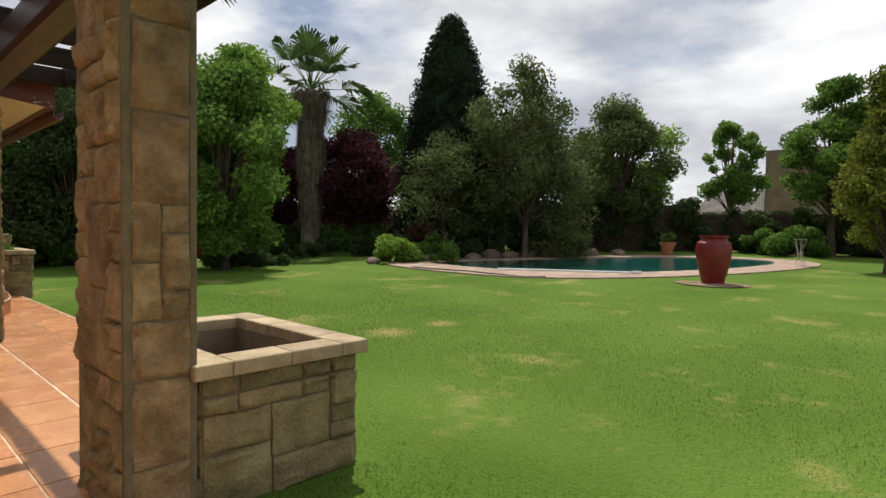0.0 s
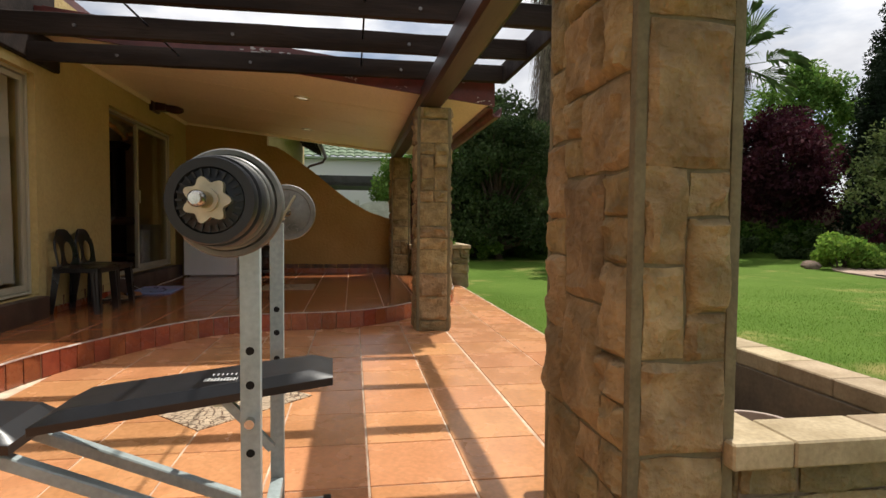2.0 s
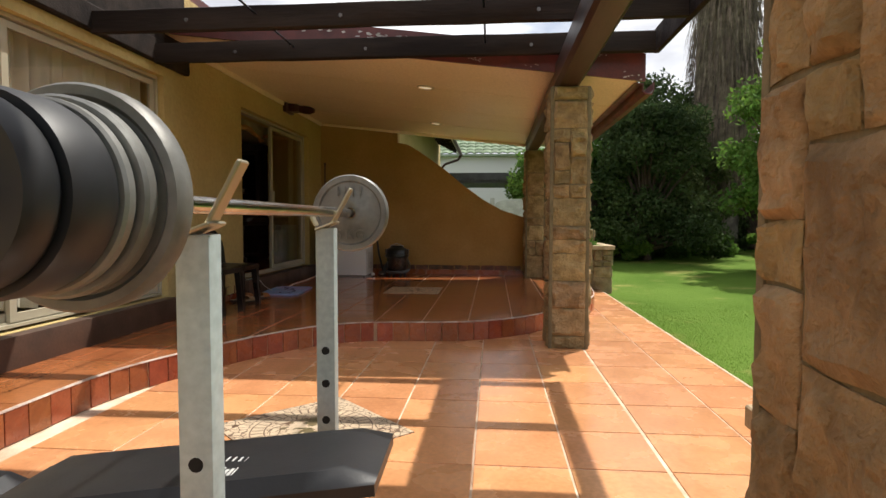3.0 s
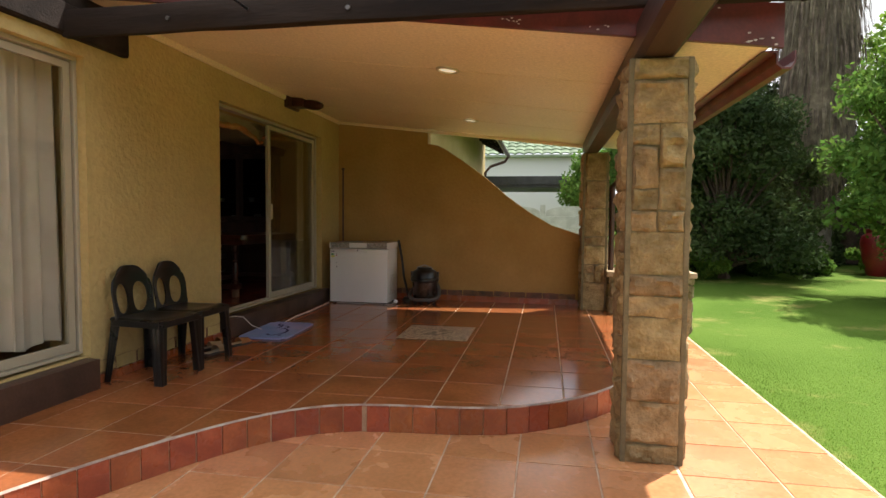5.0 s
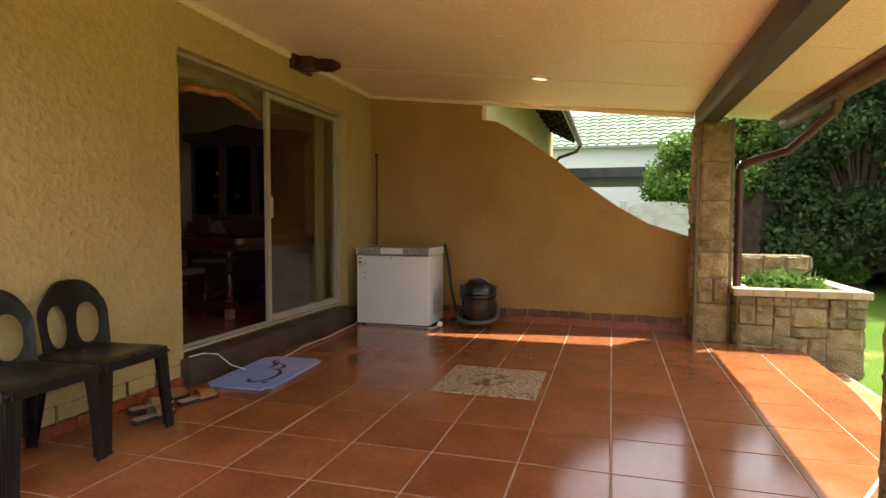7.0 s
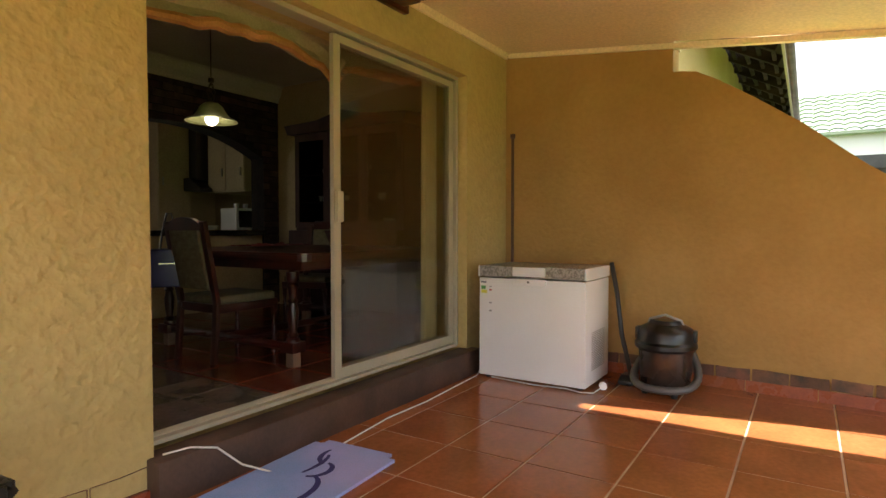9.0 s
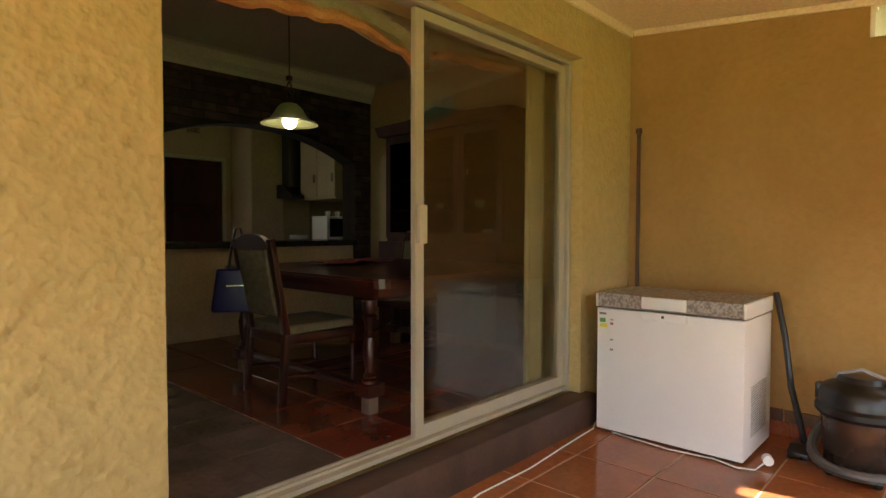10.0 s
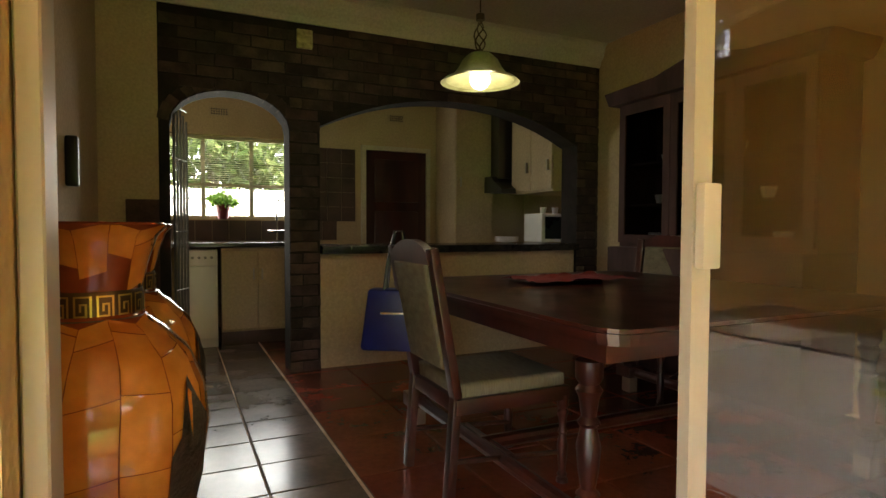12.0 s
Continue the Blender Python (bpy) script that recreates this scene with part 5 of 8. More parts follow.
M_INBRICK = surf("dark_face_brick", (0.075, 0.042, 0.030), (0.035, 0.022, 0.017), 0.8, 7, 60, 0.7, 0.008, vary=0.45)
M_INMORTAR = surf("dark_mortar", (0.026, 0.017, 0.013), (0.015, 0.011, 0.009), 0.95, 8, 80, 0.5, 0.004)


def arch_z(x):
    """Underside of the two arches in the brick wall, or None where it is solid."""
    if -8.515 < x < -7.755:
        u = (x + 8.135) / 0.38
        return 2.10 + 0.24 * math.sqrt(max(0, 1 - u * u))
    if -11.02 < x < -8.73:
        u = (x + 9.875) / 1.145
        return 2.15 + 0.275 * (1 - abs(u) ** 2.2)
    return None


outline = [(-7.69, F), (-7.69, 2.86), (RW, 2.95), (RW, F - 0.0), (-11.02, F), (-11.02, arch_z(-11.01))]
outline += [(x, arch_z(x)) for x in np.linspace(-11.0, -8.75, 24)]
outline += [(-8.73, arch_z(-8.74)), (-8.73, F), (-8.515, F), (-8.515, 2.10)]
outline += [(x, arch_z(x)) for x in np.linspace(-8.50, -7.77, 16)]
outline += [(-7.755, 2.10), (-7.755, F)]
bm = bmesh.new()
prism(bm, [(float(x), float(z)) for x, z in outline], "y", BY - 0.22, BY)
wall_brick = structure("wall_arches", bm, M_INMORTAR, "dark face brick wall with two arches", smooth=False)
structure("wall_stub", boxes((-7.69, LW, BY - 0.22, BY, F, 3.05)), M_INWALL, "cream wall beside the brick arches", smooth=False)
structure("wall_stub_brick", boxes((-7.69, -7.50, BY, BY + 0.02, F, 1.60)), M_INBRICK, "dark brick cladding on the wall foot", smooth=False)
brick_mesh = {}
rngb = random.Random(21)
row = 0
z = F + 0.004
while z < 2.86:
    x = -7.695 - (0.115 if row % 2 else 0)
    while x > RW + 0.02:
        w = 0.218
        xa, xb = x - w, x
        top = 2.86 + (x + 7.69) * -0.026 - 0.01
        mid = (xa + xb) / 2
        cut = [arch_z(q) for q in (xa + 0.01, mid, xb - 0.01)]
        solid = all(c is None or z > c - 0.01 for c in cut)
        if not solid:
            if cut[0] is None and (cut[2] is not None) and xa < -11.02 < xb:
                xb = -11.025
                solid = True
            elif cut[0] is not None and xa < -8.73 and xb > -8.73:
                xa = -8.725
                solid = True
            elif cut[2] is not None and xa < -8.515 < xb:
                xb = -8.52
                solid = True
        if solid and xb - xa > 0.03 and z + 0.068 < top:
            key = round(xb - xa, 2), rngb.randint(0, 3)
            if key not in brick_mesh:
                brick_mesh[key] = mesh_of(stone_block(key[0], 0.066, rngb, 0.010, 3), "brick", M_INBRICK)
            b = new("brick", brick_mesh[key])
            b.parent = wall_brick
            b.matrix_local = pose(xb, BY + 0.001, z, 0, 0, 180)
        x -= w + 0.010
    z += 0.078
    row += 1
# soldier bricks round the small arch, pale where the light catches the edge
for k in range(17):
    u = math.pi * (0.06 + 0.88 * k / 16)
    bm = boxes((-0.033, 0.033, -0.10, 0.012, 0, 0.075))
    b = part("arch_brick", bevelled(bm, 0.006, 1), M_INBRICK, wall_brick)
    cx, cz = -8.135 - 0.385 * math.cos(u), 2.095 + 0.248 * math.sin(u)
    b.matrix_local = Matrix.Translation((cx, BY - 0.008, cz)) @ Matrix.Rotation(-(math.pi / 2 - u), 4, "Y")

corn = bmesh.new()
prism(corn, [(BY + 0.001, 2.86), (BY + 0.02, 2.86), (BY + 0.03, 2.90), (BY + 0.07, 2.95), (BY + 0.09, 3.03), (BY + 0.12, 3.05), (BY + 0.001, 3.05)], "x", RW, LW)
structure("trim_room_cornice", corn, M_INCEIL, "moulded cream cornice over the brick wall", smooth=False)

# bar counter
counter = thing("bar_counter", "dark topped breakfast bar with a cream plastered front", "counter", (-8.74, BY, F))
part("front_panel", boxes((-2.28, 0.0, -0.16, -0.03, 0, 0.84)), M_INWALL, counter, "cream painted front", smooth=False)
part("worktop", bevelled(boxes((-2.28, 0.0, -0.55, 0.05, 0.842, 0.90)), 0.006, 2), surf("black_granite", (0.03, 0.028, 0.026), (0.015, 0.014, 0.013), 0.18, 20, 90, 0.02, 0.001), counter, "dark polished top")

# inside floor tiles
M_TILE_IN = surf("inner_red_tile", (0.21, 0.052, 0.026), (0.13, 0.032, 0.018), 0.25, 3, 40, 0.05, 0.001, vary=0.12, rough2=0.17)
# grey base colour paints the kitchen window's reflection on these tiles
M_TILE_SHEEN = surf("inner_tile_window_sheen", (0.16, 0.12, 0.10), (0.10, 0.078, 0.066), 0.26, 4, 40, 0.06, 0.001, vary=0.12, rough2=0.18)
floor_house = bpy.data.objects["floor_house"]
lay(floor_house, [-8.46 - 0.45 * k for k in range(6, -1, -1)], [-7.6 + 0.45 * k for k in range(11)] + [WALL_Y - 0.175], F, M_TILE_IN)
lay(floor_house, [-8.45, -8.10, -7.75, -7.36], [-7.6 + 0.30 * k for k in range(16)] + [WALL_Y - 0.175], F, M_TILE_SHEEN)

# kitchen
M_CUP = surf("cream_cupboard", (0.46, 0.36, 0.22), (0.40, 0.31, 0.19), 0.5, 2, 50, 0.05, 0.001)
M_WORK = bpy.data.materials["black_granite"]
def cupboard(label, x0, x1, y0, y1, z0, z1, doors, front="y", category="kitchen cupboard"):
    ob = thing("kitchen_cupboard", label, category, (x0, y0, z0))
    w, d, h = x1 - x0, y1 - y0, z1 - z0
    part("carcass", boxes((0, w, 0, d, 0, h)), M_CUP, ob, smooth=False)
    n = doors
    for k in range(n):
        if front == "y":
            r = (w * k / n + 0.004, w * (k + 1) / n - 0.004, d, d + 0.018, 0.02, h - 0.02)
            hd = (w * (k + 0.5) / n - 0.008 + (w / n * 0.38 if k % 2 == 0 else -w / n * 0.38), h * 0.62)
            hr = (hd[0], hd[0] + 0.012, d + 0.018, d + 0.045, hd[1], hd[1] + 0.1)
        else:
            r = (w, w + 0.018, d * k / n + 0.004, d * (k + 1) / n - 0.004, 0.02, h - 0.02)
            hr = (w + 0.018, w + 0.045, d * (k + 0.9) / n - 0.02, d * (k + 0.9) / n - 0.008, h * 0.2, h * 0.2 + 0.1)
        door = part("door", bevelled(boxes(r), 0.004, 1), M_CUP, ob)
        part("handle", bevelled(boxes(hr), 0.003, 1), plain("handle_steel", (0.4, 0.38, 0.34), 0.35, 0.8) if "handle_steel" not in bpy.data.materials else bpy.data.materials["handle_steel"], door, "steel bar handle")
    return ob


cupboard("cream two door base cupboard below the sink", -8.74, -8.14, KY + 0.02, KY + 0.56, F + 0.12, F + 0.85, 2)
part_base = thing("cupboard_plinth", "dark recessed plinth below the base cupboard", "plinth", (-8.74, KY + 0.02, F))
part("board", boxes((0, 0.6, 0, 0.5, 0, 0.118)), M_PLINTH, part_base, smooth=False)
dw = thing("dishwasher", "white slimline dishwasher with a control panel under the worktop", "dishwasher", (-8.11, KY + 0.02, F))
part("body", boxes((0, 0.31, 0, 0.55, 0, 0.84)), M_WHITE, dw, smooth=False)
part("door", bevelled(boxes((0.004, 0.306, 0.552, 0.58, 0.08, 0.70)), 0.006, 2), M_WHITE, dw)
part("control_panel", bevelled(boxes((0.004, 0.306, 0.552, 0.585, 0.71, 0.835)), 0.006, 2), M_WHITE, dw)
bm = bmesh.new()
for k in range(5):
    lathe(bm, [(0.012, 0), (0.012, 0.012), (0.002, 0.014)], 12, (0.05 + k * 0.05, 0.0, 0.0))
kn = part("knob", bm, plain("knob_grey", (0.3, 0.3, 0.3), 0.4), dw)
kn.matrix_local = Matrix.Translation((0, 0.585, 0.775)) @ Matrix.Rotation(-math.pi / 2, 4, "X")
top = thing("kitchen_worktop", "dark stone worktop running below the kitchen window", "worktop", (-8.9, KY + 0.005, F + 0.862))
part("slab", bevelled(boxes((0, 1.5, 0, 0.62, 0, 0.04)), 0.005, 2), M_WORK, top)
bs = thing("splashback", "dark brown tiled splashback below the window", "tiles", (-9.3, KY + 0.002, F + 0.905))
bm = bmesh.new()
for i in range(13):
    for j in range(1):
        box(bm, i * 0.15 + 0.002, i * 0.15 + 0.148, 0, 0.008, 0.002, 0.195)
part("splash_tiles", bm, M_PLINTH, bs, smooth=False)
side = thing("wall_tiling", "dark brown wall tiles beside the kitchen door", "tiles", (-9.50, KY + 0.002, F + 0.9))
bm = bmesh.new()
for i in range(4):
    for j in range(5):
        box(bm, i * 0.15 + 0.002, i * 0.15 + 0.148, 0, 0.008, j * 0.15 + 0.2, j * 0.15 + 0.348)
part("wall_tiles", bm, M_PLINTH, side, smooth=False)
tap = thing("kitchen_tap", "chrome swan neck mixer tap over the sink", "tap", (-8.68, KY + 0.12, F + 0.905))
bm = bmesh.new()
tube(bm, [(0, 0, 0), (0, 0, 0.2), (0.01, 0.03, 0.27), (0.02, 0.09, 0.29), (0.03, 0.15, 0.26), (0.03, 0.17, 0.2)], 0.011, 8)
tube(bm, [(-0.09, 0, 0.09), (0.09, 0, 0.09)], 0.014, 8)
part("spout", bm, plain("chrome", (0.75, 0.75, 0.75), 0.12, 1.0), tap)

# kitchen window
def window(name, x0, x1, z0, z1, y, bars, label, mat):
    ob = tagged(thing(name, label, ""), kind="structure")
    w = 0.035
    bm = boxes((x0, x1, y - 0.02, y + 0.02, z0, z0 + w), (x0, x1, y - 0.02, y + 0.02, z1 - w, z1), (x0, x0 + w, y - 0.02, y + 0.02, z0 + w, z1 - w), (x1 - w, x1, y - 0.02, y + 0.02, z0 + w, z1 - w))
    part("window_frame", bm, mat, ob, smooth=False)
    for b in bars:
        if b[0] == "v":
            part("mullion", boxes((b[1] - 0.018, b[1] + 0.018, y - 0.018, y + 0.018, z0 + w, z1 - w)), mat, ob, smooth=False)
        else:
            part("transom", boxes((x0 + w, x1 - w, y - 0.016, y + 0.022, b[1] - 0.015, b[1] + 0.015)), mat, ob, smooth=False)
    pn = part("pane", boxes((x0 + w, x1 - w, y - 0.006, y - 0.002, z0 + w, z1 - w)), M_GLASS, ob, smooth=False)
    pn.visible_shadow = False
    return ob


M_WFRAME = surf("cream_window_paint", (0.55, 0.50, 0.38), (0.47, 0.42, 0.31), 0.5, 4, 60, 0.05, 0.001)
window("window_1", KX0, KX1, KZ0, KZ1, KY - 0.1, [("v", -8.47), ("v", -8.03), ("h", 1.83)], "cream steel kitchen window with three lights", M_WFRAME)
sky_in.matrix_world = look(((KX0 + KX1) / 2, KY + 0.01, (KZ0 + KZ1) / 2), ((KX0 + KX1) / 2, KY + 3, (KZ0 + KZ1) / 2 - 0.3))

blind = thing("venetian_blind", "cream slatted venetian blind half lowered in the window", "blind", (KX0, KY - 0.03, 1.84))
for k in range(22):
    bm = boxes((0.03, KX1 - KX0 - 0.03, -0.0005, 0.0005, -0.008, 0.008))
    s = part("slat", bm, M_WFRAME, blind, smooth=False)
    s.location = (0, 0, 0.02 + k * 0.02)
    s.rotation_euler = (math.radians(64), 0, 0)
guard = thing("burglar_bars", "thin dark steel burglar bars outside the kitchen window", "bars", (KX0, KY - 0.17, KZ0))
bm = bmesh.new()
for k in range(9):
    x = 0.07 + k * 0.14
    tube(bm, [(x, 0, 0), (x + 0.05, 0, 0.2), (x - 0.05, 0, 0.4), (x + 0.05, 0, 0.6), (x, 0, 0.8)], 0.005, 5)
for z in (0.2, 0.55):
    tube(bm, [(0, 0, z), (1.2, 0, z)], 0.005, 5)
part("bars", bm, M_PLASTIC, guard)
sill = thing("potted_plant", "leafy green houseplant in a red pot on the sill", "plant pot", (-8.20, KY - 0.02, KZ0 + 0.002))
bm = bmesh.new()
lathe(bm, [(0.045, 0), (0.065, 0.12), (0.068, 0.14), (0.055, 0.14), (0.01, 0.12)], 20)
part("pot", bm, M_URN, sill)
leaf_cloud("plant", [(0, 0, 0.2), (0.08, 0, 0.18), (-0.09, 0.02, 0.16), (0, 0.03, 0.14)], [0.07, 0.06, 0.06, 0.06], 260, 0.028, M_LEAF, sill, 33, 0.2)
# garden behind the kitchen, seen through the window
structure("wall_yard", boxes((-13, -4, -12.5, -12.3, 0, 2.08)), plain("yard_wall_white", (0.75, 0.74, 0.7), 0.8), "white boundary wall behind the kitchen", smooth=False)
tree("sunlit green tree behind the kitchen window", -8.6, -15.0, 4.4, 5.0, 3400, 71, M_LEAF_O, 0.2, 30, 0.12, name="yard_tree")

for x, z in ((-8.17, 2.52), (-9.95, 2.60)):
    v = thing("air_vent", "small cream grid air vent in the kitchen wall", "vent", (x, KY + 0.001, z), "kitchen air vents")
    bm = boxes((-0.09, 0.09, 0, 0.008, -0.04, 0.04))
    part("plate", bm, M_CUP, v, smooth=False)
    for r in range(3):
        for c in range(7):
            box_bm = boxes((-0.075 + c * 0.022, -0.062 + c * 0.022, 0.0085, 0.0095, -0.03 + r * 0.022, -0.017 + r * 0.022))
            part("hole", box_bm, M_PLASTIC, v, smooth=False)

kd = tagged(thing("door_1", "dark wooden kitchen door in a pale frame", ""), kind="structure")
part("leaf", bevelled(boxes((-10.29, -9.61, KY + 0.001, KY + 0.035, F, 2.24)), 0.003, 1), M_WOOD, kd)
for zz in (0.55, 1.15, 1.7):
    part("door_panel", bevelled(boxes((-10.2, -9.7, KY + 0.036, KY + 0.045, zz, zz + 0.45)), 0.006, 2), M_WOOD, kd)
part("door_frame", boxes((-10.34, -10.295, KY + 0.001, KY + 0.05, F, 2.29), (-9.605, -9.56, KY + 0.001, KY + 0.05, F, 2.29), (-10.295, -9.605, KY + 0.001, KY + 0.05, 2.245, 2.29)), M_WFRAME, kd, "pale door frame", smooth=False)
cupboard("tall cream pantry cupboard beside the kitchen door", -10.86, -10.42, KY + 0.02, KY + 0.5, F, 2.75, 1)
cupboard("cream wall cupboard with two doors beside the hood", RW - 0.33, -10.95, -6.82, -6.12, 1.77, 2.75, 2, "x")
cupboard("cream base cupboard below the side worktop", RW - 0.33, -10.80, -7.05, -6.45, F, F + 0.82, 2, "x")
hood = thing("cooker_hood", "dark steel chimney cooker hood with a curved canopy", "cooker hood", (-10.84, -7.0, 1.80))
bm = bmesh.new()
box(bm, -0.16, 0.02, -0.05, 0.11, 0.14, 0.95)
prism(bm, [(-0.20, 0.0), (0.25, -0.02), (0.27, 0.02), (0.12, 0.10), (0.06, 0.16), (-0.20, 0.16)], "x", -0.22, 0.08)
part("canopy", bm, plain("hood_steel", (0.10, 0.09, 0.085), 0.3, 0.9), hood, smooth=False)
mw = thing("microwave", "small white microwave oven with a dark door window", "microwave", (-11.14, -6.38, F + 0.905))
part("body", bevelled(boxes((-0.24, 0.24, -0.15, 0.15, 0, 0.27)), 0.008, 2), M_WHITE, mw)
part("door_window", boxes((-0.02, 0.20, 0.151, 0.156, 0.03, 0.24)), M_PLASTIC, mw, smooth=False)
for k, (x, r) in enumerate(((-0.02, 0.035), (0.12, 0.035))):
    cup = thing("cup", "small white cup standing on the microwave", "cup", (-11.14 + x, -6.38, F + 1.177), "kitchen cups")
    bm = bmesh.new()
    lathe(bm, [(r * 0.7, 0), (r, 0.06), (r * 0.9, 0.06), (r * 0.6, 0.01)], 16)
    part("bowl", bm, M_WHITE, cup)
pl = thing("plate_stack", "small stack of white plates on the dark counter", "plates", (-10.55, -6.28, F + 0.905))
for k in range(4):
    bm = bmesh.new()
    lathe(bm, [(0.05, 0), (0.11, 0.012), (0.108, 0.016), (0.045, 0.006)], 24, (0, 0, k * 0.012))
    part("plate", bm, M_WHITE, pl)
ss = thing("security_gate", "folded black steel security gate at the kitchen arch", "gate", (-7.80, BY - 0.12, F))
gate_steel = plain("gate_steel", (0.25, 0.25, 0.25), 0.35, 0.8)
for k in range(5):
    bm = bmesh.new()
    tube(bm, [(0.02 - 0.02 * k, -0.06 * k, 0.02), (0.02 - 0.02 * k, -0.06 * k, 1.9 - 0.03 * k)], 0.009, 6)
    part("gate_bar", bm, gate_steel, ss)
for z in (0.1, 0.6, 1.0, 1.5, 1.85):
    bm = bmesh.new()
    tube(bm, [(0.02, 0, z), (-0.06, -0.24, z)], 0.007, 6)
    part("cross_bar", bm, gate_steel, ss)
sp = thing("speaker_box", "small cream square sensor box on the brick wall", "sensor", (-8.62, BY + 0.012, 2.68))
part("box", bevelled(boxes((-0.055, 0.055, 0, 0.03, 0, 0.13)), 0.006, 2), surf("mottled_cream", (0.5, 0.42, 0.2), (0.25, 0.2, 0.09), 0.5, 30, 90, 0.1, 0.001), sp)

# sliding door
M_ALU_L = surf("champagne_aluminium", (0.44, 0.40, 0.30), (0.40, 0.36, 0.27), 0.42, 4, 80, 0.0, 0.001, metal=0.1, grain=0.02)
def slider(name, label, x0, x1, z0, z1, y, split, fixed_glass=True, sliding_first=True, mat=None):
    mat = mat or M_ALU_L
    ob = tagged(thing(name, label, ""), kind="structure")
    w = 0.03
    for r in ((x0, x1, y - 0.09, y, z1 - w, z1), (x0, x0 + w, y - 0.09, y, z0, z1 - w), (x1 - w, x1, y - 0.09, y, z0, z1 - w)):
        part("door_frame", bevelled(boxes(r), 0.003, 1), mat, ob)
    part("sill_track", boxes((x0 + w, x1 - w, y - 0.10, y + 0.01, z0, z0 + 0.02), (x0 + w, x1 - w, y - 0.035, y - 0.03, z0 + 0.02, z0 + 0.032), (x0 + w, x1 - w, y - 0.07, y - 0.065, z0 + 0.02, z0 + 0.032)), mat, ob, smooth=False)
    return ob


def sash(parent, x0, x1, z0, z1, y, mat, stile=0.055, handle=None):
    leaf = part("sash", boxes((x0, x0 + stile, y - 0.015, y + 0.015, z0, z1), (x1 - stile, x1, y - 0.015, y + 0.015, z0, z1), (x0 + stile, x1 - stile, y - 0.015, y + 0.015, z0, z0 + 0.055), (x0 + stile, x1 - stile, y - 0.015, y + 0.015, z1 - 0.045, z1)), mat, parent, smooth=False)
    g = part("pane", boxes((x0 + stile, x1 - stile, y - 0.003, y + 0.003, z0 + 0.055, z1 - 0.045)), M_GLASS, leaf, smooth=False)
    g.visible_shadow = False
    if handle is not None:
        part("handle", bevelled(boxes((handle - 0.022, handle + 0.03, y + 0.016, y + 0.04, z0 + 0.92, z0 + 1.10)), 0.006, 2), plain("handle_cream", (0.46, 0.42, 0.31), 0.4), leaf, "cream lock plate")
    return leaf


door = slider("door_2", "champagne aluminium sliding patio door standing half open", DX0 + 0.005, DX1 - 0.003, F, DZ1, WALL_Y - 0.075, -8.8)
sash(door, DX0 + 0.05, -8.765, F + 0.03, DZ1 - 0.045, WALL_Y - 0.11, M_ALU_L, handle=-8.80)
sash(door, DX0 + 0.06, -8.82, F + 0.03, DZ1 - 0.045, WALL_Y - 0.145, M_ALU_L, stile=0.03)
reveal = structure("sill_door", bevelled(boxes((DX0 - 0.08, DX1 + 0.03, WALL_Y - 0.075, WALL_Y + 0.085, P, F - 0.02)), 0.008, 2), M_PLINTH, "dark brown painted door step")

wd = slider("window_2", "champagne aluminium sliding window over a brown plinth", WX0, WX1, WZ0, WZ1, WALL_Y - 0.06, -4.3)
sash(wd, WX0 + 0.045, -4.28, WZ0 + 0.03, WZ1 - 0.045, WALL_Y - 0.09, M_ALU_L)
sash(wd, -4.36, WX1 - 0.045, WZ0 + 0.03, WZ1 - 0.045, WALL_Y - 0.125, M_ALU_L)
structure("sill_window", bevelled(boxes((-5.93, 0.6, WALL_Y + 0.001, WALL_Y + 0.11, P, WZ0 - 0.02)), 0.008, 2), M_PLINTH, "dark brown painted plinth below the window")


def curtain(label, x0, x1, y, z0, z1, mat, folds, depth, seed, name="curtain"):
    rng = random.Random(seed)
    ob = thing(name, label, "curtain", (x0, y, z0))
    bm = bmesh.new()
    n, m = folds * 8, 10
    ph = [rng.uniform(-0.7, 0.7) for _ in range(folds + 2)]
    grid = []
    for j in range(m + 1):
        v = j / m
        row = []
        for i in range(n + 1):
            u = i / n
            f = u * folds
            a = f * math.tau + ph[int(f)] * (1 - v) * 0.6
            amp = depth * (0.7 + 0.5 * math.sin(f * 1.7 + seed)) * (1.1 - 0.35 * v)
            row.append(bm.verts.new((u * (x1 - x0) + math.sin(a * 0.5) * 0.006, math.sin(a) * amp, (z1 - z0) * v + (1 - v) * 0.015 * math.sin(f * 2.1))))
        grid.append(row)
    for j in range(m):
        for i in range(n):
            bm.faces.new((grid[j][i], grid[j][i + 1], grid[j + 1][i + 1], grid[j + 1][i]))
    part("cloth", bm, mat, ob)
    return ob


M_CURT = surf("grey_cream_curtain", (0.72, 0.69, 0.62), (0.60, 0.57, 0.51), 0.9, 4, 90, 0.2, 0.002)
M_SHEER = surf("yellow_green_curtain", (0.78, 0.73, 0.46), (0.66, 0.60, 0.36), 0.9, 4, 90, 0.2, 0.002)
M_SWAG = surf("orange_swag", (0.50, 0.24, 0.09), (0.38, 0.16, 0.055), 0.8, 5, 80, 0.2, 0.002)
curtain("grey cream gathered curtain hanging behind the window", -5.93, -2.9, WALL_Y - 0.23, 0.50, 2.46, M_CURT, 26, 0.055, 2)
curtain("yellow green gathered curtain behind the sliding door", -10.10, -9.90, IY + 0.07, F + 0.04, 2.52, M_SHEER, 5, 0.03, 4)
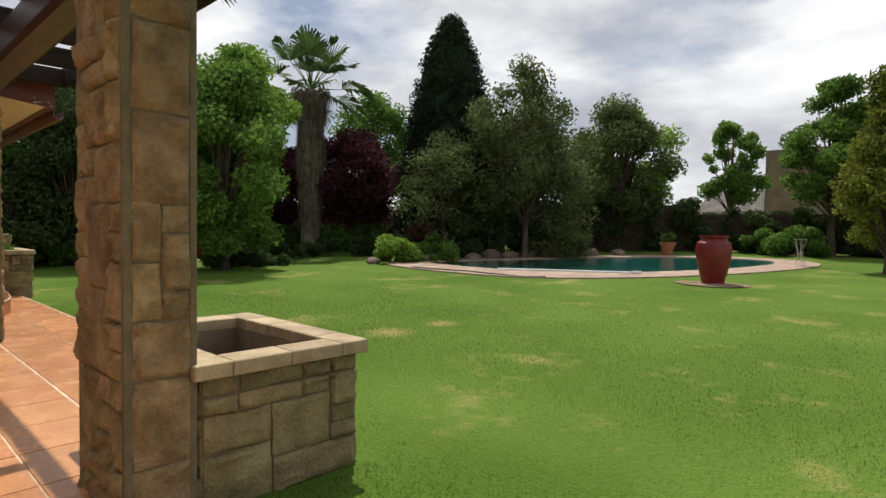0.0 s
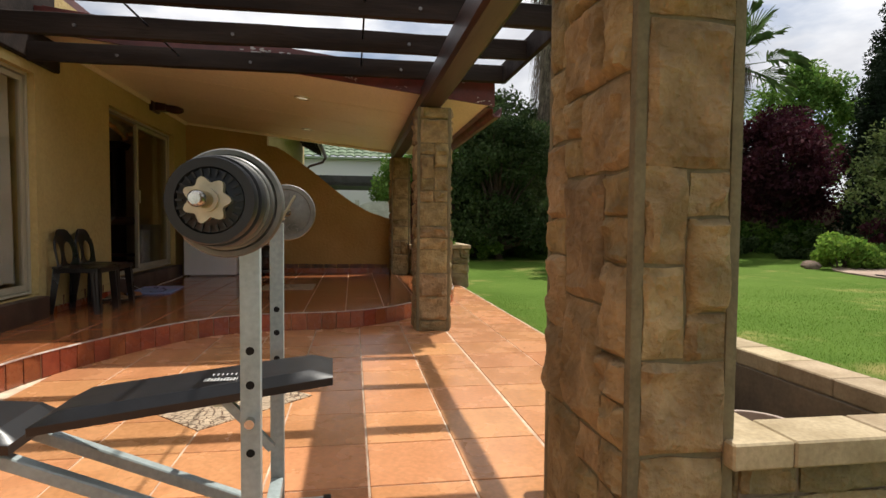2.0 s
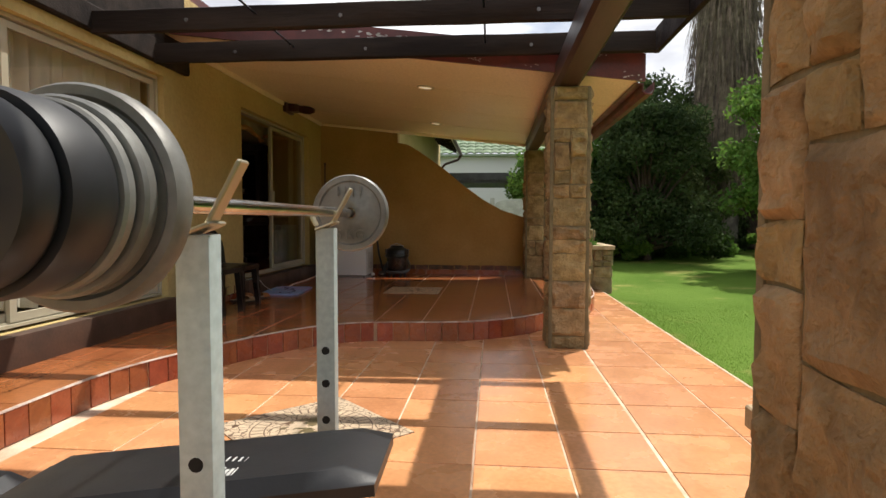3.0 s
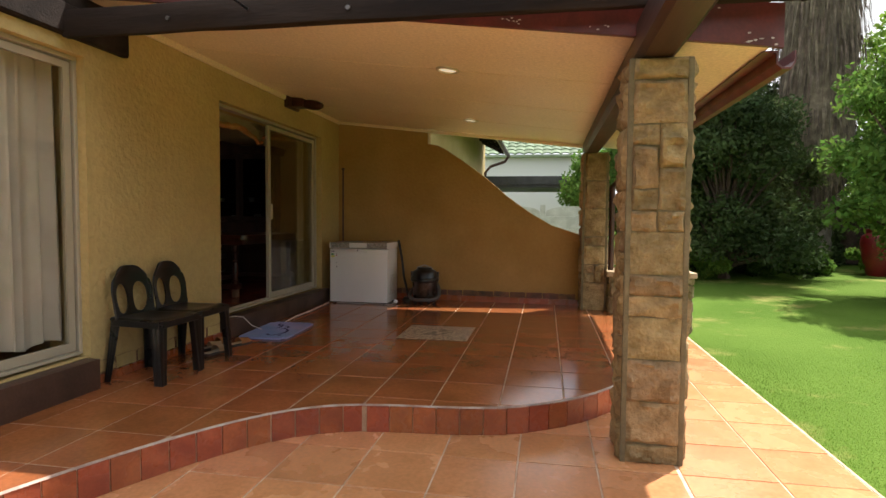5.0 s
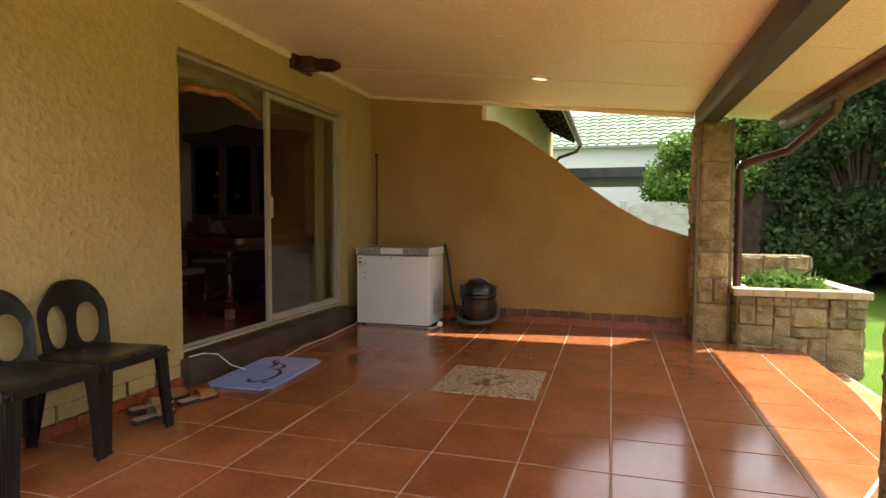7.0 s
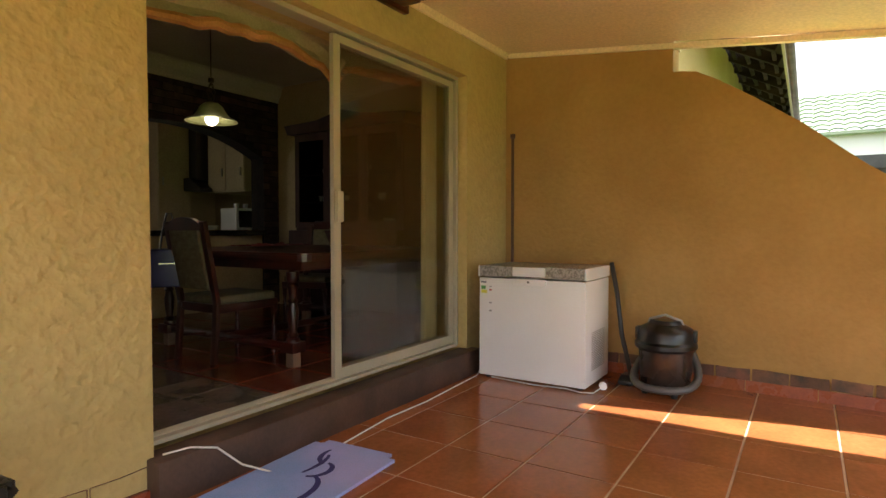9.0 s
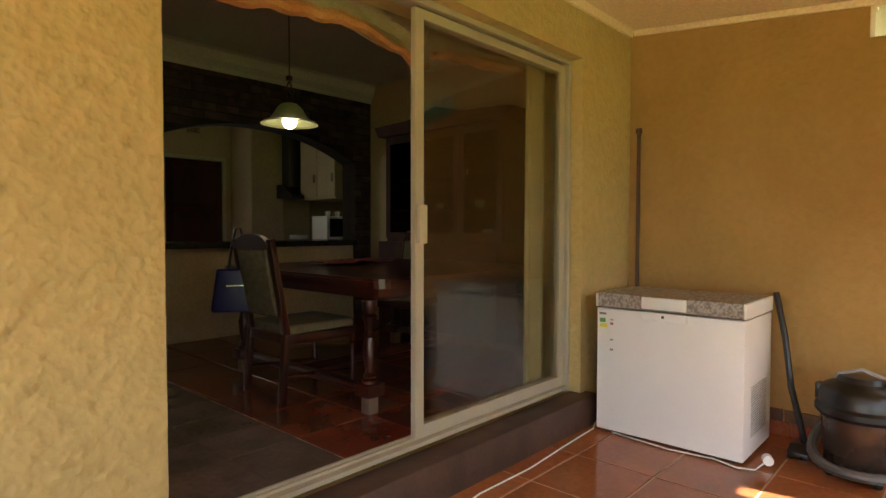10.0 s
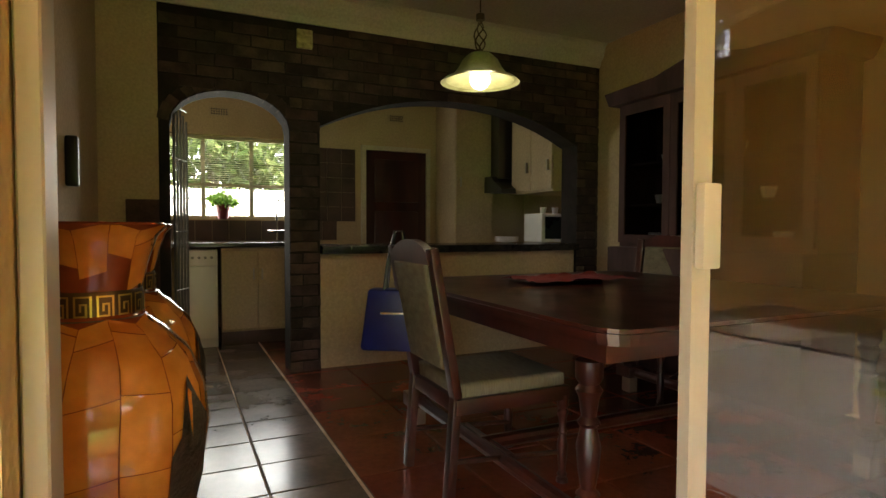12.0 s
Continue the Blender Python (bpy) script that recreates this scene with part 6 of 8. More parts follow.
# swagged pelmet inside the sliding door
sw = thing("swag_pelmet", "cream and orange draped fabric pelmet inside the door", "pelmet", (-10.1, IY - 0.06, 2.4))
HEM = [(0.0, 2.43), (0.55, 2.385), (0.92, 2.35), (1.0, 2.26), (1.06, 2.25), (1.20, 2.31), (1.50, 2.37), (1.85, 2.345), (2.15, 2.30), (2.6, 2.24)]


def hem(x):
    """Height of the pelmet's lower edge along its length."""
    for (x0, z0), (x1, z1) in zip(HEM, HEM[1:]):
        if x <= x1:
            k = (x - x0) / (x1 - x0)
            return z0 + (z1 - z0) * k * k * (3 - 2 * k)
    return HEM[-1][1]


bm = bmesh.new()
cols = 90
grid = []
for j in range(9):
    row = []
    for i in range(cols + 1):
        x = 2.6 * i / cols
        lo = hem(x) - 2.4
        row.append(bm.verts.new((x, 0.022 * math.sin(j * 2.3 + lo * 30) * (0.3 + j / 9), 0.30 + (lo - 0.30) * (j / 8))))
    grid.append(row)
for j in range(8):
    for i in range(cols):
        bm.faces.new((grid[j][i], grid[j][i + 1], grid[j + 1][i + 1], grid[j + 1][i]))
part("drape", bm, surf("cream_swag", (0.42, 0.34, 0.22), (0.34, 0.27, 0.16), 0.9, 4, 80, 0.2, 0.002), sw)
for x0, x1 in ((0.05, 0.95), (0.99, 2.55)):
    bm = bmesh.new()
    ts = [float(t) for t in np.linspace(x0, x1, 36)]
    tube(bm, [(t, 0.03 + 0.008 * math.sin(t * 40), hem(t) - 2.39 + 0.006 * math.sin(t * 33)) for t in ts], 0.03, 8, radii=[0.012 + 0.022 * math.sin(math.pi * (0.08 + 0.84 * k / 35)) for k in range(36)])
    part("swag_roll", bm, M_SWAG, sw, "orange twisted swag edge")

# pendant lamp
pend = thing("pendant_lamp", "bell shaped glass pendant lamp lit over the table", "ceiling light", (-9.18, -4.30, 2.155))
bm = bmesh.new()
prof = [(0.172, 0.0), (0.158, 0.014), (0.120, 0.032), (0.096, 0.065), (0.076, 0.105), (0.048, 0.132), (0.02, 0.14)]
lathe(bm, [(r * 1.16, h * 1.08) for r, h in prof + [(0.018, 0.124), (0.042, 0.115), (0.066, 0.09), (0.084, 0.056), (0.106, 0.026), (0.148, 0.008)]], 36, close=False)
shade_m = surf("marbled_glass_shade", (0.44, 0.45, 0.26), (0.30, 0.31, 0.15), 0.3, 9, 60, 0.05, 0.001)
b = shade_m.node_tree.nodes["Principled BSDF"]
b.inputs["Transmission Weight"].default_value = 0.25
part("shade", bm, shade_m, pend, "marbled pale glass shade")
bm = bmesh.new()
bmesh.ops.create_uvsphere(bm, u_segments=20, v_segments=12, radius=0.052)
for v in bm.verts:
    v.co.z += 0.018
bulb = part("bulb", bm, plain("lit_bulb", (1.0, 0.93, 0.72), 0.4, emit=0.9), pend, "glowing round bulb")
bm = bmesh.new()
for k in range(4):
    tube(bm, [(math.cos(k * 1.57 + t * 4.5) * 0.032 * math.sin(t * math.pi) + 0.0, math.sin(k * 1.57 + t * 4.5) * 0.032 * math.sin(t * math.pi), 0.14 + 0.17 * t) for t in np.linspace(0, 1, 10)], 0.004, 5)
tube(bm, [(0, 0, 0.31), (0, 0, 0.34)], 0.022, 10)
tube(bm, [(0, 0, 0.33), (0, 0, 0.93)], 0.004, 6)
tube(bm, [(0, 0, 0.12), (0, 0, 0.145)], 0.02, 10)
part("cage_stem", bm, plain("dark_bronze", (0.10, 0.075, 0.05), 0.35, 0.9), pend, "twisted bronze cage stem")
pl = new("pendant_light", bpy.data.lights.new("pendant_light", "POINT"))
pl.data.energy = 0.32
pl.data.color = (1.0, 0.84, 0.55)
pl.data.shadow_soft_size = 0.05
pl.location = (-9.19, -4.31, 2.08)

# dining furniture
M_SEAT = surf("striped_seat_cloth", (0.17, 0.145, 0.085), (0.12, 0.10, 0.06), 0.9, 20, 120, 0.2, 0.002, stretch=(8, 1, 1))


def turned(bm, x, y, z0, z1, r, seed=0):
    """A turned leg of beads and vases."""
    h = z1 - z0
    prof = [(1.0, 0), (1.0, 0.04), (0.6, 0.06), (0.9, 0.09), (0.55, 0.13), (0.75, 0.25), (0.9, 0.42), (0.6, 0.55), (0.85, 0.58), (0.55, 0.62), (0.75, 0.75), (1.0, 0.80), (0.7, 0.84), (1.0, 0.88), (1.0, 1.0)]
    lathe(bm, [(r * a, z0 + h * b) for a, b in prof], 16, (x, y, 0))


def dining_chair():
    ob = thing("dining_chair", "dark carved wooden dining chair with a striped upholstered seat", "chair", (0, 0, 0), "dining chairs")
    for i, (x, y) in enumerate(((0.0, -0.2), (0.0, 0.2))):
        bm = bmesh.new()
        bar(bm, (x - 0.03, y, 0), (x, y, 0.42), 0.035, 0.045, (0, 1, 0))
        bar(bm, (x, y, 0.40), (x - 0.10, y, 0.96), 0.035, 0.05, (0, 1, 0))
        part("back_leg", bevelled(bm, 0.006, 2), M_WOOD, ob)
    for y in (-0.21, 0.21):
        bm = bmesh.new()
        turned(bm, 0.48, y, 0, 0.36, 0.024)
        part("front_leg", bm, M_WOOD, ob)
    bm = boxes((-0.01, 0.5, -0.23, 0.23, 0.34, 0.40))
    part("seat_frame", bevelled(bm, 0.008, 2), M_WOOD, ob)
    bm = bmesh.new()
    box(bm, 0.01, 0.49, -0.215, 0.215, 0.395, 0.455)
    part("seat_cushion", bevelled(bm, 0.022, 4), M_SEAT, ob, "striped beige cushion")
    bm = bmesh.new()
    prism(bm, [(-0.18, 0.90)] + [(0.2 * math.cos(math.pi - k * math.pi / 12), 0.90 + 0.09 * math.sin(k * math.pi / 12)) for k in range(13)] + [(0.18, 0.90)], "x", -0.115, -0.08)
    part("crest_rail", bm, M_WOOD, ob, smooth=False)
    bm = bmesh.new()
    bar(bm, (-0.015, 0, 0.50), (-0.095, 0, 0.91), 0.33, 0.05, (1, 0, 0))
    back = part("back_panel", bevelled(bm, 0.02, 3), M_SEAT, ob, "beige upholstered back")
    for z, w in ((0.14, 0.4), (0.2, 0.4)):
        bm = bmesh.new()
        if z < 0.15:
            tube(bm, [(-0.02, -0.2, 0.16), (0.48, -0.2, 0.12)], 0.011, 8)
            part("stretcher", bm, M_WOOD, ob)
            bm = bmesh.new()
            tube(bm, [(-0.02, 0.2, 0.16), (0.48, 0.2, 0.12)], 0.011, 8)
        else:
            tube(bm, [(0.25, -0.2, 0.14), (0.25, 0.2, 0.14)], 0.011, 8)
        part("stretcher", bm, M_WOOD, ob)
    return ob


ch = dining_chair()
copy_thing(ch, pose(-8.72, -3.83, F, 0, 0, 180))
ch.matrix_world = pose(-10.70, -4.55, F, 0, 0, 20)

tb = thing("dining_table", "polished dark mahogany table with moulded edge and turned legs", "table", (-9.66, -3.82, F))
for nm, z0, z1, g in (("edge_moulding", 0.70, 0.715, -0.03), ("edge_moulding", 0.715, 0.728, -0.012), ("edge_moulding", 0.728, 0.742, 0.0), ("tabletop", 0.742, 0.755, -0.008)):
    bm = bmesh.new()
    c = 0.10
    turns = [(c * math.sin(k * math.pi / 10), c * math.cos(k * math.pi / 10)) for k in range(6)]
    X, Y = 0.82 + g, 0.89 + g
    prism(bm, [(X - c + u, Y - c + v) for u, v in turns] + [(X - c + v, -Y + c - u) for u, v in turns] + [(-X + c - u, -Y + c - v) for u, v in turns] + [(-X + c - v, Y - c + u) for u, v in turns], "z", z0, z1)
    part(nm, bm, M_WOOD, tb, smooth=False)
part("apron", bevelled(boxes((-0.76, 0.76, -0.80, 0.80, 0.64, 0.699)), 0.01, 2), M_WOOD, tb)
for x in (-0.73, 0.73):
    for y in (-0.69, 0.69):
        bm = bmesh.new()
        turned(bm, x, y, 0.17, 0.63, 0.043)
        leg = part("leg", bm, M_WOOD, tb)
        bm = boxes((x - 0.06, x + 0.06, y - 0.06, y + 0.06, 0.10, 0.17))
        part("foot_block", bevelled(bm, 0.008, 2), M_WOOD, leg)
        bm = boxes((x - 0.035, x + 0.035, y - 0.035, y + 0.035, 0.0, 0.10))
        part("carved_foot", bevelled(bm, 0.01, 2), plain("pale_carving_%d%d" % (x > 0, y > 0), (0.22, 0.15, 0.10), 0.5), leg, "worn pale carved foot")
bm = bmesh.new()
tube(bm, [(-0.73, 0, 0.13), (0.73, 0, 0.13)], 0.03, 10)
tube(bm, [(-0.73, -0.69, 0.13), (-0.73, 0.69, 0.13)], 0.028, 10)
tube(bm, [(0.73, -0.69, 0.13), (0.73, 0.69, 0.13)], 0.028, 10)
part("stretcher", bm, M_WOOD, tb)
run = thing("table_runner", "crumpled dark red cloth lying on the dining table", "table cloth", (-9.66, -4.2, F + 0.757))
bm = bmesh.new()
bmesh.ops.create_grid(bm, x_segments=22, y_segments=10, size=0.5)
for v in bm.verts:
    v.co = (v.co.x * 0.62, v.co.y * 0.34, 0.012 + 0.03 * abs(noise.noise(Vector((v.co.x * 7, v.co.y * 7, 3)))))
part("cloth", bm, surf("dark_red_cloth", (0.20, 0.02, 0.018), (0.12, 0.012, 0.012), 0.8, 8, 90, 0.2, 0.002), run)

bag = thing("handbag", "glossy dark blue handbag hanging from the chair back", "bag", (-8.655, -4.06, F + 0.52), turn=58)
bm = bmesh.new()
prism(bm, [(-0.16, 0.0), (-0.15, -0.015), (0.15, -0.015), (0.16, 0.0), (0.125, 0.25), (-0.125, 0.25)], "x", -0.05, 0.05)
part("bag_body", bevelled(bm, 0.012, 3), surf("blue_patent", (0.008, 0.012, 0.12), (0.005, 0.008, 0.07), 0.3, 4, 60, 0.0, 0.002, grain=0.02), bag)
for s in (-0.03, 0.03):
    bm = bmesh.new()
    tube(bm, [(s, -0.06, 0.23), (s * 0.8, -0.045, 0.36), (s * 0.3, -0.015, 0.50), (s * 0.3, 0.015, 0.50), (s * 0.8, 0.045, 0.36), (s, 0.06, 0.23)], 0.007, 8)
    part("strap", bm, M_PLASTIC, bag)
bm = bmesh.new()
bar(bm, (0.052, -0.07, 0.15), (0.052, 0.07, 0.15), 0.004, 0.008)
part("zip", bm, plain("zip_silver", (0.6, 0.6, 0.6), 0.25, 1.0), bag, "silver zip")

# tall display cabinet
cab = thing("display_cabinet", "tall dark wooden display cabinet with glazed doors", "cabinet", (RW + 0.02, -5.15, F))
part("base", bevelled(boxes((0, 0.48, 0, 1.5, 0, 0.9)), 0.01, 2), M_CABWOOD, cab)
part("upper_case", boxes((0, 0.03, 0, 1.5, 0.9, 2.0), (0.03, 0.36, 0, 0.03, 0.9, 2.0), (0.03, 0.36, 1.47, 1.5, 0.9, 2.0), (0.03, 0.36, 0.03, 1.47, 0.9, 0.93)), M_CABWOOD, cab, smooth=False)
bm = bmesh.new()
prism(bm, [(-0.05, 1.96), (1.55, 1.96), (1.6, 2.06), (1.1, 2.08), (0.75, 2.16), (0.4, 2.08), (-0.1, 2.06)], "x", 0.0, 0.44)
part("cornice", bm, M_CABWOOD, cab, smooth=False)
for k in range(3):
    y0 = 0.01 + k * 0.495
    bm = boxes((0.361, 0.385, y0, y0 + 0.06, 0.93, 1.955), (0.361, 0.385, y0 + 0.43, y0 + 0.49, 0.93, 1.955), (0.361, 0.385, y0 + 0.06, y0 + 0.43, 0.93, 0.99), (0.361, 0.385, y0 + 0.06, y0 + 0.43, 1.88, 1.955))
    d = part("glazed_door", bm, M_CABWOOD, cab, smooth=False)
    part("pane", boxes((0.370, 0.374, y0 + 0.06, y0 + 0.43, 0.99, 1.88)), M_CABGLASS, d, smooth=False)
for z in (1.2, 1.5):
    part("shelf", boxes((0.03, 0.35, 0.03, 1.47, z, z + 0.015)), M_CABWOOD, cab, smooth=False)
for i, (y, z, r) in enumerate(((0.2, 0.932, 0.05), (0.45, 0.932, 0.04), (0.8, 0.932, 0.05), (1.2, 0.932, 0.06), (0.25, 1.217, 0.045), (0.6, 1.217, 0.04), (1.1, 1.217, 0.05), (0.3, 1.517, 0.04), (0.9, 1.517, 0.05))):
    c = thing("tea_cup", "white china cup displayed on a cabinet shelf", "cup", (RW + 0.22, -5.15 + y, F + z), "china in the cabinet")
    bm = bmesh.new()
    lathe(bm, [(r * 0.6, 0), (r, r * 1.5), (r * 0.92, r * 1.5), (r * 0.5, 0.01)], 16)
    part("bowl", bm, M_WHITE, c)

# floor vases
M_VASE = surf("amber_glazed_plates", (0.62, 0.25, 0.04), (0.44, 0.13, 0.018), 0.12, 4, 22, 0.08, 0.002, coat=0.5, island=0.12)
M_VLINE = plain("vase_joint", (0.20, 0.045, 0.014), 0.15)
M_GOLD = plain("gold_band", (0.55, 0.36, 0.10), 0.3, 0.9)
VPROF = [(0.15, 0.0), (0.165, 0.02), (0.18, 0.15), (0.22, 0.35), (0.25, 0.55), (0.243, 0.65), (0.21, 0.735), (0.16, 0.79), (0.118, 0.825), (0.105, 0.86), (0.104, 0.89), (0.118, 0.95), (0.138, 1.01), (0.165, 1.04)]


def v_radius(z):
    for (r0, z0), (r1, z1) in zip(VPROF, VPROF[1:]):
        if z <= z1:
            k = (z - z0) / (z1 - z0)
            k2 = k * k * (3 - 2 * k)
            return r0 + (r1 - r0) * (k * 0.6 + k2 * 0.4)
    return VPROF[-1][0]


def floor_vase(x, y, turn):
    ob = thing("floor_vase", "tall glossy amber floor vase clad in crackled plates", "vase", (x, y, F), "tall floor vases", turn)
    bm = bmesh.new()
    lathe(bm, [(v_radius(z) - 0.004, z) for z in np.linspace(0, 1.04, 40)] + [(0.155, 1.045), (0.13, 1.02), (0.10, 0.93), (0.09, 0.8)], 40)
    part("vase_body", bm, M_VLINE, ob, "dark joint lines")
    rng = random.Random(5)
    cols = 14
    for c in range(cols):
        z = 0.01 + rng.uniform(-0.05, 0)
        while z < 1.0:
            hh = rng.uniform(0.10, 0.17)
            za, zb = max(0.01, z), min(1.035, z + hh)
            z += hh
            if za < 0.825 < zb:
                zb = 0.825
            elif 0.825 <= za < 0.895:
                za = 0.895
            if zb <= za + 0.012:
                continue
            a0, a1 = (c + 0.012) * math.tau / cols, (c + 0.988) * math.tau / cols
            tilt = 0.008 * (-1) ** c
            bm = bmesh.new()
            grid = []
            for j in range(6):
                zz = za + 0.001 + (zb - za - 0.002) * j / 5
                row = []
                for i in range(5):
                    a = a0 + (a1 - a0) * i / 4 + 0.05 * math.sin(zz * 9)
                    z2 = min(1.038, max(0.005, zz + tilt * (i - 2) / 2))
                    r = v_radius(z2) + 0.0015
                    row.append(bm.verts.new((r * math.cos(a), r * math.sin(a), z2)))
                grid.append(row)
            for j in range(5):
                for i in range(4):
                    bm.faces.new((grid[j][i], grid[j][i + 1], grid[j + 1][i + 1], grid[j + 1][i]))
            part("glazed_plate", bm, M_VASE, ob, "amber marbled plate")
    bm = bmesh.new()
    lathe(bm, [(v_radius(0.835) + 0.002, 0.828), (v_radius(0.86) + 0.004, 0.832), (v_radius(0.88) + 0.004, 0.888), (v_radius(0.89) + 0.002, 0.892)], 40, close=False)
    band = part("neck_band", bm, plain("dark_band", (0.10, 0.055, 0.02), 0.35, 0.5) if "dark_band" not in bpy.data.materials else bpy.data.materials["dark_band"], ob, "dark band with gold key pattern")
    bm = bmesh.new()
    for k in range(16):
        a0 = k * math.tau / 16
        def seg(u0, u1, z0, z1):
            vs = []
            for zz in (z0, z1):
                for u in (u0, u1):
                    a = a0 + u * math.tau / 16
                    r = 0.1115 if True else 0
                    vs.append(bm.verts.new((r * math.cos(a), r * math.sin(a), zz)))
            bm.faces.new((vs[0], vs[1], vs[3], vs[2]))
        for s in ((0.1, 0.9, 0.880, 0.884), (0.1, 0.2, 0.838, 0.884), (0.1, 0.7, 0.838, 0.842), (0.6, 0.7, 0.838, 0.868), (0.35, 0.7, 0.864, 0.868), (0.35, 0.45, 0.85, 0.868), (0.8, 0.9, 0.838, 0.884)):
            seg(*s)
    part("key_pattern", bm, M_GOLD, band, "gold Greek key pattern", smooth=False)
    relief = surf("dark_relief_%d" % round(-y * 10), (0.045, 0.03, 0.018), (0.02, 0.014, 0.01), 0.45, 30, 90, 0.8, 0.006)
    for a0, zc in ((-0.2, 0.52), (2.0, 0.5), (4.1, 0.54)):
        steps = [(-0.20, -0.10), (-0.16, -0.17), (0.0, -0.2), (0.12, -0.14), (0.2, -0.05), (0.14, 0.03), (0.2, 0.1), (0.08, 0.15), (0.02, 0.22), (-0.08, 0.17), (-0.14, 0.08), (-0.22, 0.04)]
        bm = bmesh.new()
        vs = []
        for u, w in [(u * 1.3, w * 0.9) for u, w in steps]:
            z = zc + w
            r = v_radius(z) + 0.010
            vs.append(bm.verts.new((r * math.cos(a0 + u), r * math.sin(a0 + u), z)))
        c = bm.verts.new(((v_radius(zc) + 0.014) * math.cos(a0), (v_radius(zc) + 0.014) * math.sin(a0), zc))
        for i in range(len(vs)):
            bm.faces.new((vs[i], vs[(i + 1) % len(vs)], c))
        part("relief_patch", bm, relief, ob, "dark carved relief patch")
    return ob


floor_vase(-7.60, -3.28, 32)
floor_vase(-7.61, -3.82, 48)
sw2 = thing("wall_handset", "dark wall mounted handset beside the arch", "intercom", (LW - 0.002, -4.7, 1.60))
part("handset", bevelled(boxes((-0.05, 0, -0.03, 0.03, 0, 0.22)), 0.012, 3), M_PLASTIC, sw2)

# chest freezer
M_FRZ = surf("freezer_white", (0.78, 0.77, 0.76), (0.74, 0.73, 0.72), 0.32, 2, 60, 0.0, 0.001, grain=0.01)
M_SPECK = surf("speckled_laminate", (0.38, 0.35, 0.31), (0.20, 0.18, 0.16), 0.5, 60, 150, 0.1, 0.001, mixlow=0.45, mixhigh=0.55)
fz = thing("chest_freezer", "small white chest freezer with speckled grey lid", "freezer", (-10.60, -2.36, P + 0.008))
W_, D_, H_ = 0.53, 0.82, 0.84
part("cabinet", bevelled(boxes((0, W_, 0, D_, 0.02, 0.75)), 0.006, 2), M_FRZ, fz)
lid = part("lid", bevelled(boxes((0.0, W_ + 0.01, 0.009, D_ - 0.009, 0.762, H_ + 0.002)), 0.004, 1), M_SPECK, fz, "speckled grey laminate lid")
for y0, y1 in ((-0.006, 0.008), (D_ - 0.008, D_ + 0.006)):
    part("end_trim", bevelled(boxes((0, W_ + 0.008, y0, y1, 0.758, H_)), 0.003, 1), M_FRZ, lid, "white end trim")
part("handle", bevelled(boxes((W_ + 0.011, W_ + 0.03, 0.285, 0.535, 0.772, 0.838), (W_ + 0.001, W_ + 0.022, 0.285, 0.535, 0.708, 0.755)), 0.006, 2), M_FRZ, fz, "white moulded handle")
bm = bmesh.new()
bm2 = boxes((W_ + 0.0225, W_ + 0.0245, 0.400, 0.414, 0.726, 0.740))
part("lock", bm2, M_PLASTIC, fz, smooth=False)
for nm, r, col in (("energy_label", (0.015, 0.07, 0.60, 0.70), (0.75, 0.75, 0.7)), ("label_green", (0.018, 0.055, 0.665, 0.69), (0.08, 0.3, 0.08)), ("label_yellow", (0.018, 0.066, 0.635, 0.660), (0.7, 0.65, 0.08)), ("label_mark", (0.085, 0.105, 0.655, 0.668), (0.45, 0.1, 0.1)), ("label_mark", (0.085, 0.105, 0.68, 0.69), (0.4, 0.4, 0.4)), ("label_mark", (0.085, 0.105, 0.56, 0.57), (0.3, 0.3, 0.3)), ("label_mark", (0.085, 0.105, 0.50, 0.512), (0.25, 0.25, 0.25)), ("maker_plate", (0.015, 0.06, 0.712, 0.724), (0.15, 0.15, 0.2))):
    off = 0.0015 if nm == "energy_label" else 0.0025
    part(nm, boxes((W_ + off - 0.001, W_ + off, r[0], r[1], r[2], r[3])), plain("paint_%s_%d" % (nm, round(r[2] * 1000)), col, 0.5), fz, smooth=False)
for k in range(22):
    z = 0.12 + k * 0.0125
    part("vent_slot", boxes((0.10, 0.40, D_ + 0.0005, D_ + 0.002, z, z + 0.005)), bpy.data.materials["handle_steel"], fz, smooth=False)
for x in (0.05, W_ - 0.05):
    for y in (0.05, D_ - 0.05):
        bm = bmesh.new()
        lathe(bm, [(0.018, 0), (0.018, 0.02)], 12, (x, y, 0))
        part("foot", bm, M_PLASTIC, fz)

# drum vacuum cleaner
vac = thing("vacuum_cleaner", "black drum vacuum cleaner with its hose wrapped round", "vacuum cleaner", (-10.36, -1.08, P + 0.008))
M_DRUM = surf("smoked_drum", (0.040, 0.028, 0.022), (0.025, 0.018, 0.015), 0.25, 5, 60, 0.03, 0.001)
bm = bmesh.new()
lathe(bm, [(0.145, 0.05), (0.16, 0.07), (0.175, 0.30), (0.178, 0.32)], 32)
part("drum", bm, M_DRUM, vac)
bm = bmesh.new()
lathe(bm, [(0.182, 0.30), (0.20, 0.32), (0.20, 0.345), (0.185, 0.36), (0.18, 0.42), (0.165, 0.445), (0.11, 0.475), (0.10, 0.50), (0.02, 0.505)], 32)
head = part("motor_head", bm, M_PLASTIC, vac, "black ribbed motor head")
bm = bmesh.new()
tube(bm, [(0, -0.12, 0.44), (0.02, -0.10, 0.50), (0.03, 0, 0.535), (0.02, 0.10, 0.50), (0, 0.12, 0.44)], 0.009, 8)
part("carry_handle", bm, plain("handle_grey", (0.35, 0.35, 0.36), 0.35), head)
